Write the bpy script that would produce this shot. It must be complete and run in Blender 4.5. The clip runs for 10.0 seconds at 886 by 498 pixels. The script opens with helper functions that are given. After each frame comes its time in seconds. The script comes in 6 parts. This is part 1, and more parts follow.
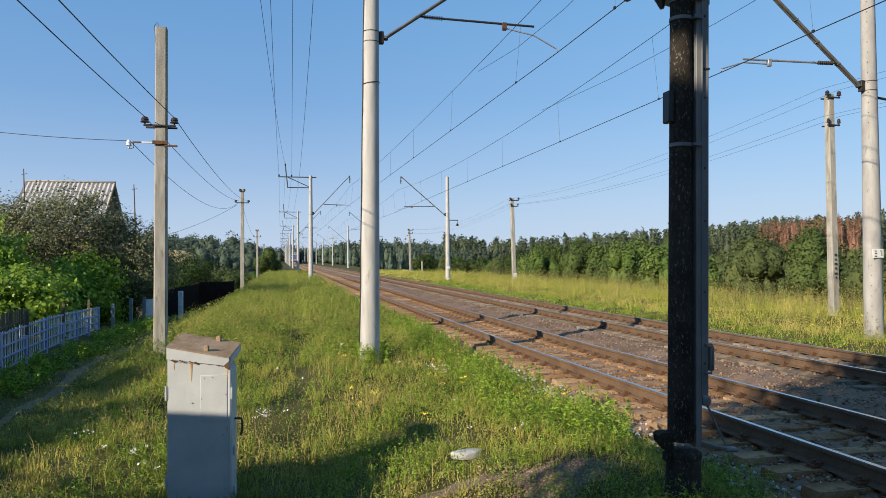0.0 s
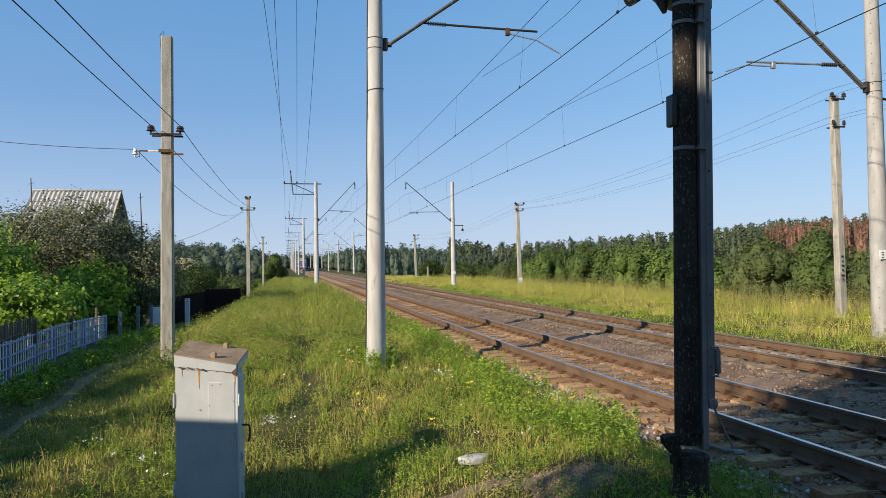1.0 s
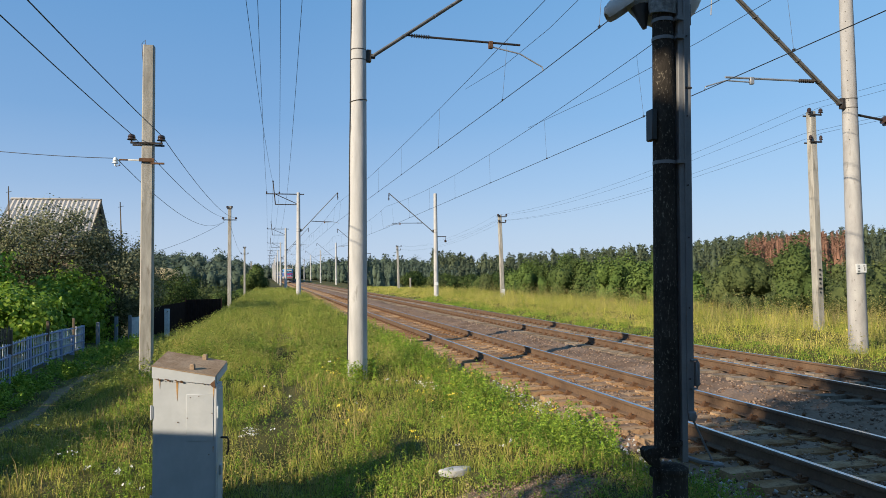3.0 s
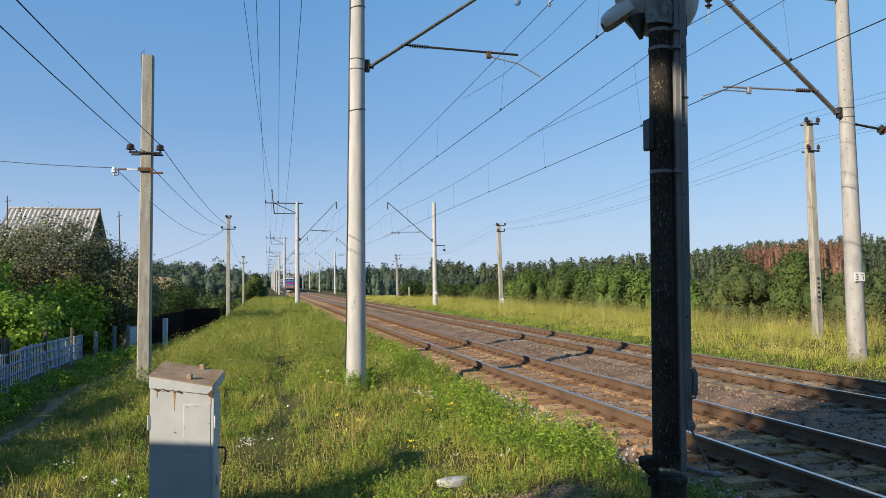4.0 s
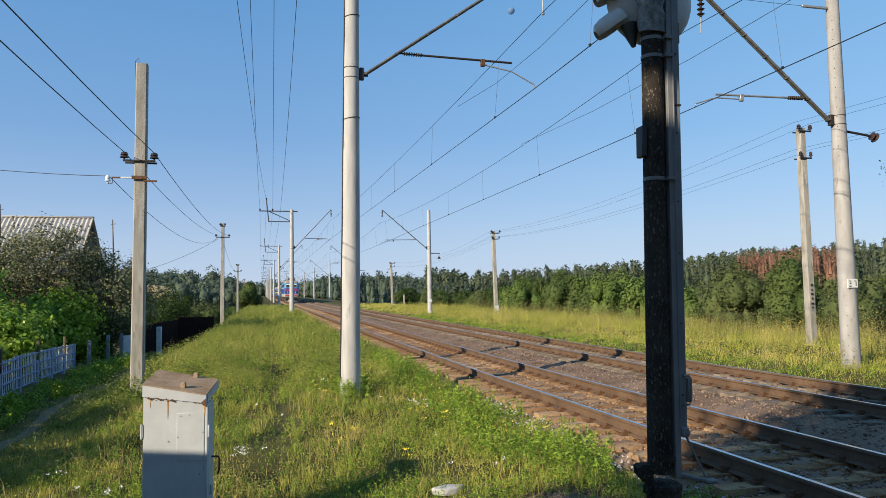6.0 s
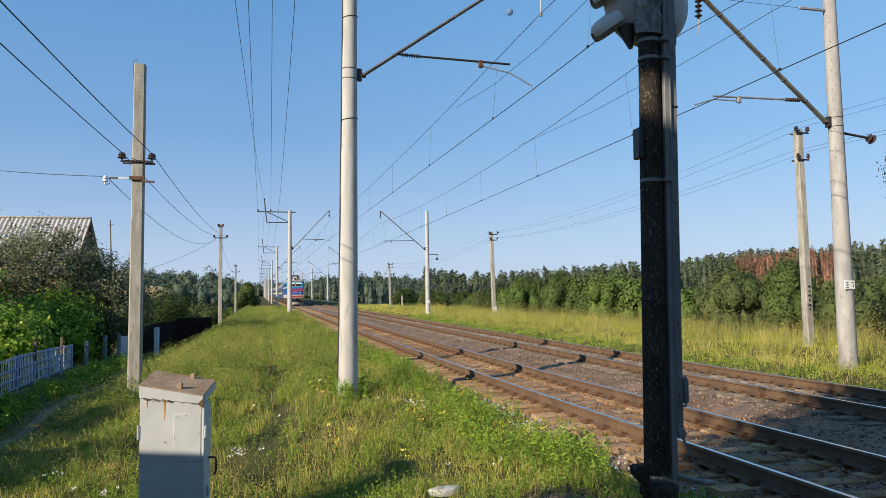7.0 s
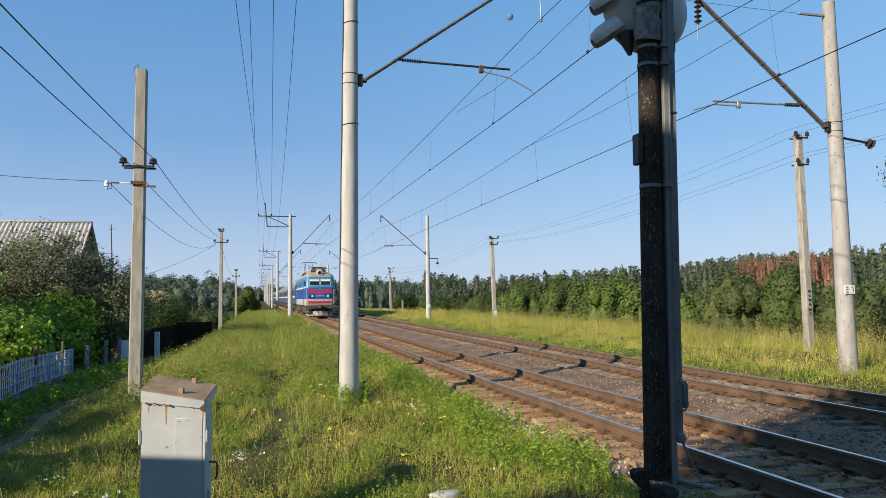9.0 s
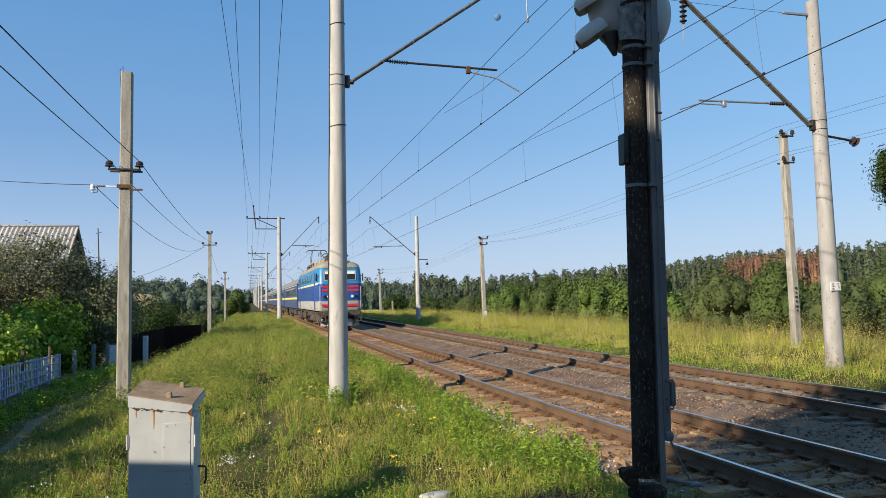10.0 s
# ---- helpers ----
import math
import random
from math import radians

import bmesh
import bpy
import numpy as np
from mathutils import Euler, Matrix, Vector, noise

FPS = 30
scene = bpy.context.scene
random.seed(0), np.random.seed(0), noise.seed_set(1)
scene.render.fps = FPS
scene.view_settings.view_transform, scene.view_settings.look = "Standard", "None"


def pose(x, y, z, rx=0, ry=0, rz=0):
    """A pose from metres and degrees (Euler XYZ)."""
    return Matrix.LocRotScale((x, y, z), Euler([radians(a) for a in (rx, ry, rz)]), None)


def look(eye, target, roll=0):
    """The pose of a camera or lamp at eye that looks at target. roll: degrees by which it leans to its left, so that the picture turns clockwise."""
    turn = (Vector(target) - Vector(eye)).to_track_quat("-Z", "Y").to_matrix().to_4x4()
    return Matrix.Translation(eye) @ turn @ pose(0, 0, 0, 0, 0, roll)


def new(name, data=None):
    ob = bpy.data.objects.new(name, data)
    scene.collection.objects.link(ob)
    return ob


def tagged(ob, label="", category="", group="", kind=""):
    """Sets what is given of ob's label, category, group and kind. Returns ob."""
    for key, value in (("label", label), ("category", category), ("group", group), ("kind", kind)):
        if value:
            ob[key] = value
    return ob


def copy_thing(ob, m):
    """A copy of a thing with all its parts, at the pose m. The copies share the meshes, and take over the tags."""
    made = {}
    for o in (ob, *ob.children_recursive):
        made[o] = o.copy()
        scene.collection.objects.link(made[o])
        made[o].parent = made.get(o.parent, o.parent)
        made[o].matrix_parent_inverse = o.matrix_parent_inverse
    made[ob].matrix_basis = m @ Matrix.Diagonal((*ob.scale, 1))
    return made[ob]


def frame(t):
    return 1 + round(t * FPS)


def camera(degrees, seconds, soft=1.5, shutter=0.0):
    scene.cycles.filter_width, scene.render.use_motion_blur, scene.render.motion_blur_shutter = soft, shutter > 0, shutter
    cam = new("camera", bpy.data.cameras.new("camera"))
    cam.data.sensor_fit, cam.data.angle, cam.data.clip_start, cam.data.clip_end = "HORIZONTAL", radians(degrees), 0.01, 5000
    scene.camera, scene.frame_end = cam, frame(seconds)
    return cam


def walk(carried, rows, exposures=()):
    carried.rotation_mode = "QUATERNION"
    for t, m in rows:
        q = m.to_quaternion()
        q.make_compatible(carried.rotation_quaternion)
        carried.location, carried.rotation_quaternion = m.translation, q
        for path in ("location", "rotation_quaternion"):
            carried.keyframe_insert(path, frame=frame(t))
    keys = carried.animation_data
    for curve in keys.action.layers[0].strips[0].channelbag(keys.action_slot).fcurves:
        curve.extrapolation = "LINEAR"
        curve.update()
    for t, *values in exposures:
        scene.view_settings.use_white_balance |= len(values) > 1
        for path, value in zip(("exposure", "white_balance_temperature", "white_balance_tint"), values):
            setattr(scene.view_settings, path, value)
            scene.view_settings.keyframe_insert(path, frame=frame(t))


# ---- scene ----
cam = camera(64.0, 10.0, soft=0.8)

PATH = [
    (0, (-0.002, -0.001, 1.8), (0.444, 1.948, 1.842), -0.4),
    (0.5, (-0.008, -0.014, 1.8), (0.421, 1.939, 1.849), -0.6),
    (1, (-0.006, -0.024, 1.8), (0.425, 1.928, 1.857), -0.9),
    (1.5, (0.005, -0.019, 1.803), (0.454, 1.929, 1.858), -0.7),
    (2, (0.005, -0.024, 1.808), (0.466, 1.92, 1.88), -0.8),
    (2.5, (0.001, -0.027, 1.805), (0.473, 1.915, 1.881), -0.7),
    (4, (0.016, -0.034, 1.808), (0.497, 1.904, 1.921), -0.7),
    (4.5, (0.014, -0.037, 1.801), (0.493, 1.901, 1.912), -0.5),
    (5, (0.016, -0.042, 1.807), (0.501, 1.894, 1.926), -0.2),
    (5.5, (0.016, -0.038, 1.806), (0.509, 1.896, 1.935), -0.8),
    (7, (0.028, -0.045, 1.806), (0.528, 1.886, 1.943), -0.8),
    (7.5, (0.023, -0.05, 1.806), (0.531, 1.88, 1.942), -0.7),
    (8, (0.015, -0.061, 1.806), (0.523, 1.868, 1.945), -1.0),
    (8.5, (0.02, -0.069, 1.811), (0.52, 1.862, 1.958), -0.9),
    (9, (0.019, -0.075, 1.812), (0.518, 1.856, 1.961), -0.8),
    (9.5, (0.024, -0.081, 1.816), (0.536, 1.846, 1.965), -1.0),
    (10, (0.037, -0.085, 1.818), (0.564, 1.838, 1.968), -1.4),
]
walk(cam, [(t, look(eye, target, roll)) for t, eye, target, roll in PATH], [(0, 0.55, 6250, 10), (10.0, 0.55, 6250, 10)])

# ---- world and sun ----
SUN_AZ, SUN_EL = math.atan2(-0.872, -0.489), radians(24)
world = bpy.data.worlds.new("sky")
scene.world = world
world.use_nodes = True
wn = world.node_tree.nodes
sky = wn.new("ShaderNodeTexSky")
sky.sky_type, sky.sun_disc = "NISHITA", False
sky.sun_elevation, sky.sun_rotation = SUN_EL, SUN_AZ
sky.air_density, sky.dust_density, sky.ozone_density = 1.0, 0.35, 3.8
wn["Background"].inputs["Strength"].default_value = 0.092
haze = wn.new("ShaderNodeMixRGB")
haze.inputs[0].default_value, haze.inputs[2].default_value = 0.72, (1.42, 3.34, 5.75, 1)
world.node_tree.links.new(sky.outputs[0], haze.inputs[1])
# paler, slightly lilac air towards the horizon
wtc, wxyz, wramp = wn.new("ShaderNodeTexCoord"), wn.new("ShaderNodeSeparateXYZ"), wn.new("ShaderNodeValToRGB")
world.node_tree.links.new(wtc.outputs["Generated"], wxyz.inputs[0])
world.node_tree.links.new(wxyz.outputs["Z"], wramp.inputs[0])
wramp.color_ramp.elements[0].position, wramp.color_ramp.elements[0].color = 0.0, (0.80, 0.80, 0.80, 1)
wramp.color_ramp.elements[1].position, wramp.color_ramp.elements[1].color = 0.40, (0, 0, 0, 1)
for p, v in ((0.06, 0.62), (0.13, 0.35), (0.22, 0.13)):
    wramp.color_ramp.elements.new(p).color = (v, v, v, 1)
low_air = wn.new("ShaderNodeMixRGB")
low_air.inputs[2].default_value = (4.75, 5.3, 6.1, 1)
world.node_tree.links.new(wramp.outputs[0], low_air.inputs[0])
# deepest blue at right angles to the sun
across, deep = wn.new("ShaderNodeValToRGB"), wn.new("ShaderNodeMixRGB")
across.color_ramp.elements[0].position, across.color_ramp.elements[0].color = 0.0, (0.79, 0.84, 0.91, 1)
across.color_ramp.elements[1].position, across.color_ramp.elements[1].color = 0.75, (1.10, 1.07, 1.03, 1)
deep.blend_type = "MULTIPLY"
deep.inputs[0].default_value = 1.0
world.node_tree.links.new(wxyz.outputs["X"], across.inputs[0])
world.node_tree.links.new(haze.outputs[0], deep.inputs[1])
world.node_tree.links.new(across.outputs[0], deep.inputs[2])
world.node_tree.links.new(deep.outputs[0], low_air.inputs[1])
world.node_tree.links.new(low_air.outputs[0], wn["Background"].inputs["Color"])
sun = new("sun", bpy.data.lights.new("sun", "SUN"))
sun.data.energy, sun.data.angle, sun.data.color = 5.0, radians(0.53), (1.0, 0.84, 0.61)
sun.matrix_world = look((-87.2 * 0.9135, -48.9 * 0.9135, 40.7), (0, 0, 0))

# ---- materials ----


def mat(name, c1, c2, scale=3.0, rough=0.8, bump=0.2, metal=0.0, fine=60.0, spread=0.25, island=0.0, objvar=0.0, stain=None, stain_scale=1.0,
        stain_at=0.62, stretch=(1, 1, 1), trans=0.0, c3=None, grain=0.5):
    """Two colours mixed by broad noise, fine grain, relief, optional stains and a random tint for each piece."""
    m = bpy.data.materials.new(name)
    m.use_nodes = True
    nt = m.node_tree
    n, lk = nt.nodes, nt.links.new
    b = n["Principled BSDF"]
    tc = n.new("ShaderNodeTexCoord")
    mp = n.new("ShaderNodeMapping")
    mp.inputs["Scale"].default_value = stretch
    lk(tc.outputs["Object"], mp.inputs["Vector"])
    na = n.new("ShaderNodeTexNoise")
    na.inputs["Scale"].default_value, na.inputs["Detail"].default_value = scale, 6
    nb = n.new("ShaderNodeTexNoise")
    nb.inputs["Scale"].default_value, nb.inputs["Detail"].default_value = fine, 3
    lk(mp.outputs[0], na.inputs["Vector"])
    lk(mp.outputs[0], nb.inputs["Vector"])
    ramp = n.new("ShaderNodeValToRGB")
    ramp.color_ramp.elements[0].position, ramp.color_ramp.elements[1].position = 0.5 - spread, 0.5 + spread
    ramp.color_ramp.elements[0].color, ramp.color_ramp.elements[1].color = (*c1, 1), (*c2, 1)
    if c3:
        e = ramp.color_ramp.elements.new(0.5)
        e.color = (*c3, 1)
    fac = na.outputs["Fac"]
    if island or objvar:
        src = n.new("ShaderNodeNewGeometry").outputs["Random Per Island"] if island else n.new("ShaderNodeObjectInfo").outputs["Random"]
        ma = n.new("ShaderNodeMath")
        ma.operation = "MULTIPLY_ADD"
        ma.inputs[1].default_value = island or objvar
        lk(src, ma.inputs[0])
        sb = n.new("ShaderNodeMath")
        sb.operation = "SUBTRACT"
        sb.inputs[1].default_value = 0.5 * (island or objvar)
        lk(na.outputs["Fac"], ma.inputs[2])
        lk(ma.outputs[0], sb.inputs[0])
        fac = sb.outputs[0]
    lk(fac, ramp.inputs[0])
    mul = n.new("ShaderNodeMixRGB")
    mul.blend_type = "MULTIPLY"
    mul.inputs[0].default_value = 0.55
    gr = n.new("ShaderNodeValToRGB")
    gr.color_ramp.elements[0].position, gr.color_ramp.elements[1].position = 0.3, 0.62
    gr.color_ramp.elements[0].color = (grain, grain, grain, 1)
    lk(nb.outputs["Fac"], gr.inputs[0])
    lk(ramp.outputs[0], mul.inputs[1])
    lk(gr.outputs[0], mul.inputs[2])
    col = mul.outputs[0]
    if stain:
        ns = n.new("ShaderNodeTexNoise")
        ns.inputs["Scale"].default_value, ns.inputs["Detail"].default_value = stain_scale, 8
        ns.inputs["Roughness"].default_value = 0.65
        lk(mp.outputs[0], ns.inputs["Vector"])
        rs = n.new("ShaderNodeValToRGB")
        rs.color_ramp.elements[0].position, rs.color_ramp.elements[1].position = stain_at, stain_at + 0.08
        lk(ns.outputs["Fac"], rs.inputs[0])
        mx = n.new("ShaderNodeMixRGB")
        mx.inputs[2].default_value = (*stain, 1)
        lk(rs.outputs[0], mx.inputs[0])
        lk(col, mx.inputs[1])
        col = mx.outputs[0]
    lk(col, b.inputs["Base Color"])
    b.inputs["Roughness"].default_value, b.inputs["Metallic"].default_value = rough, metal
    b.inputs["Specular IOR Level"].default_value = 0.12 if rough >= 0.9 else 0.25 if trans else 0.5
    if bump:
        bp = n.new("ShaderNodeBump")
        bp.inputs["Strength"].default_value, bp.inputs["Distance"].default_value = bump, 0.01
        lk(nb.outputs["Fac"], bp.inputs["Height"])
        lk(bp.outputs[0], b.inputs["Normal"])
    if trans:
        tr = n.new("ShaderNodeBsdfTranslucent")
        ms = n.new("ShaderNodeMixShader")
        ms.inputs[0].default_value = trans
        lk(col, tr.inputs["Color"])
        lk(b.outputs[0], ms.inputs[1])
        lk(tr.outputs[0], ms.inputs[2])
        lk(ms.outputs[0], n["Material Output"].inputs["Surface"])
    return m


CONCRETE = mat("mast_concrete", (0.36, 0.355, 0.35), (0.50, 0.49, 0.48), 2.2, 0.85, 0.4, fine=55, spread=0.16, stain=(0.31, 0.30, 0.29), stain_scale=2.2, stain_at=0.60, stretch=(3, 3, 0.5), grain=0.88)
CONCRETE_R = mat("plain_mast_concrete", (0.29, 0.28, 0.275), (0.42, 0.41, 0.40), 2.0, 0.9, 0.5, fine=50, spread=0.18, stain=(0.24, 0.225, 0.21), stain_scale=2.4, stain_at=0.60, stretch=(2.4, 2.4, 0.7), grain=0.8)
CONCRETE_B = mat("pole_concrete", (0.25, 0.235, 0.205), (0.42, 0.40, 0.36), 2.4, 0.9, 0.6, fine=70, spread=0.16, stain=(0.22, 0.20, 0.165), stain_scale=2.6, stain_at=0.57, stretch=(3, 3, 0.5), grain=0.85)
SLEEPER = mat("sleeper_concrete", (0.15, 0.115, 0.085), (0.36, 0.29, 0.22), 5, 0.95, 0.8, fine=38, objvar=0.4, stain=(0.10, 0.07, 0.05), stain_scale=9, stain_at=0.55)
SLEEPER_RUSTY = mat("rust_stained_sleeper", (0.20, 0.10, 0.042), (0.48, 0.33, 0.20), 4, 0.95, 0.8, fine=38, objvar=0.4, stain=(0.12, 0.07, 0.038), stain_scale=8, stain_at=0.55)
RUSTY_STONES = mat("iron_dusted_stones", (0.11, 0.05, 0.02), (0.36, 0.20, 0.09), 1.0, 0.95, 0.2, fine=40, island=0.8, spread=0.45)
BALLAST = mat("ballast", (0.14, 0.088, 0.057), (0.27, 0.19, 0.138), 0.9, 0.95, 0.9, fine=22, spread=0.2)
STONES = mat("ballast_stones", (0.11, 0.068, 0.048), (0.40, 0.285, 0.21), 1.0, 0.95, 0.2, fine=40, island=0.8, spread=0.45)
RAIL_SIDE = mat("rail_rust", (0.085, 0.05, 0.03), (0.17, 0.105, 0.06), 2.0, 0.75, 0.2, fine=30)
RAIL_TOP = mat("rail_steel", (0.42, 0.43, 0.46), (0.6, 0.61, 0.64), 4, 0.22, 0.02, metal=1.0, fine=90)
RUST = mat("rusty_steel", (0.09, 0.045, 0.02), (0.20, 0.10, 0.05), 8, 0.8, 0.3, metal=0.2)
ARM = mat("weathered_arm_steel", (0.075, 0.074, 0.073), (0.19, 0.186, 0.18), 6, 0.6, 0.2, metal=0.3)
IRON = mat("dark_iron", (0.035, 0.03, 0.028), (0.075, 0.06, 0.05), 8, 0.6, 0.2, metal=0.5)
WIRE = mat("copper_wire", (0.022, 0.024, 0.028), (0.05, 0.05, 0.05), 8, 0.55, 0, metal=0.6)
GALV = mat("galvanised_steel", (0.30, 0.31, 0.32), (0.45, 0.45, 0.46), 6, 0.5, 0.1, metal=0.5)
PORCELAIN = mat("brown_porcelain", (0.03, 0.018, 0.013), (0.06, 0.035, 0.024), 6, 0.25, 0)
WHITE_PORC = mat("white_porcelain", (0.7, 0.7, 0.68), (0.8, 0.8, 0.78), 6, 0.3, 0, grain=0.85)
CABINET = mat("cabinet_paint", (0.36, 0.38, 0.40), (0.48, 0.50, 0.52), 3, 0.55, 0.08, fine=25, grain=0.93, stain=(0.50, 0.46, 0.40), stain_scale=5, stain_at=0.72)
CAB_TOP = mat("cabinet_roof_dirt", (0.24, 0.155, 0.09), (0.40, 0.30, 0.21), 6, 0.9, 0.4, fine=50, stain=(0.10, 0.06, 0.035), stain_scale=9, stain_at=0.64)
SIG_POLE = mat("weathered_signal_mast", (0.014, 0.012, 0.011), (0.065, 0.055, 0.045), 5, 0.9, 0.6, fine=60, stain=(0.19, 0.165, 0.13), stain_scale=60, stain_at=0.58, stretch=(1, 1, 0.5))
SIG_GREY = mat("grey_signal_paint", (0.13, 0.135, 0.145), (0.20, 0.20, 0.205), 5, 0.6, 0.1, stain=(0.10, 0.085, 0.07), stain_scale=10, stain_at=0.70, grain=0.85)
SIG_HOOD = mat("hood_paint", (0.46, 0.44, 0.42), (0.58, 0.56, 0.53), 4, 0.5, 0.05, grain=0.85)
BLACK = mat("black_plastic", (0.012, 0.012, 0.013), (0.03, 0.03, 0.03), 5, 0.5, 0.05)
BANDAGE = mat("rag_wrap", (0.07, 0.07, 0.07), (0.34, 0.34, 0.33), 14, 0.9, 0.5)
# soil darkened to carry the shade between the grass blades
GROUND = mat("shaded_soil_and_turf", (0.045, 0.05, 0.014), (0.12, 0.105, 0.04), 0.6, 0.95, 0.6, fine=25, spread=0.2, stain=(0.17, 0.13, 0.085), stain_scale=0.9, stain_at=0.68)
DIRT = mat("bare_dirt", (0.11, 0.085, 0.055), (0.25, 0.195, 0.14), 5, 0.95, 1.0, fine=45, stain=(0.13, 0.14, 0.045), stain_scale=6, stain_at=0.52)
GRASS = mat("grass_blades", (0.095, 0.165, 0.022), (0.58, 0.45, 0.15), 0.8, 0.75, 0, island=0.24, fine=3, spread=0.25, trans=0.14, c3=(0.335, 0.36, 0.062), grain=0.6)
HERBS = mat("verge_herbs", (0.085, 0.14, 0.022), (0.44, 0.39, 0.11), 0.9, 0.75, 0, island=0.24, fine=3, spread=0.25, trans=0.12, c3=(0.26, 0.31, 0.052), grain=0.6)
MEADOW = mat("meadow_grass", (0.17, 0.24, 0.03), (0.64, 0.52, 0.17), 0.7, 0.7, 0, island=0.26, fine=2, spread=0.22, trans=0.15, c3=(0.41, 0.40, 0.075), grain=0.65)
WEED = mat("weed_leaves", (0.10, 0.21, 0.018), (0.34, 0.45, 0.055), 1.2, 0.75, 0, island=0.5, fine=4, trans=0.14)
STRAW = mat("dry_stalks", (0.30, 0.22, 0.08), (0.48, 0.37, 0.17), 2, 0.8, 0, island=0.6, fine=4, trans=0.3)
YELLOW_FL = mat("yellow_flowers", (0.75, 0.58, 0.03), (0.85, 0.70, 0.08), 4, 0.6, 0)
WHITE_FL = mat("white_flowers", (0.75, 0.74, 0.68), (0.85, 0.84, 0.8), 4, 0.6, 0)
BARK = mat("bark", (0.06, 0.045, 0.032), (0.16, 0.125, 0.095), 8, 0.95, 0.7, fine=40, stretch=(1, 1, 0.3))
LEAF_VINE = mat("vine_leaves", (0.14, 0.25, 0.025), (0.42, 0.56, 0.08), 1.2, 0.38, 0, island=0.7, fine=4, trans=0.5)
LEAF_GREY = mat("olive_leaves", (0.065, 0.08, 0.038), (0.33, 0.33, 0.18), 0.8, 0.75, 0, island=0.6, fine=4, trans=0.35)
LEAF_DARK = mat("dark_leaves", (0.025, 0.05, 0.014), (0.075, 0.115, 0.025), 0.6, 0.85, 0, island=0.7, fine=3, trans=0.25)
LEAF_OLIVE = mat("olive_thicket_leaves", (0.048, 0.072, 0.024), (0.14, 0.168, 0.055), 0.10, 0.85, 0, island=0.3, fine=1, trans=0.2)
WOOD_PINE = mat("pine_needles", (0.030, 0.048, 0.026), (0.090, 0.112, 0.050), 0.12, 0.8, 0, island=0.35, fine=0.6)
LEAF_MID = mat("hollow_tree_leaves", (0.06, 0.11, 0.024), (0.18, 0.245, 0.055), 0.12, 0.85, 0, island=0.3, fine=1, trans=0.2)
LEAF_GREEN = mat("green_leaves", (0.048, 0.085, 0.022), (0.125, 0.165, 0.045), 0.12, 0.85, 0, island=0.3, fine=1, trans=0.2)
# aerial haze of the distance is mixed into this bluish green
WOOD_FAR_HAZED = mat("far_woodland", (0.032, 0.056, 0.042), (0.085, 0.118, 0.070), 0.10, 0.8, 0, island=0.35, fine=0.6)
WOOD_DEAD = mat("dead_pine", (0.15, 0.085, 0.06), (0.30, 0.165, 0.115), 0.12, 0.9, 0, island=0.4, fine=0.6)
WHITEWASH = mat("whitewashed_concrete", (0.55, 0.56, 0.58), (0.80, 0.80, 0.80), 5, 0.85, 0.3, fine=40, grain=0.7)
PLUME = mat("seeding_weed_plumes", (0.24, 0.235, 0.06), (0.52, 0.44, 0.18), 0.5, 0.8, 0, island=0.5, fine=3, trans=0.3, grain=0.65)
BLUE_RAIL = mat("blue_fence_paint", (0.17, 0.21, 0.36), (0.30, 0.35, 0.52), 4, 0.75, 0.2, stain=(0.50, 0.50, 0.52), stain_scale=6, stain_at=0.64)
SANDY = mat("sandy_bluff", (0.30, 0.24, 0.12), (0.46, 0.38, 0.22), 0.3, 0.95, 0.3, fine=2)
RUST_RUN = mat("orange_rust_run", (0.40, 0.20, 0.05), (0.52, 0.33, 0.14), 20, 0.85, 0.1)
BLUE_POST = mat("blue_grey_paint", (0.12, 0.145, 0.18), (0.20, 0.225, 0.265), 4, 0.7, 0.2)
OLD_WOOD = mat("weathered_wood", (0.11, 0.085, 0.06), (0.24, 0.19, 0.14), 3, 0.9, 0.5, fine=40, stretch=(6, 6, 0.8), objvar=0.4)
BROWN_FENCE = mat("brown_sheet_fence", (0.010, 0.007, 0.007), (0.022, 0.015, 0.014), 3, 0.92, 0.1)
ROOF = mat("asbestos_cement_roof", (0.34, 0.32, 0.30), (0.50, 0.47, 0.44), 0.8, 0.9, 0.3, fine=25, stain=(0.22, 0.19, 0.16), stain_scale=1.5, stain_at=0.64)
HOUSE_WALL = mat("house_wall", (0.30, 0.24, 0.18), (0.42, 0.35, 0.27), 1.5, 0.9, 0.3)
PLATE = mat("white_plate", (0.7, 0.7, 0.68), (0.8, 0.8, 0.78), 5, 0.5, 0, grain=0.85)
# blue of the sky in front of the moon is put into its colour
MOON = mat("moon_sky_tint", (0.10, 0.18, 0.30), (0.15, 0.24, 0.37), 0.08, 0.9, 0, fine=0.3)
BLUE = mat("loco_blue", (0.018, 0.065, 0.27), (0.028, 0.09, 0.34), 1.5, 0.4, 0.03, fine=8, grain=0.85)
LIGHT_BLUE = mat("loco_light_blue", (0.02, 0.17, 0.38), (0.032, 0.22, 0.43), 1.5, 0.4, 0.03, fine=8, grain=0.85)
COACH_BLUE = mat("coach_blue", (0.045, 0.065, 0.155), (0.07, 0.095, 0.20), 1.2, 0.5, 0.03, fine=6, grain=0.85)
CREAM = mat("cream_paint", (0.55, 0.50, 0.36), (0.66, 0.61, 0.46), 2, 0.5, 0.03, grain=0.85)
COACH_YELLOW = mat("coach_yellow", (0.70, 0.58, 0.10), (0.8, 0.68, 0.16), 2, 0.5, 0, grain=0.85)
RED = mat("signal_red", (0.50, 0.018, 0.03), (0.60, 0.03, 0.05), 2, 0.45, 0.02, grain=0.85)
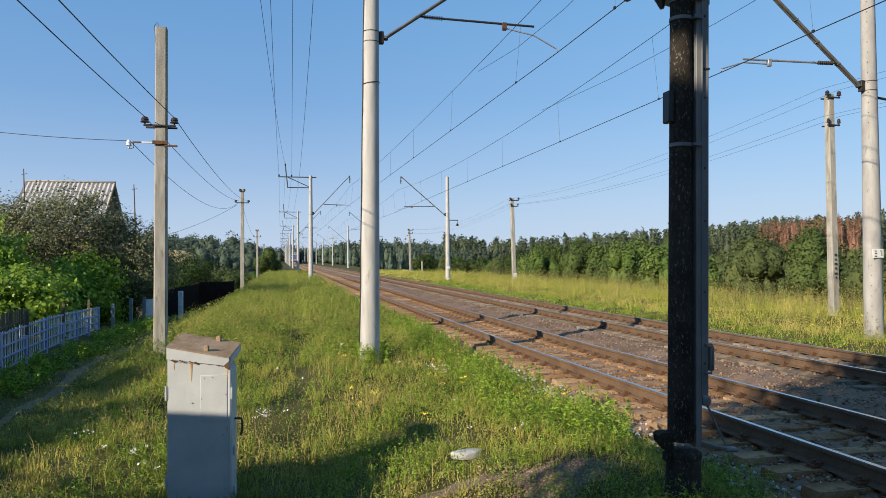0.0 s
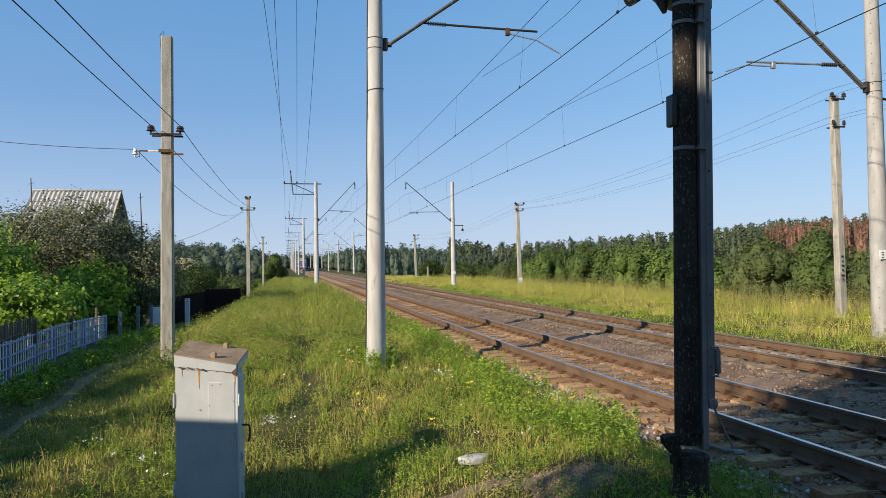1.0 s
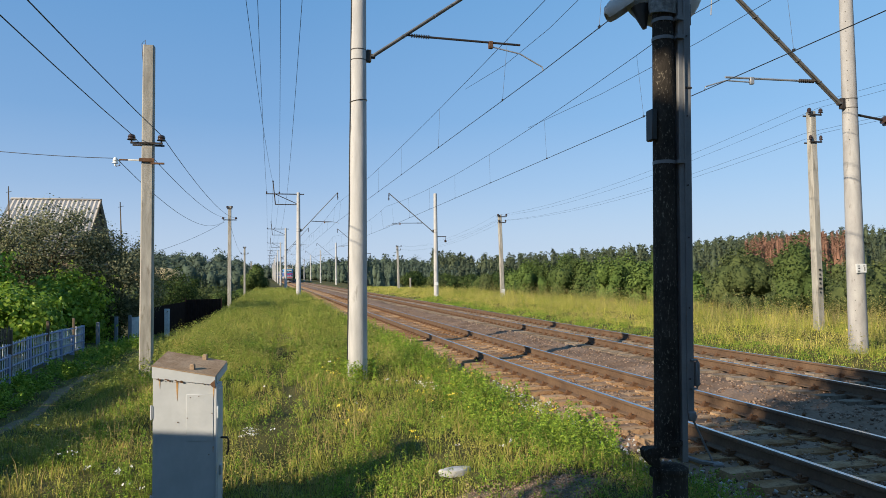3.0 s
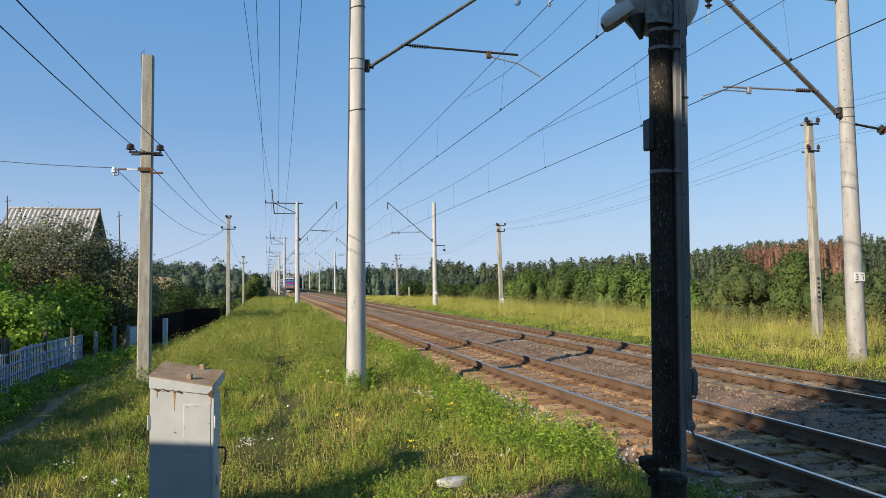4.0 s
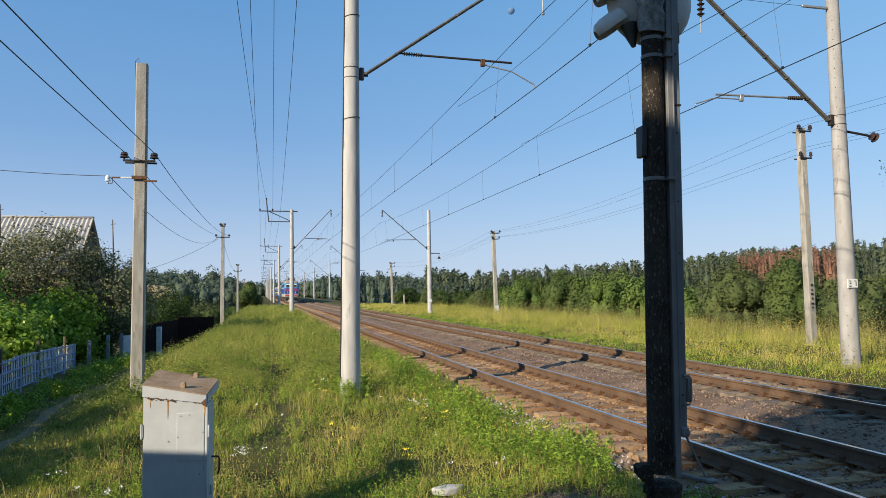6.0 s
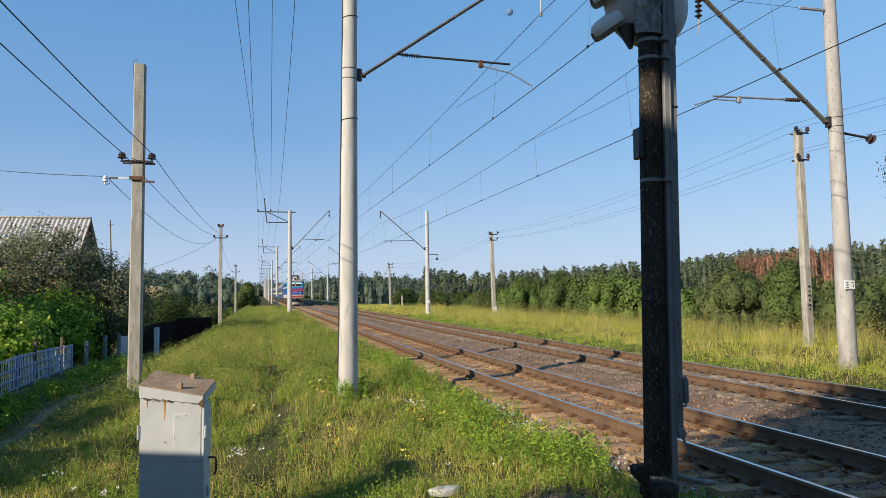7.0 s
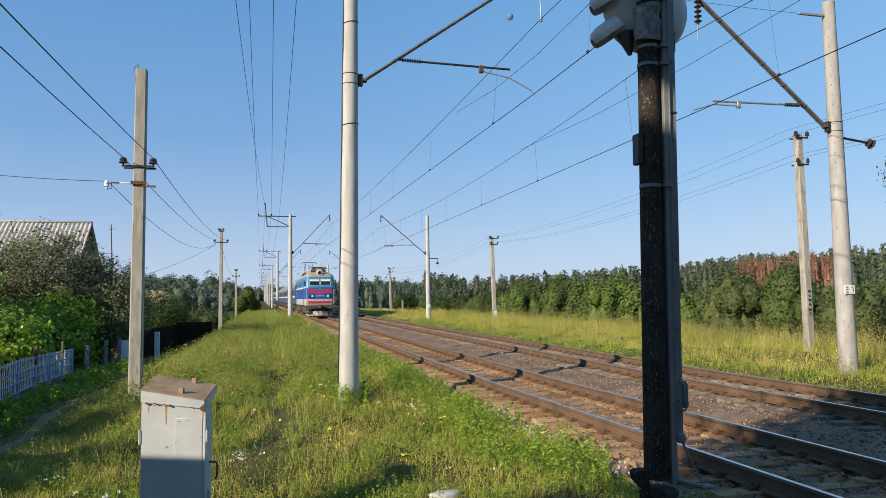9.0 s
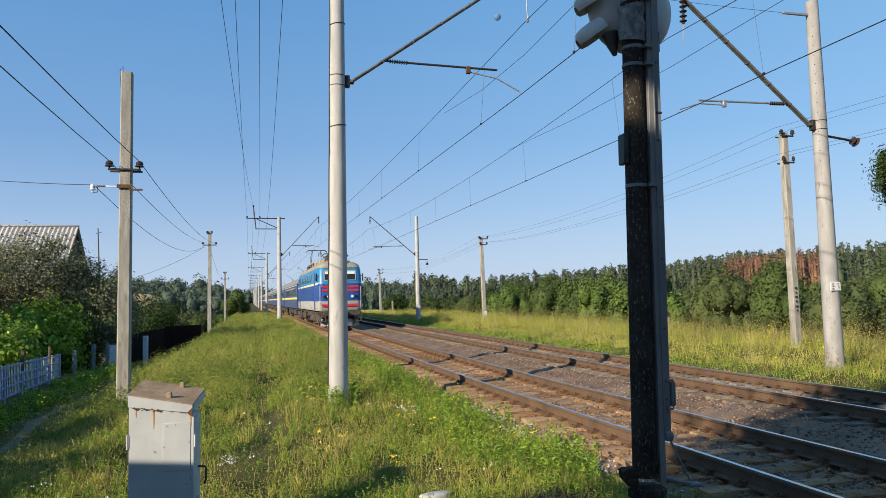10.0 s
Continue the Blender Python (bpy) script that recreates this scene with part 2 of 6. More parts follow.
SKIRT = mat("pale_grey_skirt", (0.34, 0.33, 0.31), (0.47, 0.46, 0.435), 2, 0.6, 0.05, stain=(0.22, 0.19, 0.16), stain_scale=3, stain_at=0.6, grain=0.85)
LOCO_ROOF = mat("dusty_roof_paint", (0.25, 0.22, 0.17), (0.36, 0.32, 0.26), 2, 0.75, 0.1)
COACH_ROOF = mat("coach_roof", (0.17, 0.17, 0.175), (0.27, 0.27, 0.27), 1, 0.7, 0.1)
PLOUGH = mat("scuffed_plough_paint", (0.20, 0.19, 0.18), (0.42, 0.40, 0.38), 3, 0.8, 0.2, stain=(0.06, 0.05, 0.04), stain_scale=4, stain_at=0.52)
GRIME = mat("running_gear_grime", (0.035, 0.03, 0.026), (0.11, 0.09, 0.075), 4, 0.85, 0.3)
GLASS = mat("dark_window_glass", (0.012, 0.016, 0.02), (0.02, 0.025, 0.03), 2, 0.08, 0, grain=0.85)
BLIND = mat("pale_window_blind", (0.62, 0.62, 0.55), (0.72, 0.72, 0.65), 3, 0.7, 0, grain=0.85)
LENS = mat("lamp_lens", (0.6, 0.6, 0.58), (0.75, 0.75, 0.72), 5, 0.1, 0, grain=0.85)

# ---- geometry helpers ----


class Geo:
    """Collects vertices and faces of one mesh."""

    def __init__(self):
        self.v, self.f = [], []

    def add(self, vs, fs):
        k = len(self.v)
        self.v += [tuple(p) for p in vs]
        self.f += [tuple(i + k for i in q) for q in fs]
        return self

    def box(self, x0, y0, z0, x1, y1, z1, b=0.0, m=None):
        """A box between two corners, its edges chamfered by b, moved by m."""
        cs, sg = ((x0 + x1) / 2, (y0 + y1) / 2, (z0 + z1) / 2), [abs(x1 - x0) / 2, abs(y1 - y0) / 2, abs(z1 - z0) / 2]
        if not b:
            vs = [(cs[0] + sg[0] * i, cs[1] + sg[1] * j, cs[2] + sg[2] * k) for i in (-1, 1) for j in (-1, 1) for k in (-1, 1)]
            fs = [(0, 1, 3, 2), (4, 6, 7, 5), (0, 4, 5, 1), (2, 3, 7, 6), (0, 2, 6, 4), (1, 5, 7, 3)]
        else:
            b = min(b, min(sg) * 0.9)
            vs, ix = [], {}
            for i in (-1, 1):
                for j in (-1, 1):
                    for k in (-1, 1):
                        for ax in range(3):
                            p = [cs[a] + (sg[a] - (0 if a == ax else b)) * (i, j, k)[a] for a in range(3)]
                            ix[(i, j, k, ax)] = len(vs)
                            vs.append(p)
            fs = []
            S = (-1, 1)
            for s in S:
                fs.append([ix[(s, j, k, 0)] for j, k in ((-1, -1), (1, -1), (1, 1), (-1, 1))][::s])
                fs.append([ix[(i, s, k, 1)] for i, k in ((-1, -1), (1, -1), (1, 1), (-1, 1))][::-s])
                fs.append([ix[(i, j, s, 2)] for i, j in ((-1, -1), (1, -1), (1, 1), (-1, 1))][::s])
            for s in S:
                for q in S:
                    fs.append((ix[(-1, s, q, 1)], ix[(1, s, q, 1)], ix[(1, s, q, 2)], ix[(-1, s, q, 2)])[::-1 if s * q > 0 else 1])
                    fs.append((ix[(s, -1, q, 0)], ix[(s, 1, q, 0)], ix[(s, 1, q, 2)], ix[(s, -1, q, 2)])[::1 if s * q > 0 else -1])
                    fs.append((ix[(s, q, -1, 0)], ix[(s, q, 1, 0)], ix[(s, q, 1, 1)], ix[(s, q, -1, 1)])[::-1 if s * q > 0 else 1])
                    for k in S:
                        fs.append((ix[(s, q, k, 0)], ix[(s, q, k, 1)], ix[(s, q, k, 2)])[::1 if s * q * k > 0 else -1])
        if m is not None:
            vs = [m @ Vector(p) for p in vs]
        return self.add(vs, fs)

    def tube(self, p0, p1, r0, r1=None, n=10, caps=True):
        """A cylinder or cone from p0 to p1."""
        r1 = r0 if r1 is None else r1
        a, b = Vector(p0), Vector(p1)
        q = (b - a).to_track_quat("Z", "Y")
        ring = [q @ Vector((math.cos(2 * math.pi * i / n), math.sin(2 * math.pi * i / n), 0)) for i in range(n)]
        vs = [a + r * r0 for r in ring] + [b + r * r1 for r in ring]
        fs = [(i, (i + 1) % n, n + (i + 1) % n, n + i) for i in range(n)]
        if caps:
            fs += [tuple(range(n))[::-1], tuple(range(n, 2 * n))]
        return self.add(vs, fs)

    def path(self, pts, r, n=6):
        """A bent rod swept along points."""
        ps = [Vector(p) for p in pts]
        shut = len(ps) > 3 and (ps[0] - ps[-1]).length < 1e-6
        rings = []
        for i, p in enumerate(ps):
            d = (ps[min(i + 1, len(ps) - 1)] - ps[max(i - 1, 0)]) if not (shut and i in (0, len(ps) - 1)) else ps[1] - ps[-2]
            d = d.normalized()
            u = d.cross(Vector((0.13, 0.31, 0.94)) if abs(d.z) < 0.9 else Vector((1, 0.2, 0))).normalized()
            w = d.cross(u)
            rings.append([p + (u * math.cos(2 * math.pi * k / n) + w * math.sin(2 * math.pi * k / n)) * r for k in range(n)])
        return self.loft(rings)

    def lathe(self, prof, at=(0, 0, 0), axis=(0, 0, 1), n=16):
        """A profile of (radius, height) turned about an axis."""
        q = Vector(axis).to_track_quat("Z", "Y")
        vs, fs = [], []
        for r, h in prof:
            vs += [Vector(at) + q @ Vector((r * math.cos(2 * math.pi * i / n), r * math.sin(2 * math.pi * i / n), h)) for i in range(n)]
        for k in range(len(prof) - 1):
            fs += [(k * n + i, k * n + (i + 1) % n, (k + 1) * n + (i + 1) % n, (k + 1) * n + i) for i in range(n)]
        fs += [tuple(range(n))[::-1], tuple(range((len(prof) - 1) * n, len(prof) * n))]
        return self.add(vs, fs)

    def loft(self, rings, closed=True, caps=True):
        """Skins rings of equal length."""
        n, vs, fs = len(rings[0]), [], []
        for r in rings:
            vs += list(r)
        for k in range(len(rings) - 1):
            for i in range(n if closed else n - 1):
                j = (i + 1) % n
                fs.append((k * n + i, k * n + j, (k + 1) * n + j, (k + 1) * n + i))
        if caps:
            fs += [tuple(range(n))[::-1], tuple(range((len(rings) - 1) * n, len(rings) * n))]
        return self.add(vs, fs)


def mesh_of(name, geo, material, smooth=40):
    me = bpy.data.meshes.new(name)
    me.from_pydata([tuple(p) for p in geo.v], [], geo.f)
    for m in material if isinstance(material, (list, tuple)) else [material]:
        me.materials.append(m)
    bm = bmesh.new()
    bm.from_mesh(me)
    bmesh.ops.recalc_face_normals(bm, faces=bm.faces)
    bm.to_mesh(me)
    bm.free()
    if smooth:
        me.polygons.foreach_set("use_smooth", [True] * len(me.polygons))
        me.set_sharp_from_angle(angle=radians(smooth))
    me.update()
    return me


def part(name, geo, material, parent=None, label="", at=None, smooth=40):
    ob = new(name, geo if isinstance(geo, bpy.types.Mesh) else mesh_of(name, geo, material, smooth))
    if parent:
        ob.parent = parent
    if at is not None:
        ob.matrix_basis = at
    return tagged(ob, label) if label else ob


def thing(name, label, category, at=(0, 0, 0), rz=0, group="", kind=""):
    ob = new(name)
    ob.empty_display_size = 0.2
    ob.matrix_basis = pose(*at, 0, 0, rz)
    return tagged(ob, label, category, group, kind)


def big(name, verts, faces, material, parent=None, label="", category="", kind="stuff", smooth=False):
    """A large mesh from arrays: verts (n, 3), faces (m, k)."""
    me = bpy.data.meshes.new(name)
    k = faces.shape[1]
    me.vertices.add(len(verts))
    me.vertices.foreach_set("co", np.asarray(verts, np.float32).ravel())
    me.loops.add(faces.size)
    me.loops.foreach_set("vertex_index", np.asarray(faces, np.int32).ravel())
    me.polygons.add(len(faces))
    me.polygons.foreach_set("loop_start", np.arange(0, faces.size, k, dtype=np.int32))
    if smooth:
        me.polygons.foreach_set("use_smooth", np.ones(len(faces), bool))
    me.update(calc_edges=True)
    me.materials.append(material)
    ob = new(name, me)
    if parent:
        ob.parent = parent
    return tagged(ob, label, category, "", kind)


# ---- the lie of the land ----


def sm(a, b, t):
    u = np.clip((t - a) / (b - a), 0, 1)
    return u * u * (3 - 2 * u)


def zt(y):
    """The line climbs gently away from the crossing."""
    return 0.008 * np.maximum(0, np.asarray(y, float) - 15)


def gz(x, y):
    """Height of the ground above the rail head, for arrays."""
    x, y = np.asarray(x, float), np.asarray(y, float)
    verge = np.interp(y, [0, 8, 11.5, 15, 40, 900], [-0.55, -0.52, -0.34, -0.2, -0.05, -0.1]) + zt(y)
    low = np.interp(y, [0, 14, 26, 32, 40, 60, 110], [-0.60, -0.60, -0.66, -0.80, -1.15, -1.7, -3.0])
    z = low + (verge - low) * sm(-4.3, -1.5, x)
    z = z - 5 * sm(-14, -45, x)
    z = z + 0.30 * sm(1.0, 3.0, x) * (1 - sm(6.5, 10, y))
    bed = sm(3.5, 4.2, x) * (1 - sm(11.7, 12.3, x))
    right = np.interp(x, [11.7, 13, 15.5, 18.5, 25, 36, 60, 110], [-0.3, -0.12, 0.05, 0.05, -1.2, -4.0, -6.0, -6.0]) + zt(y) * (1 - sm(18, 40, x))
    z = np.where(x > 8, right, z)
    z = z * (1 - bed) + (zt(y) - 0.34) * bed
    r, az = np.hypot(x, y), np.degrees(np.arctan2(x, np.maximum(y, 1e-6)))
    far = np.interp(az, [-40, -15, -5, 4, 12, 18, 25, 31, 39, 50, 70], [8, 8, 5, 3.5, 2, -2, 0.5, 2.5, 6.2, 8, 8])
    w = sm(130, 340, r) * (1 - (1 - sm(8, 30, np.abs(x - 8))) * (1 - sm(420, 520, y)))
    z = z * (1 - w) + far * w
    bumps = 0.06 * np.sin(x * 2.1 + 0.7 * y) * np.sin(y * 1.3 - x) + 0.06 * np.sin(x * 0.9 + 2) * np.sin(y * 0.6) + 0.03 * np.sin(x * 5.3 + y) * np.sin(y * 4.1 - 2 * x)
    bumps = bumps + 0.10 * np.sin(x * 2.6 + 0.5 * y) * np.sin(y * 0.8 + x) * sm(12, 18, y) * (1 - sm(60, 90, y)) * sm(-5, -3, x) * (1 - sm(2.2, 3.4, x))
    trod = np.exp(-((x - np.interp(y, [10, 16, 25, 45], [0.2, 0.35, 0.4, 0.6]) - 0.12 * np.sin(y * 1.1)) / 0.25) ** 2)
    bumps = bumps - 0.10 * trod * sm(9, 12, y) * (1 - sm(45, 55, y))
    return z + bumps * (1 - bed)


gx = np.unique(np.concatenate([np.arange(-700, -60, 20), np.arange(-60, -14, 2), np.arange(-14, 18, 0.25), np.arange(18, 70, 2), np.arange(70, 900, 20)]))
gy = np.unique(np.concatenate([np.arange(-400, -20, 20), np.arange(-20, 2, 2), np.arange(2, 40, 0.3), np.arange(40, 120, 1.5), np.arange(120, 500, 10), np.arange(500, 3000, 100)]))
X, Y = np.meshgrid(gx, gy)
nx = len(gx)
ii = (np.arange(len(gy) - 1)[:, None] * nx + np.arange(nx - 1)[None, :]).ravel()
big("ground", np.stack([X, Y, gz(X, Y)], -1).reshape(-1, 3), np.stack([ii, ii + 1, ii + nx + 1, ii + nx], 1), GROUND, None,
    "grassy ground with bare dirt patches beside railway tracks", "ground", "structure", True)

# ---- railway tracks ----
rng = np.random.default_rng(7)
T1, T2, TZ2 = 5.88, 9.93, 0.06


RAIL_YS = [-60, 15, 620]


def rail_mesh():
    prof = [(-0.030, 0), (0.030, 0), (0.037, -0.008), (0.037, -0.034), (0.009, -0.048), (0.009, -0.150), (0.072, -0.166), (0.075, -0.18),
            (-0.075, -0.18), (-0.072, -0.166), (-0.009, -0.150), (-0.009, -0.048), (-0.037, -0.034), (-0.037, -0.008)]
    return Geo().loft([[(x, y, z + float(zt(y))) for x, z in prof] for y in RAIL_YS])


def sleeper_mesh(material):
    g = Geo()
    for a, b, za, zb in ((-1.35, -0.45, -0.185, -0.185), (-0.45, 0.45, -0.215, -0.215), (0.45, 1.35, -0.185, -0.185)):
        g.loft([[(a, -0.15, -0.36), (a, 0.15, -0.36), (a, 0.115, za), (a, -0.115, za)], [(b, -0.15, -0.36), (b, 0.15, -0.36), (b, 0.115, zb), (b, -0.115, zb)]])
    return mesh_of("sleeper", g, material, 0)


SLEEPER_ME, RUSTY_SLEEPER_ME = sleeper_mesh(SLEEPER), sleeper_mesh(SLEEPER_RUSTY)


def clip_geo(g, x, y, z):
    """The tie plate, clips and bolts of a rail on one sleeper."""
    g.box(x - 0.18, y - 0.07, z - 0.19, x + 0.18, y + 0.07, z - 0.178)
    for s in (-1, 1):
        g.box(x + s * 0.05, y - 0.05, z - 0.182, x + s * 0.15, y + 0.05, z - 0.150)
        g.tube((x + s * 0.105, y, z - 0.16), (x + s * 0.105, y, z - 0.105), 0.022, n=6)
        g.box(x + s * 0.035, y - 0.035, z - 0.150, x + s * 0.125, y + 0.035, z - 0.132)


cg = Geo()
clip_geo(cg, 0, 0, 0)
CLIP_ME = mesh_of("rail_clip", cg, RUST, 0)


def railway_track(xc, z, label, seed, sleeper_me, sleeper_mat):
    tr = thing("railway_track", label, "track", (xc, 0, z))
    for s in (-0.78, 0.78):
        r = part("rail", rail_mesh(), RAIL_SIDE, tr, "rust-brown steel rail", pose(s, 0, 0))
        part("running_surface", Geo().loft([[(x, y, z + float(zt(y))) for x, z in ((-0.026, 0.003), (0.026, 0.003), (0.026, -0.002), (-0.026, -0.002))] for y in RAIL_YS]), RAIL_TOP, r, "polished bright steel running band")
    rs = random.Random(seed)
    ys = [-4 + 0.55 * i for i in range(1000)]
    for y in ys[:150]:
        part("sleeper", sleeper_me, None, tr, "", pose(rs.uniform(-0.02, 0.02), y + rs.uniform(-0.02, 0.02), float(zt(y)) + rs.uniform(-0.008, 0.008), 0, 0, rs.uniform(-0.6, 0.6)))
        for s in (-0.78, 0.78):
            part("rail_clip", CLIP_ME, None, tr, "", pose(s, y, float(zt(y))))
    sg = Geo()
    for y in ys[150:]:
        sg.box(-1.35, y - 0.13, -0.3 + float(zt(y)), 1.35, y + 0.13, -0.19 + float(zt(y)))
    tagged(part("sleeper_row", sg, sleeper_mat, tr, "far row of dusty concrete sleepers", smooth=0), kind="stuff")
    return tr


railway_track(T1, 0, "electrified railway track with rusty rails on concrete sleepers", 3, RUSTY_SLEEPER_ME, SLEEPER_RUSTY)
railway_track(T2, TZ2, "second railway track with darker rails on concrete sleepers", 4, SLEEPER_ME, SLEEPER)


def bz(x, y):
    """Top of the ballast bed."""
    z = np.interp(x, [3.75, 4.3, 4.6, 7.3, 7.6, 8.3, 8.6, 11.3, 11.5, 12.2], [-0.62, -0.36, -0.24, -0.222, -0.17, -0.12, -0.175, -0.175, -0.20, -0.5])
    return z + zt(y) + 0.018 * np.sin(x * 7 + y * 3.1) * np.sin(y * 2.3 - x) + 0.012 * np.sin(x * 13 - y * 11)


bx = np.arange(3.75, 12.21, 0.13)
by = np.concatenate([np.arange(-20, 3, 0.5), np.arange(3, 45, 0.14), np.arange(45, 620, 5)])
X, Y = np.meshgrid(bx, by)
nx = len(bx)
ii = (np.arange(len(by) - 1)[:, None] * nx + np.arange(nx - 1)[None, :]).ravel()
Z = bz(X, Y) + np.where(Y < 45, rng.normal(0, 0.008, X.shape), 0)
big("ballast_bed", np.stack([X, Y, Z], -1).reshape(-1, 3), np.stack([ii, ii + 1, ii + nx + 1, ii + nx], 1), BALLAST, None,
    "brown crushed stone ballast bed under the tracks", "ballast", "structure", True)

OCT = np.array([(1, 0, 0), (-1, 0, 0), (0, 1, 0), (0, -1, 0), (0, 0, 1), (0, 0, -1)], float)
OCTF = np.array([(0, 2, 4), (2, 1, 4), (1, 3, 4), (3, 0, 4), (2, 0, 5), (1, 2, 5), (3, 1, 5), (0, 3, 5)])


def stones(name, x, y, z, r0, r1, material, label):
    n = len(x)
    s = rng.uniform(r0, r1, (n, 1, 1)) * rng.uniform(0.6, 1.25, (n, 6, 1))
    a = rng.uniform(0, 2 * np.pi, (n, 3))
    v = OCT[None] * s
    ca, sa = np.cos(a[:, :1]), np.sin(a[:, :1])
    vx, vy = v[..., 0] * ca - v[..., 1] * sa, v[..., 0] * sa + v[..., 1] * ca
    cb, sb = np.cos(a[:, 1:2]), np.sin(a[:, 1:2])
    vy, vz = vy * cb - v[..., 2] * sb, vy * sb + v[..., 2] * cb
    V = np.stack([vx + x[:, None], vy + y[:, None], vz * 0.8 + z[:, None]], -1).reshape(-1, 3)
    F = (np.arange(n)[:, None, None] * 6 + OCTF[None]).reshape(-1, 3)
    return big(name, V, F, material, None, label, "stones")


n = 30000
y = 4 + 40 * rng.random(n) ** 1.7
x = rng.uniform(4.0, 12.0, n)
stones("ballast_stones", x, y, bz(x, y) + 0.003, 0.013, 0.034, STONES, "loose brown crushed stones between the rails")
n = 8000
y = 4 + 60 * rng.random(n) ** 1.6
x = T1 + rng.choice([-0.78, 0.78], n) + rng.normal(0, 0.27, n)
stones("rusty_stones", x, y, bz(x, y) + 0.004, 0.016, 0.04, RUSTY_STONES, "ballast stones stained orange by iron dust beside the rails")
n = 420
x, y = rng.normal(4.35, 0.16, n), rng.uniform(5.5, 14, n)
stones("pale_stones", x, y, np.maximum(gz(x, y), bz(x, y)) + 0.01, 0.015, 0.04, CONCRETE, "pale limestone rubble at the edge of the ballast")

# ---- catenary masts ----


def insulator_rod(g, p0, p1, discs=7, r=0.06):
    a, b = Vector(p0), Vector(p1)
    g.tube(a, b, r * 0.35, n=8)
    for i in range(discs):
        c = a.lerp(b, (i + 0.5) / discs)
        d = (b - a).normalized() * 0.012
        g.tube(c - d, c + d, r, r * 0.7, n=10)


def catenary_mast(name, label, at, height, lean, side, arm, feeder=True, plate=False, dia=(0.215, 0.145)):
    """side: +1 when the track lies at greater x. arm: heights of root, tip, tube and the reach of tip and wire, from the mast."""
    m = thing(name, label, "mast", at, group="catenary masts along the tracks")
    g = Geo()
    N = 8
    rings = []
    for i in range(N + 1):
        f = i / N
        rr = dia[0] + (dia[1] - dia[0]) * f
        rings.append([(lean * f + rr * math.cos(2 * math.pi * k / 24), rr * math.sin(2 * math.pi * k / 24), -0.3 + (height + 0.3) * f) for k in range(24)])
    g.loft(rings)
    part("mast_shaft", g, CONCRETE_R if plate else CONCRETE, m, "weathered tapered round concrete shaft")
    zr, zt, zf, reach, wz, wr = arm
    s = side
    cx = lean * zr / height
    r = dia[0] + (dia[1] - dia[0]) * (zr + 0.3) / (height + 0.3) + 0.006
    for dz in (-0.12, 0.1):
        part("clamp_band", Geo().tube((cx, 0, zr + dz), (cx, 0, zr + dz + 0.016), r, n=18), IRON, m)
    part("bracket_shoe", Geo().box(cx + s * 0.17, -0.06, zr - 0.13, cx + s * 0.27, 0.06, zr + 0.13, 0.01).box(cx + s * 0.25, -0.03, zr - 0.05, cx + s * 0.36, 0.03, zr + 0.05, 0.01), IRON, m)
    a, b = Vector((cx + s * 0.3, 0, zr)), Vector((s * reach, 0, zt))
    g = Geo()
    for d in (-0.035, 0.035):
        g.tube(a + Vector((0, d, 0)), b + Vector((0, d, 0)), 0.032, n=8)
    for i in range(7):
        c = a.lerp(b, i / 6)
        g.box(c.x - 0.03, -0.07, c.z - 0.02, c.x + 0.03, 0.07, c.z + 0.02)
    part("cantilever", g, ARM, m, "inclined weathered steel cantilever arm")
    g = Geo()
    insulator_rod(g, b + Vector((0, 0, -0.03)), b + Vector((s * 0.02, 0, -0.62)), 5, 0.09)
    part("suspension_insulator", g, PORCELAIN, m)
    f = (zf - zr) / (zt - zr)
    p = a.lerp(b, f)
    g = Geo()
    insulator_rod(g, p + Vector((s * 0.12, 0, 0.0)), p + Vector((s * 0.55, 0, -0.01)), 8, 0.05)
    g.tube(p, p + Vector((s * 0.14, 0, 0)), 0.02, n=6)
    part("rod_insulator", g, IRON, m)
    e = Vector((s * (wr - 0.55), 0, zf - 0.04))
    part("registration_tube", Geo().tube(p + Vector((s * 0.55, 0, -0.01)), e, 0.026, n=8), GALV if plate else IRON, m, "horizontal steel registration tube")
    q = Vector((s * (wr - 1.25), 0, zf - 0.12))
    w = Vector((s * wr, 0, wz))
    part("steady_arm", Geo().path([q + Vector((0, 0, 0.1)), q, q.lerp(w, 0.55) + Vector((0, 0, 0.14)), w + Vector((-s * 0.02, 0, 0.08)), w], 0.016), GALV, m, "thin curved steady arm")
    part("arm_joint", Geo().box(q.x - 0.05, -0.04, q.z - 0.05, q.x + 0.05, 0.04, q.z + 0.12, 0.01), GALV if plate else RUST, m)
    if feeder:
        g = Geo()
        zt2 = height - 0.15
        g.box(-2.75 + lean, -0.05, zt2 - 0.04, 0.5 + lean, 0.05, zt2 + 0.04, 0.01)
        g.box(-2.0 + lean, -0.04, zt2 - 0.95, 0.1 + lean, 0.04, zt2 - 0.88, 0.01)
        g.tube((-1.95 + lean, 0, zt2 - 0.95), (-2.15 + lean, 0, zt2 + 1.0), 0.045, n=8)
        g.tube((-2.0 + lean, 0, zt2), (-0.1 + lean, 0, zt2 - 0.85), 0.035, n=6)
        part("feeder_crossarm", g, IRON, m, "dark steel crossarm for feeder wires")
        for x, z in ((-2.69, zt2 + 0.05), (-1.62, zt2 + 0.05), (-2.15, zt2 + 1.0)):
            part("pin_insulator", Geo().lathe([(0.03, 0), (0.08, 0.03), (0.05, 0.07), (0.075, 0.1), (0.04, 0.16)], (x + lean, 0, z), n=10), PORCELAIN, m)
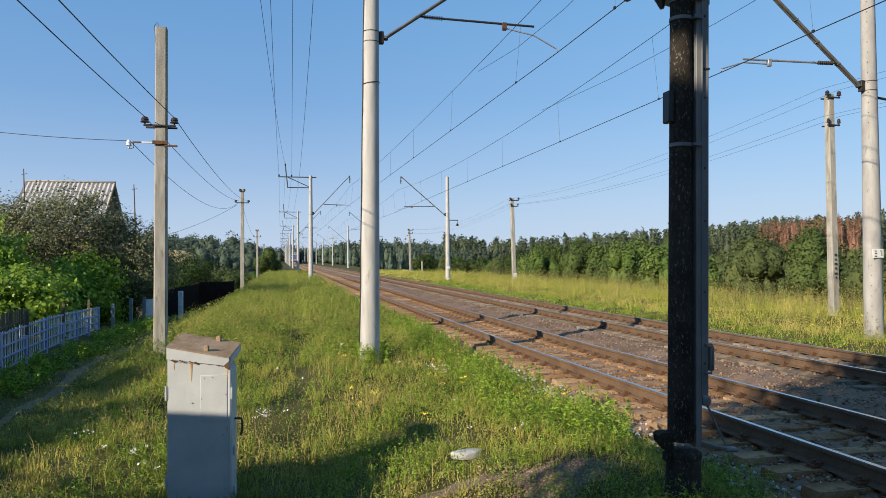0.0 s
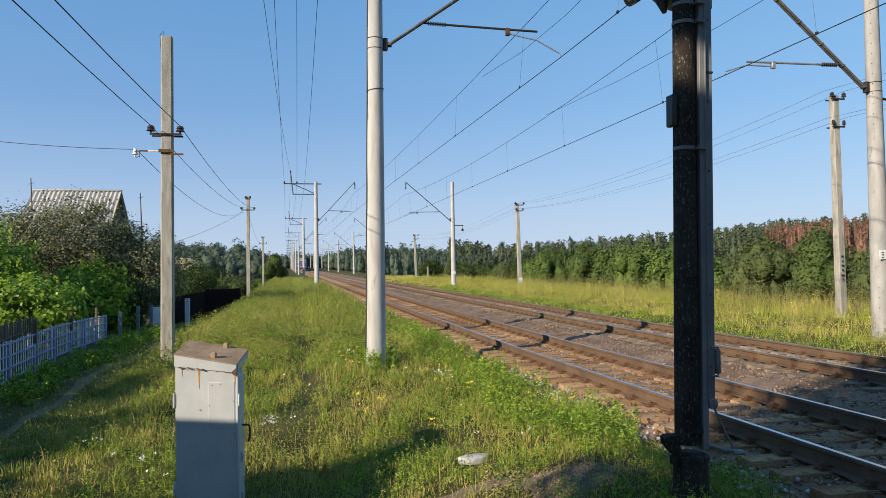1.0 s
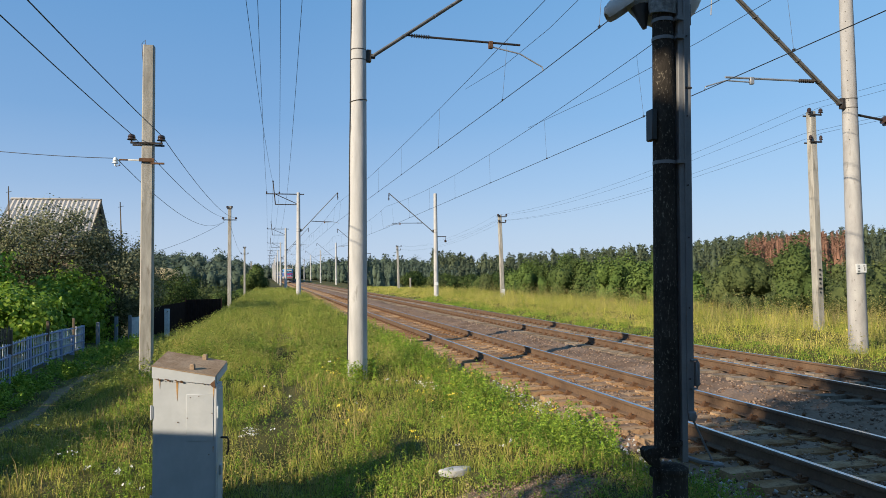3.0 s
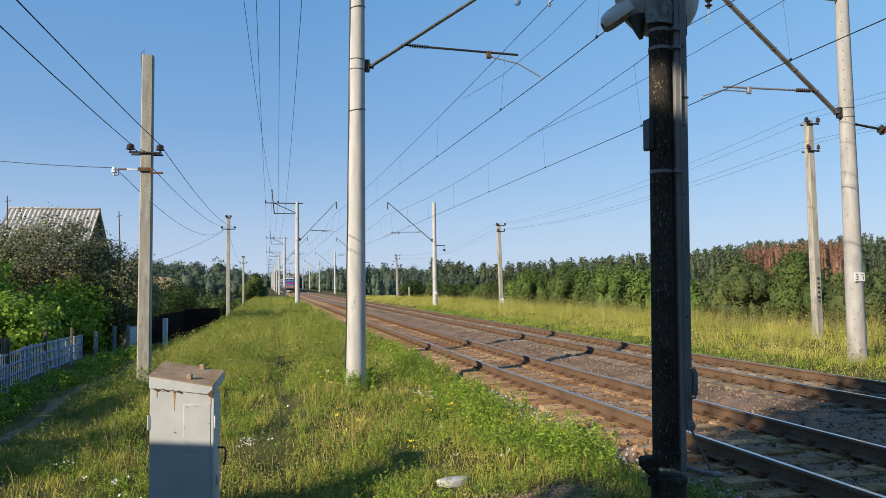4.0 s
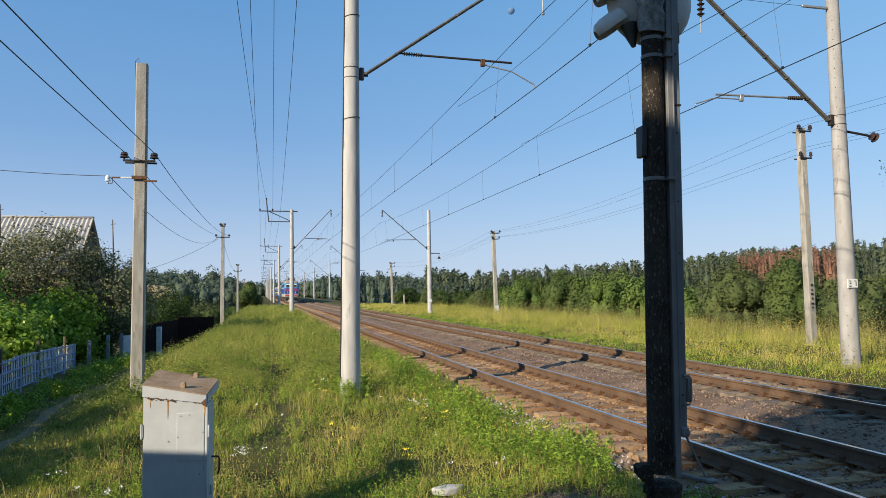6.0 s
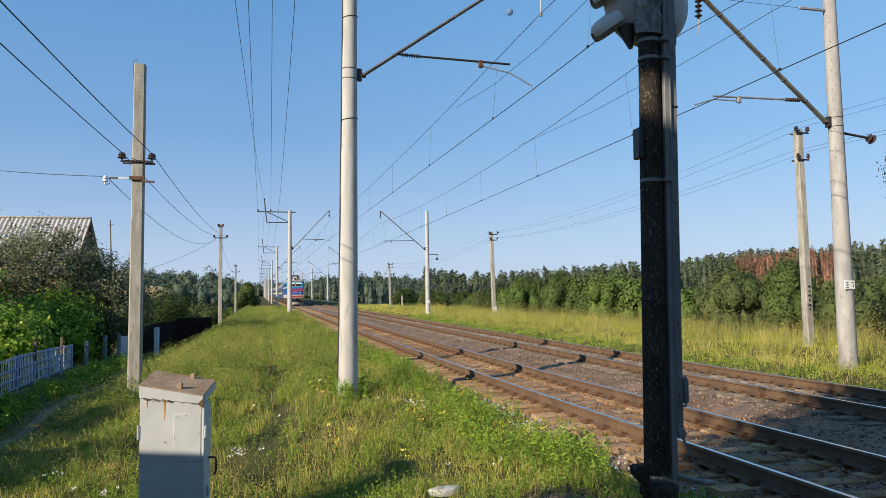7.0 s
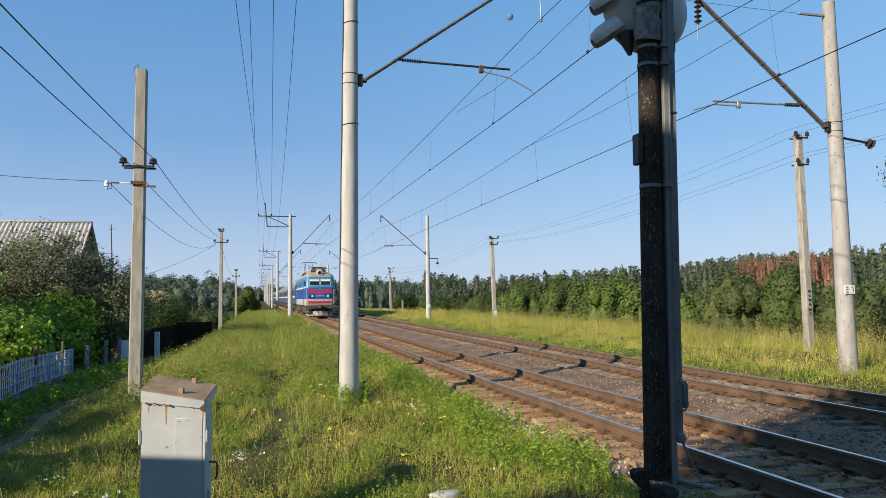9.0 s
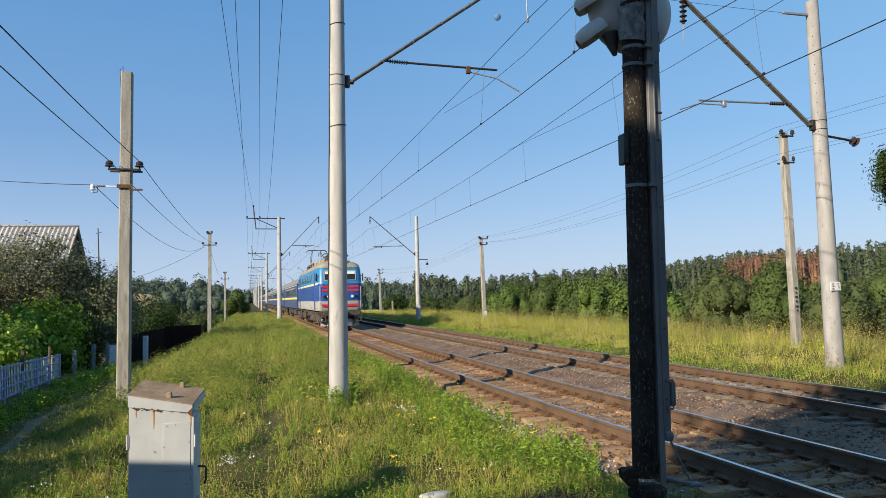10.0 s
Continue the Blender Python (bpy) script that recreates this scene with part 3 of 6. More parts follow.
    if plate:
        pl = part("number_plate", Geo().box(-0.20, -0.222, 1.87, 0.10, -0.205, 2.08, 0.005), PLATE, m, "small white enamel plate")
        for x, z, w2, h2 in ((-0.15, 2.03, 0.06, 0.02), (-0.14, 1.975, 0.05, 0.03), (-0.15, 1.91, 0.06, 0.025), (0.0, 2.03, 0.06, 0.02), (0.035, 1.96, 0.02, 0.09)):
            part("plate_mark", Geo().box(x, -0.226, z - h2 / 2, x + w2, -0.221, z + h2 / 2), BLACK, pl)
        g = Geo()
        for i in range(34):
            z = 0.5 + 0.24 * i
            if z < 1.8 or z > 4.9:
                fx = lean * z / height
                rr = dia[0] + (dia[1] - dia[0]) * z / height
                g.tube((fx - rr * 0.8, -rr * 0.6, z), (fx - rr * 0.86, -rr * 0.66, z), 0.010, n=6)
        tagged(part("bolt_holes", g, BLACK, m, "row of dark holes up the shaft"), kind="stuff")
        g = Geo()
        g.box(-0.9, -0.03, height - 0.38, -0.15 + lean, 0.03, height - 0.32, 0.01)
        part("top_bracket", g, GALV, m, "pale grey bracket arm at the mast top")
        g = Geo()
        g.tube((lean * 0.6, 0, 5.72), (1.0, 0, 5.6), 0.03, n=6)
        part("side_arm", g, IRON, m)
        part("side_insulator", Geo().lathe([(0.03, 0), (0.11, 0.03), (0.05, 0.09), (0.13, 0.13), (0.04, 0.2)], (0.95, 0, 5.62), (0.6, 0, -0.25), 10), PORCELAIN, m)
    return m


WIRE_Z1, WIRE_Z2 = 6.58, 6.08
near_mast = catenary_mast("catenary_mast", "pale round concrete catenary mast in the grass beside the track", (1.82, 15.0, -0.25), 10.2, 0.10, 1,
                          (6.9, 9.84, 7.42, 4.5, WIRE_Z1 + 0.25, 4.3), True)
part("hanger_link", Geo().tube((4.53, 0, 9.24), (4.55, 0, 8.63), 0.014, n=6).box(4.52, -0.03, 8.58, 4.58, 0.03, 8.68, 0.01), GALV, near_mast)
for z in (5.9, 8.15):
    rr = 0.222 - 0.07 * z / 10.2
    part("band_wire", Geo().path([(0.1 * z / 10.2 + rr * math.cos(2 * math.pi * i / 24), rr * math.sin(2 * math.pi * i / 24), z + 0.03 * math.cos(2 * math.pi * i / 24)) for i in range(25)], 0.008), IRON, near_mast)
part("conduit_cable", Geo().path([(0.1 * z / 10.2 - 0.97 * (0.226 - 0.07 * z / 10.2), -0.25 * (0.226 - 0.07 * z / 10.2) + 0.015 * math.sin(3 * z), z) for z in [0.4 * i for i in range(1, 25)]], 0.011), BLACK, near_mast)
right_mast = catenary_mast("catenary_mast", "weathered concrete catenary mast with white plate in tall grass", (13.66, 14.1, 0.0), 9.1, 0.0, -1,
                           (5.95, 8.85, 6.45, 3.7, WIRE_Z2, 3.97), False, True)
part("hanger_link", Geo().tube((-3.72, 0, 8.25), (-3.75, 0, 7.84), 0.014, n=6), GALV, right_mast)
LEFT_YS = [62.9 + 47 * i for i in range(10)]
RIGHT_YS = [60.2 + 47 * i for i in range(10)]
far_left = catenary_mast("catenary_mast", "grey concrete catenary mast with crossarm beside the track", (2.55, LEFT_YS[0], 0.2), 9.4, 0.0, 1,
                         (6.1, 9.45, 6.9, 3.4, WIRE_Z1 + 0.1, 3.5), True)
far_right = catenary_mast("catenary_mast", "grey concrete catenary mast beyond the tracks", (14.2, RIGHT_YS[0], 0.3), 9.1, 0.0, -1,
                          (5.8, 9.05, 6.5, 4.1, WIRE_Z2, 4.4), False)
for z, w in ((1.2, 0.2), (0.15, 0.16)):
    part("white_mark", Geo().tube((0, -0.17, z), (0, -0.235, z), w * 0.75, n=14), WHITEWASH, far_right, "painted white mark")
part("side_arm", Geo().box(0.1, -0.04, 5.28, 0.95, 0.04, 5.35, 0.01), IRON, far_right)
part("side_insulator", Geo().tube((0.88, 0, 5.3), (0.88, 0, 5.0), 0.015, n=6).lathe([(0.04, 0), (0.16, 0.04), (0.06, 0.10), (0.13, 0.14), (0.03, 0.22)], (0.88, 0, 4.82), n=10), PORCELAIN, far_right)
for y in LEFT_YS[1:]:
    copy_thing(far_left, pose(2.55, y, 0.2 + float(zt(y) - zt(62.9))))
for y in RIGHT_YS[1:]:
    copy_thing(far_right, pose(14.2, y, 0.3 + float(zt(y) - zt(60.2))))

# ---- wires ----


def sag_pts(a, b, sag, n=14):
    a, b = Vector(a), Vector(b)
    return [a.lerp(b, i / n) - Vector((0, 0, 4 * sag * (i / n) * (1 - i / n))) for i in range(n + 1)]


def wire(name, spans, r, label, group="", material=WIRE):
    """One wire over several spans of (start, end, sag)."""
    g = Geo()
    pts = []
    for a, b, s in spans:
        pts += sag_pts(a, b, s)[1 if pts else 0:]
    g.path(pts, r, 5)
    ob = part(name, g, material)
    return tagged(ob, label, "wire", group)


def catenary(xc, wz, ys, top, low, side, label):
    c = thing("catenary", label, "overhead line")
    g, h, cw, mw = Geo(), Geo(), [], []
    for i, (a, b) in enumerate(zip(ys, ys[1:])):
        zig = side if i < 2 or i % 2 == 0 else -side
        zag = side if i < 2 else -zig
        at = lambda f: (xc + zig + (zag - zig) * f, a + (b - a) * f)
        hang = lambda f: low + (top - low) * (2 * f - 1) ** 2 + float(zt(a + (b - a) * f))
        over = lambda f: (at(f)[0] + side * 1.2 * (2 * f - 1) ** 2, at(f)[1], hang(f))
        cw += [(*at(f), wz + float(zt(a + (b - a) * f))) for f in (0, 0.5)]
        mw += [over(f) for f in [0, 0.06, 0.12, 0.18, 0.25, 0.33, 0.42, 0.5, 0.58, 0.67, 0.75, 0.82, 0.88, 0.94]]
        if a < 300:
            for f in (0.06, 0.21, 0.36, 0.5, 0.64, 0.79, 0.94):
                u = Vector((*at(f), wz + float(zt(a + (b - a) * f))))
                part("dropper", Geo().tube(u, over(f), 0.004, n=4).box(u.x - 0.015, u.y - 0.03, u.z - 0.01, u.x + 0.015, u.y + 0.03, u.z + 0.04), WIRE, c)
    g.path(cw, 0.0095, 6)
    h.path(mw, 0.0085, 5)
    part("contact_wire", g, WIRE, c, "thick dark copper contact wire")
    part("messenger_wire", h, WIRE, c, "sagging dark messenger wire")
    return c


catenary(5.95, WIRE_Z1, [-79, -32, 15.0] + LEFT_YS, 8.38, 7.85, 0.18, "overhead catenary line above the track with blue sky behind")
catenary(9.88, WIRE_Z2, [-80, -33, 14.1] + RIGHT_YS, 7.84, 7.35, -0.18, "overhead catenary line above the second track")
for x, y0, top, drop, reach in ((6.30, 15.0, 8.08, 0.50, 7.2), (9.60, 14.1, 7.56, 0.36, 11.0)):
    g = Geo().path([(x, y0 - reach, top), (x, y0 - reach * 0.45, top - drop * 0.8), (x, y0, top - drop), (x, y0 + reach * 0.45, top - drop * 0.8), (x, y0 + reach, top)], 0.006, 5)
    tagged(part("spring_wire", g, WIRE), "thin spring wire below the messenger wire", "wire")
wire("cross_wire", [((12.75, 14.1, 8.75), (1.95, 15.0, 9.75), 0.15)], 0.005, "thin wire strung across the tracks between mast tops")
# feeder wires on the crossarms
for x1, z1, dx, dz in ((-0.72, 9.9, 0.40, 10.45), (-0.30, 9.9, -0.14, 9.6), (0.27, 9.9, 0.93, 9.6), (0.80, 9.2, 1.46, 8.6)):
    spans = [((x1, -32, z1), (x1, 15.0, z1), 0.6), ((x1, 15.0, z1), (dx, LEFT_YS[0], dz), 0.75)]
    spans += [((dx, a, dz), (dx, b, dz), 0.6) for a, b in zip(LEFT_YS[:5], LEFT_YS[1:6])]
    wire("feeder_wire", spans, 0.008, "thin dark feeder wire strung between catenary masts", "feeder wires")

# ---- utility poles on both sides ----


def pin(g, x, y, z, s=1.0):
    g.lathe([(0.02, -0.05), (0.02, 0.0), (0.085 * s, 0.01), (0.06 * s, 0.06), (0.072 * s, 0.075), (0.055 * s, 0.13), (0.02, 0.15)], (x, y, z), n=12)


def utility_pole(label, at, height, w0, w1, lean, arms, group, dark=IRON, rz=0):
    p = thing("utility_pole", label, "pole", at, rz, group)
    ch = 0.18
    rings = []
    for f in (0, 0.25, 0.5, 0.75, 1):
        w = (w0 + (w1 - w0) * f) / 2
        z = -0.3 + (height + 0.3) * f
        c = w * ch
        rings.append([(lean * f + x, y, z) for x, y in ((-w + c, -w), (w - c, -w), (w, -w + c), (w, w - c), (w - c, w), (-w + c, w), (-w, w - c), (-w, -w + c))])
    part("pole_shaft", Geo().loft(rings), CONCRETE_B, p, "square tapered concrete shaft")
    for z, reach, size in arms:
        a = part("crossarm", Geo().box(-reach, -w1 / 2 - 0.05, z - 0.02, reach, -w1 / 2, z + 0.025, 0.006).box(-reach, w1 / 2, z - 0.02, reach, w1 / 2 + 0.03, z + 0.025, 0.006), dark, p, "dark iron crossarm")
        for s in (-1, 1):
            g = Geo()
            pin(g, s * (reach - 0.03), -w1 / 2 - 0.025, z + 0.06, size)
            part("insulator", g, PORCELAIN, a, "brown porcelain insulator")
    return p


left_pole = utility_pole("tall square concrete utility pole on the grass bank", (-2.80, 18.0, -0.42), 7.93, 0.29, 0.25, 0.02, [(5.55, 0.36, 1.25)], "poles of the village line")
part("service_bracket", Geo().box(-0.40, -0.18, 5.12, -0.13, -0.15, 5.155, 0.005), WHITE_PORC, left_pole, "white painted half of the service bracket")
part("bracket_end", Geo().box(-0.60, -0.18, 5.12, -0.40, -0.15, 5.155, 0.005).path([(-0.58, -0.165, 5.12), (-0.58, -0.165, 5.0), (-0.66, -0.165, 4.98), (-0.68, -0.165, 5.06)], 0.012), RUST, left_pole, "red painted end of the service bracket")
part("bracket_band", Geo().box(-0.16, -0.185, 5.11, 0.17, -0.145, 5.19).box(0.1, -0.2, 5.05, 0.4, -0.15, 5.09), RUST, left_pole)
g = Geo()
pin(g, -0.68, -0.165, 5.04, 0.8)
part("service_insulator", g, WHITE_PORC, left_pole)
part("bent_rod", Geo().path([(-0.1, -0.1, 7.5), (-0.13, -0.1, 7.95), (-0.05, -0.1, 8.05), (-0.04, -0.1, 7.9)], 0.008), IRON, left_pole)
pole2 = utility_pole("concrete utility pole on the grass bank", (-2.85, 55.9, -0.5), 8.1, 0.28, 0.24, 0, [(7.05, 0.5, 1.3), (7.9, 0.2, 1)], "poles of the village line")
copy_thing(pole2, pose(-3.3, 105, -1.2))
copy_thing(pole2, pose(-3.6, 158, -1.8))

rp = utility_pole("slim square concrete pole in tall meadow grass", (16.66, 18.7, 0.0), 6.98, 0.25, 0.205, -0.04, [(6.86, 0.24, 0.9), (6.0, 0.22, 0.7)], "poles of the signal line")
for z, w in ((2.0, 0.08), (1.85, 0.05), (1.72, 0.09), (1.58, 0.06), (1.42, 0.1), (1.3, 0.05)):
    part("painted_mark", Geo().box(-0.03 - w / 2, -0.148, z - 0.03, -0.03 + w / 2, -0.143, z + 0.03), BLACK, rp)
fp = utility_pole("slim square concrete pole in the meadow", (17.33, 51.4, 0.0), 6.75, 0.30, 0.24, -0.16, [(6.6, 0.36, 1.1), (6.15, 0.3, 0.8)], "poles of the signal line")
part("pale_foot", Geo().box(-0.152, -0.152, 0.45, 0.148, 0.152, 1.1, 0.03), WHITEWASH, fp, "whitewashed foot of the pole")
copy_thing(fp, pose(17.2, 95, -0.2))
copy_thing(fp, pose(18, 140, -0.3))

for x, x0, z, z2 in ((-3.13, -3.2, 5.33, 6.7), (-2.47, -3.4, 5.33, 6.7)):
    wire("village_wire", [((x0, -26, z + 0.4), (x, 17.9, z), 0.55), ((x, 17.9, z), (x * 0.98, 55.8, z2), 0.45)], 0.009, "dark overhead village wire on utility poles", "village wires")
wire("village_wire", [((-3.46, 17.85, 4.75), (-3.2, 55.8, 6.5), 0.9)], 0.008, "dark overhead village wire on utility poles", "village wires")
wire("village_wire", [((-2.9, 55.9, 6.6), (-3.3, 105, 6.0), 1.0)], 0.009, "dark overhead village wire on utility poles", "village wires")
wire("service_wire", [((-3.46, 17.85, 4.75), (-12.5, 20.0, 6.1), 0.25)], 0.008, "dark service wire from pole towards a house", "village wires")
wire("service_wire", [((-3.2, 55.8, 6.4), (-7.6, 41.5, 3.1), 0.3)], 0.010, "dark service wire from pole towards a house", "village wires")
for a, b, c in (((16.2, 7.1), (16.85, 6.7), (16.8, 6.6)), ((16.85, 7.1), (17.6, 6.7), (17.5, 6.6)), ((16.25, 6.25), (17.0, 6.3), (16.9, 6.1)), ((16.95, 6.3), (17.5, 6.3), (17.4, 6.1))):
    wire("signal_line_wire", [((a[0] - 0.3, -24, a[1] + 0.2), (a[0], 18.6, a[1]), 0.5), ((a[0], 18.6, a[1]), (b[0], 51.3, b[1]), 0.55), ((b[0], 51.3, b[1]), (c[0], 94.9, c[1]), 0.9)],
         0.0042, "thin wire strung between meadow poles", "signal line wires")

# ---- signal mast ----


def signal_mast():
    s = thing("railway_signal", "weathered dark signal mast with grey lamp head seen from behind", "signal", (3.285, 5.42, 0.0))
    s.matrix_basis = pose(3.275, 5.42, 0.0, 0, 1.0, 0)
    part("mast_tube", Geo().tube((0.0, 0, 0.30), (0, 0, 5.2), 0.104, 0.086, 24), SIG_POLE, s, "blackened asbestos tube with pale lichen spots")
    part("mast_foot", Geo().tube((0.03, 0, -0.5), (0.03, 0, 0.16), 0.148, 0.142, 24).lathe([(0.143, 0), (0.152, 0.02), (0.146, 0.05), (0.11, 0.07)], (0.03, 0, 0.155), n=24).tube((0.02, 0, 0.40), (0.02, 0, 0.44), 0.118, n=24), SIG_POLE, s, "thick blackened foot socket")
    for z in (2.78, 3.86, 4.02, 4.45):
        part("clamp_band", Geo().tube((0, 0, z), (0, 0, z + 0.03), 0.097, n=24).box(0.06, -0.125, z, 0.13, -0.08, z + 0.03), SIG_GREY, s)
    g = Geo()
    rw = random.Random(6)
    rings = [[((0.106 + 0.02 * rw.random() + 0.012 * math.sin(k + 2 * a)) * math.cos(a), (0.106 + 0.02 * rw.random()) * math.sin(a), 4.1 + 0.04 * k + 0.02 * math.sin(a + k)) for a in [2 * math.pi * i / 18 for i in range(18)]] for k in range(9)]
    g.loft(rings)
    part("rag_wrap", g, BANDAGE, s, "grey rag wrapped around the tube")
    rail = part("cable_channel", Geo().box(0.092, -0.09, 0.26, 0.150, 0.02, 5.2, 0.004), SIG_GREY, s, "grey painted steel channel up the mast")
    part("channel_cover", Geo().box(0.151, -0.075, 0.66, 0.222, 0.01, 5.2, 0.006), SIG_GREY, rail)
    part("channel_lip", Geo().box(0.138, -0.099, 0.66, 0.150, -0.091, 5.2, 0.002), SIG_GREY, rail)
    part("channel_joint", Geo().box(0.16, -0.082, 3.44, 0.226, 0.014, 3.455), IRON, rail)
    for z in (0.95, 1.55, 2.15, 2.6, 3.2, 3.9):
        part("rivet", Geo().tube((0.18, -0.083, z), (0.18, -0.07, z), 0.007, n=8), IRON, rail)
    part("latch_handle", Geo().path([(0.18, -0.09, 1.11), (0.235, -0.09, 1.11), (0.252, -0.09, 1.08), (0.252, -0.09, 0.90), (0.235, -0.09, 0.87), (0.18, -0.09, 0.87)], 0.011).box(0.226, -0.10, 0.885, 0.245, -0.05, 1.095, 0.008), SIG_GREY, rail, "bent grey latch handle")
    part("padlock", Geo().box(0.155, -0.105, 0.60, 0.225, -0.06, 0.68, 0.01).tube((0.205, -0.115, 0.64), (0.205, -0.1, 0.64), 0.016, n=12), SIG_GREY, rail)
    part("ladder_foot", Geo().path([(0.13, -0.07, 0.30), (0.28, -0.07, 0.25), (0.45, -0.06, 0.22)], 0.020).path([(0.20, -0.07, 0.62), (0.40, -0.06, 0.24)], 0.010).box(0.38, -0.10, 0.20, 0.49, -0.02, 0.235, 0.012), SIG_GREY, s, "bent steel strut at the foot")
    part("foot_bracket", Geo().loft([[(-0.225, y0, 0.36), (-0.20, y0, 0.38), (-0.09, y0, 0.38), (-0.09, y0, 0.20), (-0.14, y0, 0.22), (-0.215, y0, 0.30)] for y0 in (-0.05, 0.05)]).tube((-0.18, -0.07, 0.33), (-0.18, -0.04, 0.33), 0.016, n=8).box(-0.15, -0.06, 0.13, -0.1, 0.04, 0.21, 0.012), SIG_POLE, s, "grimy clamp bracket at the foot")
    part("black_box", Geo().box(-0.145, -0.06, 2.98, -0.095, 0.05, 3.25, 0.008), BLACK, s, "small flat black box on the mast")
    # lamp head: shield, rounded housings and hoods
    part("back_shield", Geo().lathe([(0.10, -0.13), (0.22, -0.115), (0.32, -0.08), (0.39, -0.03), (0.415, 0.02), (0.415, 0.04)], (0.14, 0.24, 4.50), (0.08, 1, 0), 40), SIG_HOOD, s, "round domed grey back shield")
    part("shield_bracket", Geo().box(0.2, -0.02, 4.02, 0.27, 0.15, 4.22, 0.01), IRON, s)
    head = part("lamp_housing", Geo().lathe([(0.30, -0.02), (0.30, 0.10), (0.26, 0.16)], (0.12, 0.26, 4.50), (0.08, 1, 0), 28), SIG_GREY, s, "grey lamp housing behind the shield")
    for z, tilt in ((4.30, -0.62), (4.60, -0.55)):
        ax = Vector((-0.85, 0.30, tilt)).normalized()
        q = ax.to_track_quat("Z", "Y")
        o, rings = Vector((-0.16, 0.20, z)), []
        for h, r in ((0.0, 0.105), (0.10, 0.115), (0.2, 0.112), (0.26, 0.095), (0.29, 0.055)):
            rings.append([o + ax * h + q @ Vector((r * math.cos(t), r * math.sin(t), 0)) for t in [math.pi * (-0.1 + 1.2 * i / 14) for i in range(15)]]
                         + [o + ax * h + q @ Vector(((r - 0.008) * math.cos(t), (r - 0.008) * math.sin(t), 0)) for t in [math.pi * (1.1 - 1.2 * i / 14) for i in range(15)]])
        part("hood", Geo().loft(rings), SIG_HOOD, head, "pale grey lamp hood")
    part("cable_gland", Geo().tube((-0.12, 0.1, 4.0), (-0.14, 0.14, 4.2), 0.02, 0.085, 12), BLACK, s)
    return s


signal_mast()

# ---- relay cabinet ----


def relay_cabinet():
    c = thing("relay_cabinet", "pale grey steel relay cabinet with bent dirty lid standing in grass", "cabinet", (-0.80, 7.415, -0.58), -10)
    W, D = 0.302, 0.27

    def slab(x0, x1, y0, y1, lo, hi, b=0.0):
        """A sheet metal box whose upper and lower faces follow two height functions."""
        ring = lambda f: [(x, y, f(x, y)) for x, y in ((x0, y0), (x1, y0), (x1, y1), (x0, y1))]
        return Geo().loft([ring(lo), ring(hi)])

    under = lambda x, y: 1.412 - 0.125 * x
    roof = lambda x, y: 1.516 - 0.185 * x + 0.185 * y
    part("body", slab(-W, W, 0, D, lambda x, y: -0.22, under), CABINET, c, "grey painted sheet steel body", smooth=0)
    part("door_panel", Geo().box(0.02, -0.006, 0.83, W - 0.02, 0.004, 1.29, 0.003), CABINET, c)
    lid = part("lid", slab(-W - 0.006, W - 0.002, -0.014, 0.475, lambda x, y: 1.418 - 0.125 * x + (0.10 if y > 0 else 0), roof), CABINET, c, "overhanging crooked grey lid", smooth=0)
    part("lid_top", slab(-W - 0.010, W + 0.002, -0.018, 0.480, lambda x, y: roof(x, y) + 0.001, lambda x, y: roof(x, y) + 0.010), CAB_TOP, lid, "brown dusty top sheet", smooth=0)
    part("side_flap", slab(W - 0.004, W + 0.004, 0.03, 0.47, lambda x, y: roof(x, y) - 0.075, lambda x, y: roof(x, y) - 0.004), CABINET, lid, smooth=0)
    for x, y in ((0.06, 0.07), (0.09, 0.42)):
        part("lid_lug", Geo().box(x - 0.024, y - 0.02, roof(x, y) - 0.005, x + 0.024, y + 0.02, roof(x, y) + 0.062, 0.008), CAB_TOP, lid, "small lifting lug")
    part("door_edge", Geo().box(W - 0.006, -0.010, -0.2, W + 0.014, 0.028, 1.37, 0.004), CABINET, c)
    part("side_door", Geo().box(W - 0.002, 0.05, -0.2, W + 0.012, D - 0.02, 1.33, 0.004), CABINET, c)
    part("handle", Geo().path([(W + 0.005, 0.16, 0.83), (W + 0.075, 0.16, 0.83), (W + 0.088, 0.16, 0.81), (W + 0.088, 0.16, 0.70), (W + 0.07, 0.16, 0.66)], 0.011), IRON, c, "bent iron door handle")
    for z in (0.52, 0.12):
        part("latch", Geo().box(W + 0.008, 0.10, z - 0.05, W + 0.032, 0.15, z + 0.05, 0.006), CABINET, c)
    part("side_catch", Geo().box(W + 0.012, -0.008, 1.05, W + 0.026, 0.03, 1.17, 0.004), PLATE, c, "small white catch")
    for z in (1.12, 0.25):
        part("hinge", Geo().box(-W - 0.020, -0.008, z - 0.06, -W + 0.004, 0.022, z + 0.06, 0.004).tube((-W - 0.014, -0.004, z - 0.07), (-W - 0.014, -0.004, z + 0.07), 0.010, n=8), CABINET, c)
    for x, w, h in ((-0.068, 0.010, 0.19), (-0.235, 0.006, 0.09), (0.285, 0.008, 0.13), (0.28, 0.005, 0.06)):
        z = under(x, 0) - (0.0 if h > 0.07 else 0.60)
        part("rust_run", Geo().loft([[(x - w, y0, z), (x + w, y0, z), (x + w * 0.7, y0, z - h * 0.4), (x + w * 0.15, y0, z - h), (x - w * 0.3, y0, z - h * 0.9), (x - w * 0.8, y0, z - h * 0.45)] for y0 in (-0.0025, 0.002)]), RUST_RUN, c, smooth=0)
    rs = random.Random(2)
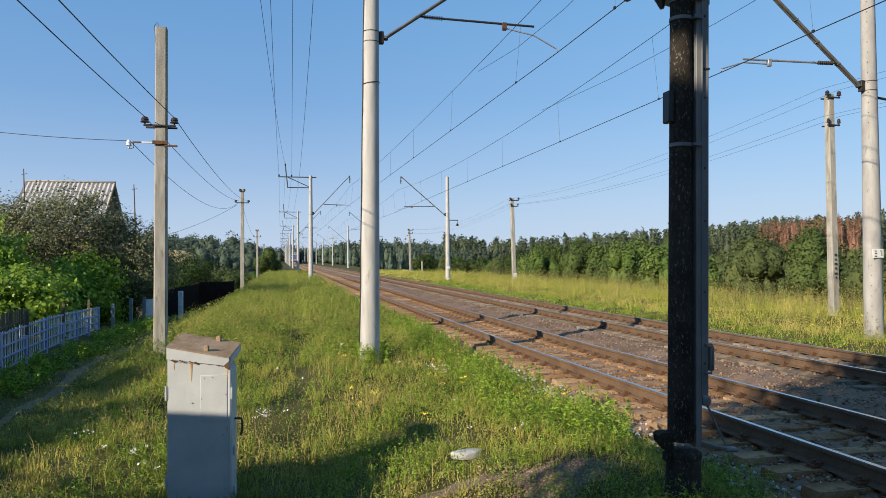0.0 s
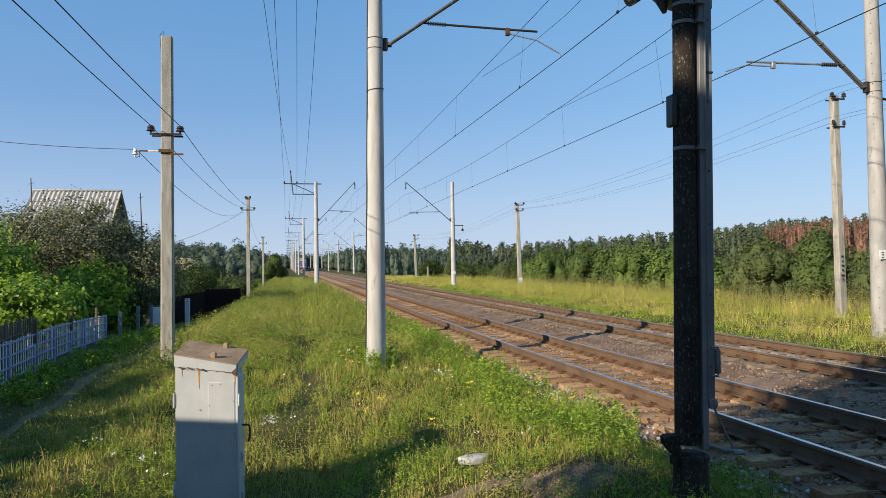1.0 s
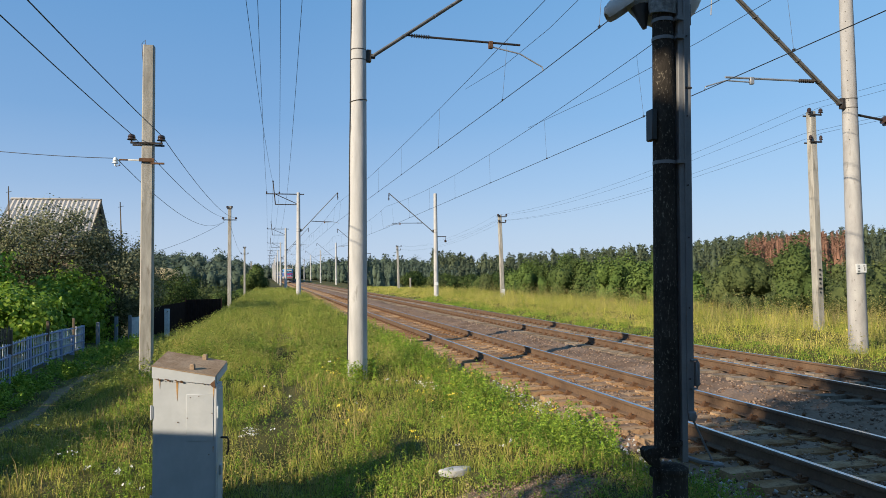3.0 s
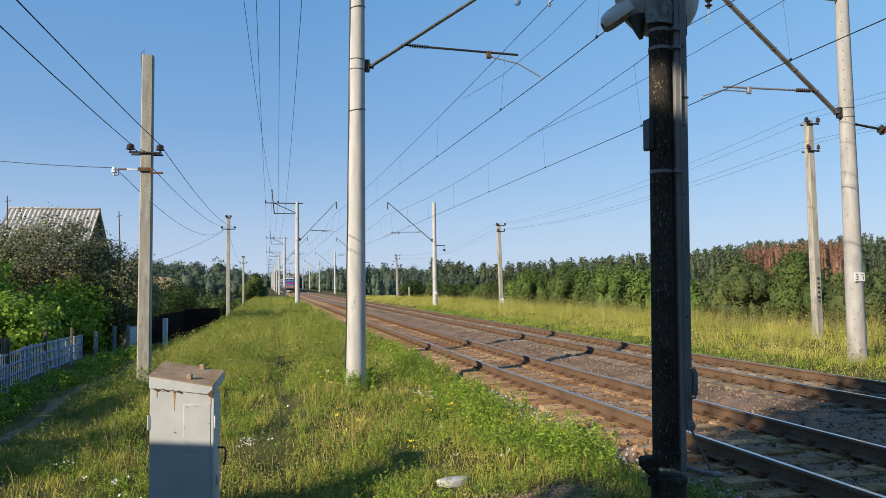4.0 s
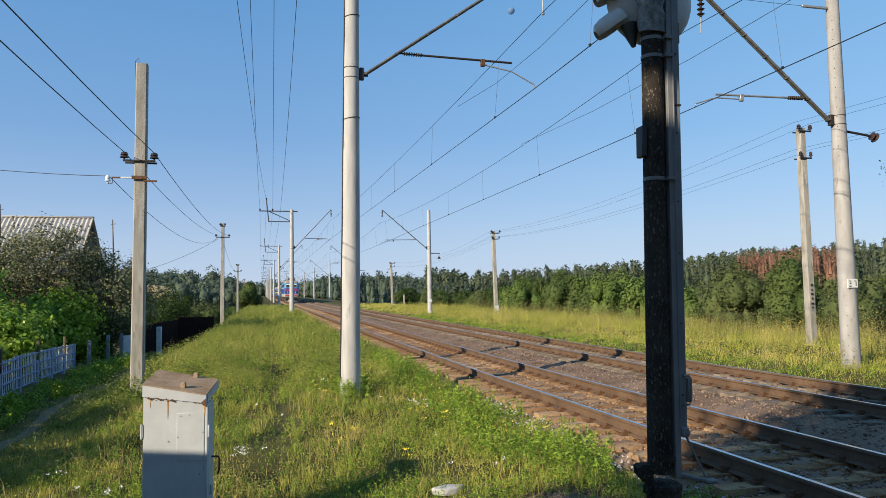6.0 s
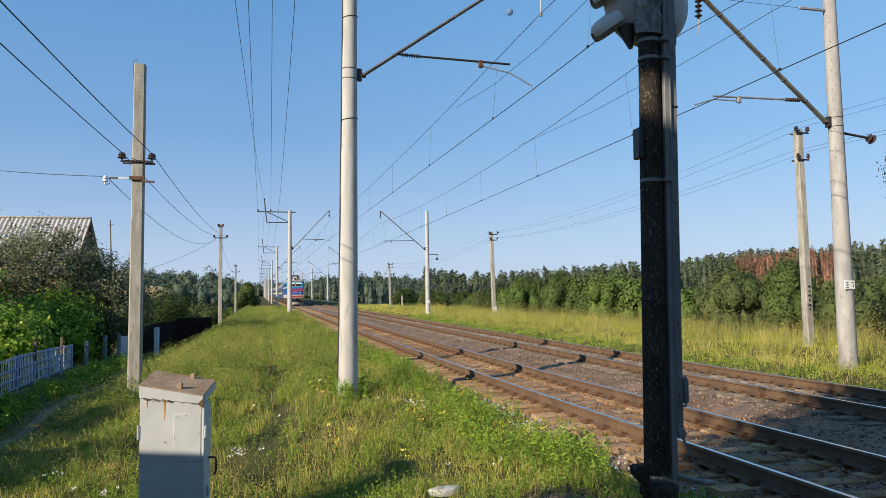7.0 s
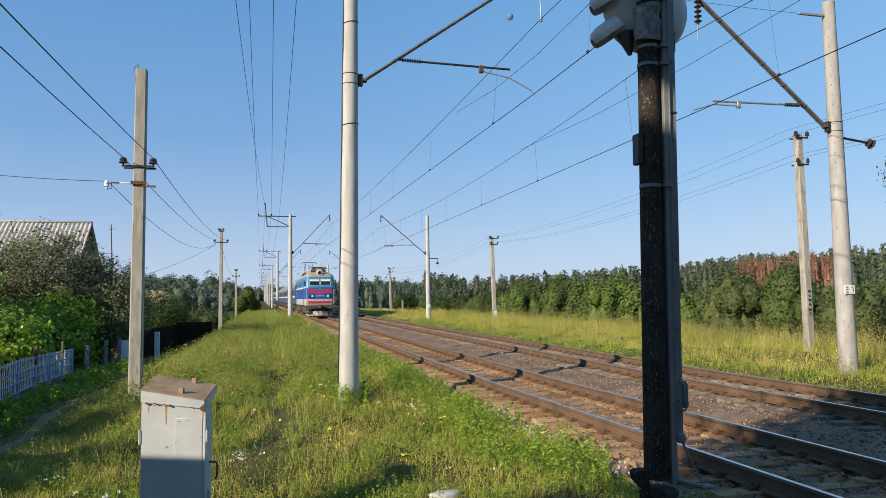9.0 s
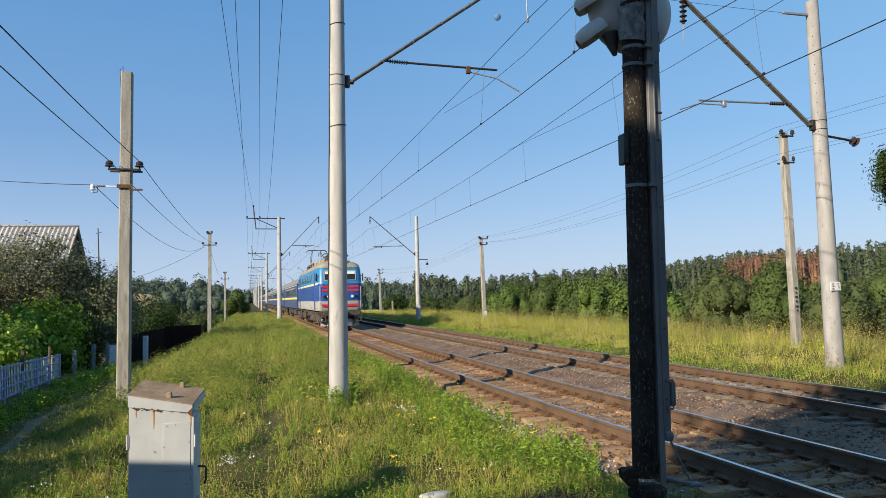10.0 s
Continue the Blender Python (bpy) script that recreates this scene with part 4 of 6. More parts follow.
    for k in range(26):
        x = rs.choice((rs.uniform(-0.29, -0.13), rs.uniform(-0.09, -0.01), rs.uniform(0.07, 0.29)))
        z = under(x, 0) + rs.uniform(-0.014, 0.004)
        part("paint_chip", Geo().box(x, -0.018, z, x + rs.uniform(0.006, 0.026), -0.012, z + rs.uniform(0.004, 0.012), 0.001), RUST, lid)
    part("torn_corner", Geo().loft([[(W - 0.05, y0, under(W, 0) + 0.012), (W - 0.004, y0, under(W, 0) + 0.055), (W + 0.004, y0, under(W, 0) - 0.03), (W - 0.03, y0, under(W, 0) - 0.012)] for y0 in (-0.021, -0.012)]), RUST, lid, "rusted torn lid corner", smooth=0)
    for x, z in ((0.06, 1.26), (0.14, 1.27), (0.03, 1.06), (-0.06, 1.02), (0.27, 1.10), (0.24, 0.70)):
        part("screw", Geo().tube((x, -0.009, z), (x, 0.0, z), 0.005, n=8), RUST, c)
    return c


relay_cabinet()

# ---- train ----


def plan_ring(w, y0, y1, r, z, rake=0.0, n=6):
    """A body outline seen from above, its front corners rounded by r."""
    pts = [(w, y1, z)]
    pts += [(w - r + r * math.cos(t), y0 + rake + r - r * math.sin(t), z) for t in [math.pi / 2 * i / n for i in range(n + 1)]]
    pts += [(-w + r - r * math.sin(t), y0 + rake + r - r * math.cos(t), z) for t in [math.pi / 2 * i / n for i in range(n + 1)]]
    pts.append((-w, y1, z))
    return pts


LOCO_LEN, COACH_LEN = 20.0, 24.5
HW = 1.475


def wheelset(r, w=0.79):
    g = Geo()
    for s in (-1, 1):
        g.tube((s * w - 0.065, 0, 0), (s * w + 0.065, 0, 0), r, n=28)
        g.tube((s * w + 0.06 * s, 0, 0), (s * (w + 0.11), 0, 0), r * 0.3, n=12)
        for k in range(5):
            a = 2 * math.pi * k / 5
            g.box(s * (w + 0.07) - 0.02, r * 0.6 * math.cos(a) - 0.05, r * 0.6 * math.sin(a) - 0.05, s * (w + 0.07) + 0.02, r * 0.6 * math.cos(a) + 0.05, r * 0.6 * math.sin(a) + 0.05)
    g.tube((-w, 0, 0), (w, 0, 0), 0.09, n=10)
    return g


def pantograph(parent, y, raised):
    g = Geo()
    z0 = 4.85
    for s in (-1, 1):
        for t in (-0.7, 0.7):
            part("roof_insulator", Geo().lathe([(0.05, 0), (0.09, 0.05), (0.06, 0.1), (0.09, 0.15), (0.06, 0.2), (0.08, 0.25), (0.04, 0.3)], (s * 0.6, y + t, z0 - 0.35), n=10), RUST, parent)
    g.path([(-0.6, y - 0.7, z0), (0.6, y - 0.7, z0), (0.6, y + 0.7, z0), (-0.6, y + 0.7, z0), (-0.6, y - 0.7, z0)], 0.035)
    if raised:
        for s in (-0.5, 0.5):
            g.path([(s, y - 0.5, z0), (s * 1.0, y + 1.0, z0 + 0.85), (s * 0.7, y, z0 + 1.45)], 0.025)
            g.path([(s, y + 0.5, z0), (s * 1.0, y - 1.0, z0 + 0.85), (s * 0.7, y, z0 + 1.45)], 0.025)
        zt = z0 + 1.5
    else:
        for s in (-0.55, 0.55):
            g.path([(s, y - 0.5, z0), (s, y + 1.2, z0 + 0.18), (s * 0.8, y, z0 + 0.28)], 0.025)
            g.path([(s, y + 0.5, z0), (s, y - 1.2, z0 + 0.18), (s * 0.8, y, z0 + 0.28)], 0.025)
        zt = z0 + 0.3
    for d in (-0.18, 0.18):
        g.path([(-0.95, y + d, zt - 0.18), (-0.75, y + d, zt), (0.75, y + d, zt), (0.95, y + d, zt - 0.18)], 0.028)
    part("pantograph", g, GRIME, parent, "dark steel pantograph on the roof")


def locomotive():
    L = thing("electric_locomotive", "blue electric locomotive with red chevrons and pale grey skirt", "locomotive")
    y1 = LOCO_LEN - 0.6
    part("skirt", Geo().loft([plan_ring(HW - 0.04, 0.16, y1, 0.35, 1.18), plan_ring(HW, 0.06, y1, 0.38, 1.3), plan_ring(HW, 0.0, y1, 0.4, 1.82)]), SKIRT, L, "pale grey painted skirt")
    part("lower_body", Geo().loft([plan_ring(HW, 0.0, y1, 0.4, 1.822), plan_ring(HW, 0.0, y1, 0.4, 2.98)]), BLUE, L, "deep blue lower body")
    part("waist_stripe", Geo().loft([plan_ring(HW + 0.008, 0.02, y1, 0.4, 2.92), plan_ring(HW + 0.008, 0.02, y1, 0.4, 3.06)]), CREAM, L, "cream waist stripe")
    part("upper_body", Geo().loft([plan_ring(HW, 0.0, y1, 0.4, 2.982), plan_ring(HW - 0.02, 0.0, y1, 0.42, 3.85, 0.22), plan_ring(HW - 0.06, 0.0, y1, 0.45, 4.05, 0.3)]), LIGHT_BLUE, L, "light blue upper body")
    part("face_panel", Geo().loft([plan_ring(HW - 0.30, -0.02, 0.5, 0.3, 1.95), plan_ring(HW - 0.30, -0.02, 0.5, 0.3, 2.98)]), BLUE, L)
    part("roof", Geo().loft([plan_ring(HW - 0.05, 0.26, y1, 0.45, 4.052), plan_ring(HW - 0.12, 0.34, y1, 0.5, 4.25), plan_ring(HW - 0.34, 0.6, y1, 0.5, 4.42), plan_ring(HW - 0.75, 0.95, y1, 0.4, 4.52)]), LOCO_ROOF, L, "dusty beige roof")
    # front windows with half-drawn blinds
    for s in (-1, 1):
        m = pose(s * 0.56, 0.115, 3.52, -14.5)
        w = part("windscreen", Geo().box(-0.46, -0.02, -0.30, 0.46, 0.03, 0.30, 0.02, m), GLASS, L, "dark windscreen pane")
        part("window_frame", Geo().box(-0.50, -0.012, 0.30, 0.50, 0.03, 0.35, 0.01, m).box(-0.50, -0.012, -0.35, 0.50, 0.03, -0.30, 0.01, m).box(-0.51, -0.012, -0.34, -0.46, 0.03, 0.34, 0.01, m).box(0.46, -0.012, -0.34, 0.51, 0.03, 0.34, 0.01, m), SKIRT, w)
        part("blind", Geo().box(-0.44, -0.026, 0.10, 0.44, -0.018, 0.28, 0, m), BLIND, w, "pale half-drawn blind")
        part("wiper", Geo().path([m @ Vector((0.1 * s, -0.03, -0.3)), m @ Vector((-0.15 * s, -0.03, 0.1))], 0.012), BLACK, w)
        # red chevrons on each half of the face
        for z, h in ((2.77, 0.125), (2.53, 0.14)):
            x0, x1 = s * 0.42, s * 1.22
            g = Geo().box(min(x0, x1), -0.035, z - h / 2, max(x0, x1), -0.01, z + h / 2)
            d = 0.20
            xa, xb = s * 0.42, s * 0.02
            ring = lambda yy: [(xa, yy, z + h / 2), (xa, yy, z - h / 2), (xb, yy, z - h / 2 - d), (xb, yy, z + h / 2 - d)]
            g.loft([ring(-0.035), ring(-0.01)])
            part("chevron", g, RED, L, "red painted chevron band", smooth=0)
        for k, x in enumerate((0.78, 1.03)):
            lamp = part("headlight", Geo().tube((s * x, -0.07, 2.12), (s * x, 0.02, 2.12), 0.125, 0.14, 18), BLUE, L)
            part("lens", Geo().tube((s * x, -0.085, 2.12), (s * x, -0.06, 2.12), 0.095, 0.1, 18), LENS if k == 0 else GLASS, lamp)
        part("mirror", Geo().box(s * 1.50, 0.25, 3.15, s * 1.60, 0.38, 3.65, 0.03).tube((s * 1.42, 0.35, 3.5), (s * 1.55, 0.35, 3.5), 0.02, n=6), BLACK, L)
        part("handrail", Geo().path([(s * 1.32, 0.02, 1.35), (s * 1.36, -0.05, 1.9), (s * 1.36, -0.03, 2.8)], 0.018), SKIRT, L)
        part("step", Geo().box(s * 0.95, -0.05, 0.45, s * 1.4, 0.35, 0.5).box(s * 0.95, 0.0, 0.5, s * 1.0, 0.3, 1.1).box(s * 1.35, 0.0, 0.5, s * 1.4, 0.3, 1.1), GRIME, L)
        # side: windows, grilles, door
        for y in (1.1, 5.2, 7.0, 8.8, 10.6, 12.4, 14.2, 18.2):
            part("side_window", Geo().box(s * (HW - 0.03), y, 3.25, s * (HW + 0.012), y + (0.7 if y in (1.1, 18.2) else 0.95), 3.75, 0.01), GLASS, L)
        for y in (2.1, 17.0):
            part("cab_door", Geo().box(s * (HW - 0.03), y, 1.25, s * (HW + 0.015), y + 0.75, 3.8, 0.01), BLUE, L)
        g = Geo()
        for k in range(9):
            g.box(s * (HW - 0.02), 3.2, 1.95 + 0.1 * k, s * (HW + 0.02), 16.6, 2.0 + 0.1 * k)
        part("corrugation", g, BLUE, L, "horizontal ribs along the side")
        part("bogie_frame", Geo().box(s * 1.0, 1.2, 0.55, s * 1.2, 7.2, 0.95, 0.05).box(s * 1.0, 12.4, 0.55, s * 1.2, 18.4, 0.95, 0.05), GRIME, L)
        for y in (1.9, 3.2, 4.9, 6.4, 13.1, 14.4, 16.1, 17.6):
            part("axle_box", Geo().box(s * 1.15, y - 0.22, 0.42, s * 1.32, y + 0.22, 0.86, 0.04).tube((s * 1.25, y + 0.5, 0.4), (s * 1.25, y + 0.5, 1.0), 0.09, n=8), GRIME, L)
    part("buffer_stripe", Geo().box(-1.2, -0.045, 1.46, 1.2, 0.01, 1.62, 0.01), RED, L, "red stripe on the buffer beam")
    part("marker_emblem", Geo().box(-0.16, -0.04, 2.76, 0.16, -0.01, 2.92, 0.02), LIGHT_BLUE, L)
    g = Geo()
    for k in range(5):
        g.box(-0.42 + 0.17 * k, -0.03, 2.10, -0.30 + 0.17 * k, -0.01, 2.18)
    part("number_bars", g, SKIRT, L)
    part("buffer_beam", Geo().box(-1.35, 0.0, 0.85, 1.35, 0.4, 1.2, 0.04), GRIME, L)
    part("coupler", Geo().box(-0.2, -0.45, 0.92, 0.2, 0.3, 1.2, 0.05).box(-0.27, -0.55, 0.88, 0.12, -0.3, 1.24, 0.05), GRIME, L)
    for x in (-0.55, -0.35, 0.35, 0.55):
        part("air_hose", Geo().path([(x, 0.0, 1.05), (x, -0.2, 0.85), (x * 0.9, -0.22, 0.6), (x * 0.8, -0.1, 0.55)], 0.025), BLACK, L)
    prof = [(-1.3, 0.35), (-0.2, -0.25), (0.2, -0.25), (1.3, 0.35), (1.3, 0.45), (-1.3, 0.45)]
    part("snow_plough", Geo().loft([[(x, y + 0.0, 0.16) for x, y in prof], [(x * 0.96, y + 0.15, 0.62) for x, y in prof]]), PLOUGH, L, "scuffed pale plough guard above the rails", smooth=0)
    part("lamp_box", Geo().box(-0.30, 0.35, 4.18, 0.30, 1.2, 4.78, 0.06), SKIRT, L, "roof headlight housing")
    part("roof_lamp_lens", Geo().tube((0, 0.33, 4.47), (0, 0.37, 4.47), 0.17, n=20), GLASS, L)
    part("roof_lamp_rim", Geo().path([(0.21 * math.cos(2 * math.pi * i / 20), 0.32, 4.47 + 0.21 * math.sin(2 * math.pi * i / 20)) for i in range(21)], 0.035), SKIRT, L, "pale rim of the roof headlight")
    part("roof_walk", Geo().box(-0.9, 1.6, 4.5, 0.9, 18.6, 4.6, 0.02), LOCO_ROOF, L)
    for y, h in ((5.6, 0.35), (8.2, 0.5), (11.5, 0.5), (14.0, 0.35)):
        part("roof_housing", Geo().box(-0.7, y - 0.8, 4.5, 0.7, y + 0.8, 4.5 + h, 0.08), LOCO_ROOF, L)
    rs = random.Random(5)
    for k in range(14):
        y = 2.0 + 1.2 * k
        part("roof_insulator", Geo().lathe([(0.05, 0), (0.1, 0.06), (0.06, 0.12), (0.1, 0.18), (0.06, 0.24), (0.09, 0.3), (0.03, 0.4)], (rs.choice((-0.75, 0.75, 0.5)), y, 4.55), n=10), RUST, L)
    part("bus_bar", Geo().path([(0.75, 2.2, 5.0), (0.75, 9, 5.05), (0.2, 10, 5.15), (-0.7, 17, 5.0)], 0.03), GRIME, L)
    for y in (1.7, 2.3, 3.5, 4.3):
        part("roof_conductor", Geo().path([(-0.65, y, 4.55), (-0.6, y, 5.0), (0.1, y + 0.15, 5.12), (0.6, y, 4.98), (0.65, y, 4.55)], 0.035), GRIME, L)
    for y, x in ((1.9, -0.35), (2.0, 0.4), (3.9, -0.3), (4.1, 0.35)):
        part("roof_switch", Geo().box(x - 0.2, y - 0.2, 4.55, x + 0.2, y + 0.25, 4.9, 0.05), GRIME, L)
    pantograph(L, 2.9, False)
    pantograph(L, 17.0, True)
    part("underframe", Geo().box(-1.2, 0.6, 0.7, 1.2, y1, 1.1, 0.05).box(-1.1, 8.0, 0.3, 1.1, 11.6, 0.9, 0.06), GRIME, L)
    wheels = []
    me = mesh_of("wheelset", wheelset(0.62), GRIME)
    for y in (1.9, 4.1, 6.4, 13.1, 15.4, 17.6):
        wheels.append((part("wheelset", me, None, L, "grimy steel wheelset"), y))
    return L, wheels


def coach_profile():
    return [(-1.53, 1.15), (-1.55, 1.9), (-1.53, 3.45), (-1.42, 3.75), (-1.1, 4.08), (-0.55, 4.3), (0, 4.36), (0.55, 4.3), (1.1, 4.08), (1.42, 3.75), (1.53, 3.45), (1.55, 1.9), (1.53, 1.15)]


def coach():
    C = thing("passenger_coach", "dark blue passenger coach with yellow stripe and grey roof", "railway coach", group="coaches of the train")
    y0, y1 = 0.3, COACH_LEN - 0.3
    p = coach_profile()
    part("body", Geo().loft([[(x, y, z) for x, z in (p[0], p[1], p[2], p[10], p[11], p[12])] for y in (y0, y1)]), COACH_BLUE, C, "dark blue ribbed body", smooth=0)
    part("roof", Geo().loft([[(x, y, z) for x, z in p[2:11]] for y in (y0 - 0.05, y1 + 0.05)]), COACH_ROOF, C, "curved grey roof")
    for s in (-1, 1):
        part("yellow_stripe", Geo().box(s * 1.53, y0, 2.02, s * 1.562, y1, 2.20), COACH_YELLOW, C)
        part("pale_stripe", Geo().box(s * 1.52, y0, 3.30, s * 1.552, y1, 3.38), SKIRT, C)
        for k in range(10):
            y = 2.6 + 1.98 * k
            w = part("window", Geo().box(s * 1.52, y, 2.38, s * 1.557, y + 1.15, 3.18, 0.01), GLASS, C)
            part("curtain", Geo().box(s * 1.555, y + 0.08, 3.02, s * 1.560, y + 1.05, 3.14), SKIRT, w)
        for y in (0.75, COACH_LEN - 1.55):
            part("door", Geo().box(s * 1.51, y, 1.3, s * 1.555, y + 0.8, 3.3, 0.01), BLUE, C)
        part("bogie_side", Geo().box(s * 0.95, 2.4, 0.35, s * 1.15, 5.4, 0.85, 0.06).box(s * 0.95, 19.1, 0.35, s * 1.15, 22.1, 0.85, 0.06), GRIME, C)
    part("underframe", Geo().box(-1.3, y0, 0.95, 1.3, y1, 1.2, 0.03).box(-1.2, 8, 0.45, 1.2, 11, 1.0, 0.05).box(-1.2, 13, 0.5, 1.2, 16, 1.0, 0.05), GRIME, C)
    g = Geo()
    for y in (2.7, 5.1, 19.4, 21.8):
        for s in (-0.79, 0.79):
            g.tube((s - 0.065, y, 0.475), (s + 0.065, y, 0.475), 0.475, n=20)
    part("wheels", g, GRIME, C)
    part("gangway", Geo().box(-0.75, -0.25, 1.3, 0.75, 0.35, 3.5, 0.05).box(-0.75, y1 - 0.05, 1.3, 0.75, COACH_LEN + 0.25, 3.5, 0.05), BLACK, C)
    for k in range(6):
        part("roof_vent", Geo().box(-0.22, 3 + 3.6 * k, 4.3, 0.22, 3.5 + 3.6 * k, 4.52, 0.05), COACH_ROOF, C)
    return C


LOCO, WHEELS = locomotive()
COACHES = [coach()]
for i in range(11):
    COACHES.append(copy_thing(COACHES[0], pose(0, 0, 0)))

# ---- house, fences, gate ----


def village_house():
    h = thing("village_house", "low village house with grey corrugated roof behind trees", "house", (-11.2, 41.0, -1.3))
    x0, x1, yr, d, ze, zr = -1.80, 2.52, 0.0, 3.6, 4.5, 7.58
    part("wall", Geo().box(x0 + 0.2, -d + 0.4, 0, x1 - 0.2, d - 0.4, ze, 0.02), HOUSE_WALL, h, "plastered wall")
    part("gable", Geo().loft([[(x, -d + 0.4, ze), (x, d - 0.4, ze), (x, yr, zr - 0.2)] for x in (x0 + 0.2, x1 - 0.2)]), OLD_WOOD, h, "dark boarded gable", smooth=0)
    for s in (-1, 1):
        n, rings = 80, []
        for f in (0, 1):
            y, z = s * d * (1 - f), ze + (zr - ze) * f
            top = [(x0 + (x1 - x0) * i / n, y, z + 0.035 * math.cos(2 * math.pi * i / 4) + 0.03) for i in range(n + 1)]
            rings.append(top + [(p[0], p[1], p[2] - 0.03) for p in reversed(top)])
        part("roof_sheet", Geo().loft(rings), ROOF, h, "corrugated asbestos cement sheets")
    part("ridge_cap", Geo().box(x0, -0.12, zr - 0.02, x1, 0.12, zr + 0.07, 0.03), ROOF, h)
    part("barge_board", Geo().loft([[(x1 + 0.0, -d, ze - 0.1), (x1 + 0.04, -d, ze - 0.1), (x1 + 0.04, -d, ze + 0.1), (x1, -d, ze + 0.1)], [(x1, 0, zr - 0.1), (x1 + 0.04, 0, zr - 0.1), (x1 + 0.04, 0, zr + 0.08), (x1, 0, zr + 0.08)]]), OLD_WOOD, h, smooth=0)
    for s in (-1, 1):
        w = part("window", Geo().box(s * 1.0 - 0.45, -d + 0.36, 1.4, s * 1.0 + 0.45, -d + 0.42, 2.7), GLASS, h)
        part("window_frame", Geo().box(s * 1.0 - 0.52, -d + 0.34, 1.32, s * 1.0 + 0.52, -d + 0.39, 1.4).box(s * 1.0 - 0.52, -d + 0.34, 2.7, s * 1.0 + 0.52, -d + 0.39, 2.78), PLATE, w)
    return h


village_house()
for x, y, z0, z1 in ((-7.5, 40, -1, 6.1), (-12.6, 39.5, -1, 6.75)):
    a = thing("antenna_pole", "thin weathered antenna pole beside the house", "pole", (x, y, z0))
    part("pole_rod", Geo().tube((0, 0, 0), (0.05, 0, (z1 - z0) * 0.6), 0.055, 0.045, 6).tube((0.05, 0, (z1 - z0) * 0.6), (-0.05, 0, z1 - z0), 0.045, 0.025, 6), OLD_WOOD, a)
    part("antenna_bar", Geo().tube((-0.15, 0, (z1 - z0) * 0.96), (0.12, 0, (z1 - z0) * 0.97), 0.012, n=5), IRON, a)


def lattice_fence():
    f = thing("lattice_fence", "low fence of blue rails and whitewashed pickets along the lane", "fence")
    rs = random.Random(14)
    picket = mesh_of("picket", Geo().box(-0.020, -0.006, 0.06, 0.020, 0.007, 0.95, 0.003), WHITEWASH, 0)
    pts = [Vector((-5.3, 8.0)), Vector((-6.05, 17.5)), Vector((-6.95, 30.0))]
    stations = []
    for a, b in zip(pts, pts[1:]):
        n = max(1, round((b - a).length / 2.2))
        stations += [a.lerp(b, i / n) for i in range(n)]
    stations.append(pts[-1])
    for i, a in enumerate(stations):
        z = float(gz(a.x, a.y))
        part("post", Geo().box(-0.065, -0.15, -0.3, 0.065, -0.03, 0.72 if i % 2 else 1.0, 0.015), BLUE_RAIL, f, "blue painted concrete post", pose(a.x, a.y, z))
        if i + 1 < len(stations):
            b = stations[i + 1]
            L = (b - a).length
            zb = float(gz(b.x, b.y))
            ang = math.degrees(math.atan2(b.y - a.y, b.x - a.x))
            tilt = -math.degrees(math.atan2(zb - z, L))
            here = Matrix.Translation((a.x, a.y, z + 0.05)) @ Euler((0, radians(tilt), radians(ang)), "XYZ").to_matrix().to_4x4()
            for h in (0.10, 0.36, 0.62, 0.90):
                part("fence_rail", Geo().box(0.06, -0.045, -0.020, L - 0.06, -0.012, 0.020, 0.006), BLUE_RAIL, f, "", here @ pose(0, 0, h))
            k = int(L / 0.20)
            for q in range(k):
                x = 0.1 + (L - 0.2) * (q + 0.5) / k + rs.uniform(-0.015, 0.015)
                part("picket", picket, None, f, "", here @ pose(x, 0, rs.uniform(-0.03, 0.02), 0, rs.uniform(-3, 3), 0))
            if i % 2:
                part("wooden_stay", Geo().box(-0.04, 0.06, -0.2, 0.04, 0.12, 1.32, 0.008), OLD_WOOD, f, "weathered wooden stay", pose(a.x, a.y, z))


lattice_fence()
pf = thing("picket_fence", "old grey wooden picket fence behind the lattice fence", "fence")
rs = random.Random(8)
pk = mesh_of("picket", Geo().box(-0.045, -0.012, 0, 0.045, 0.012, 1.0, 0.004), OLD_WOOD, 0)
for i in range(60):
    x, y = -6.9 - 0.03 * i, 18 + 0.16 * i
    part("picket", pk, None, pf, "", pose(x, y, float(gz(x, y)) + rs.uniform(0.0, 0.12), rs.uniform(-3, 3), rs.uniform(-3, 3), 100))
part("fence_rail", Geo().tube((-6.85, 18, 0.1), (-8.7, 27.5, 0.0), 0.03, n=6), OLD_WOOD, pf)

gate = thing("yard_gate", "blue-grey wooden gate posts at the garden entrance", "gate", (-7.1, 31.5, -1.15))
for x, y, h in ((-0.9, 0, 1.3), (0.1, 1.2, 1.35), (0.55, 2.6, 1.5), (0.9, 3.8, 1.5), (1.25, 4.2, 1.45)):
    part("gate_post", Geo().box(x - 0.07, y - 0.07, 0, x + 0.07, y + 0.07, h, 0.015), BLUE_POST, gate)
part("gate_leaf", Geo().box(0.85, 3.85, 0.2, 1.3, 3.9, 1.4, 0.01), WHITEWASH, gate, "whitewashed gate leaf")
wp = thing("white_post", "whitewashed post at the end of the brown fence", "post", (-5.6, 43.0, -1.4))
part("post_shaft", Geo().box(-0.13, -0.13, 0, 0.13, 0.13, 1.75, 0.02), WHITEWASH, wp)

bf = thing("sheet_fence", "dark brown profiled sheet fence around a yard", "fence")
FZ = -1.75


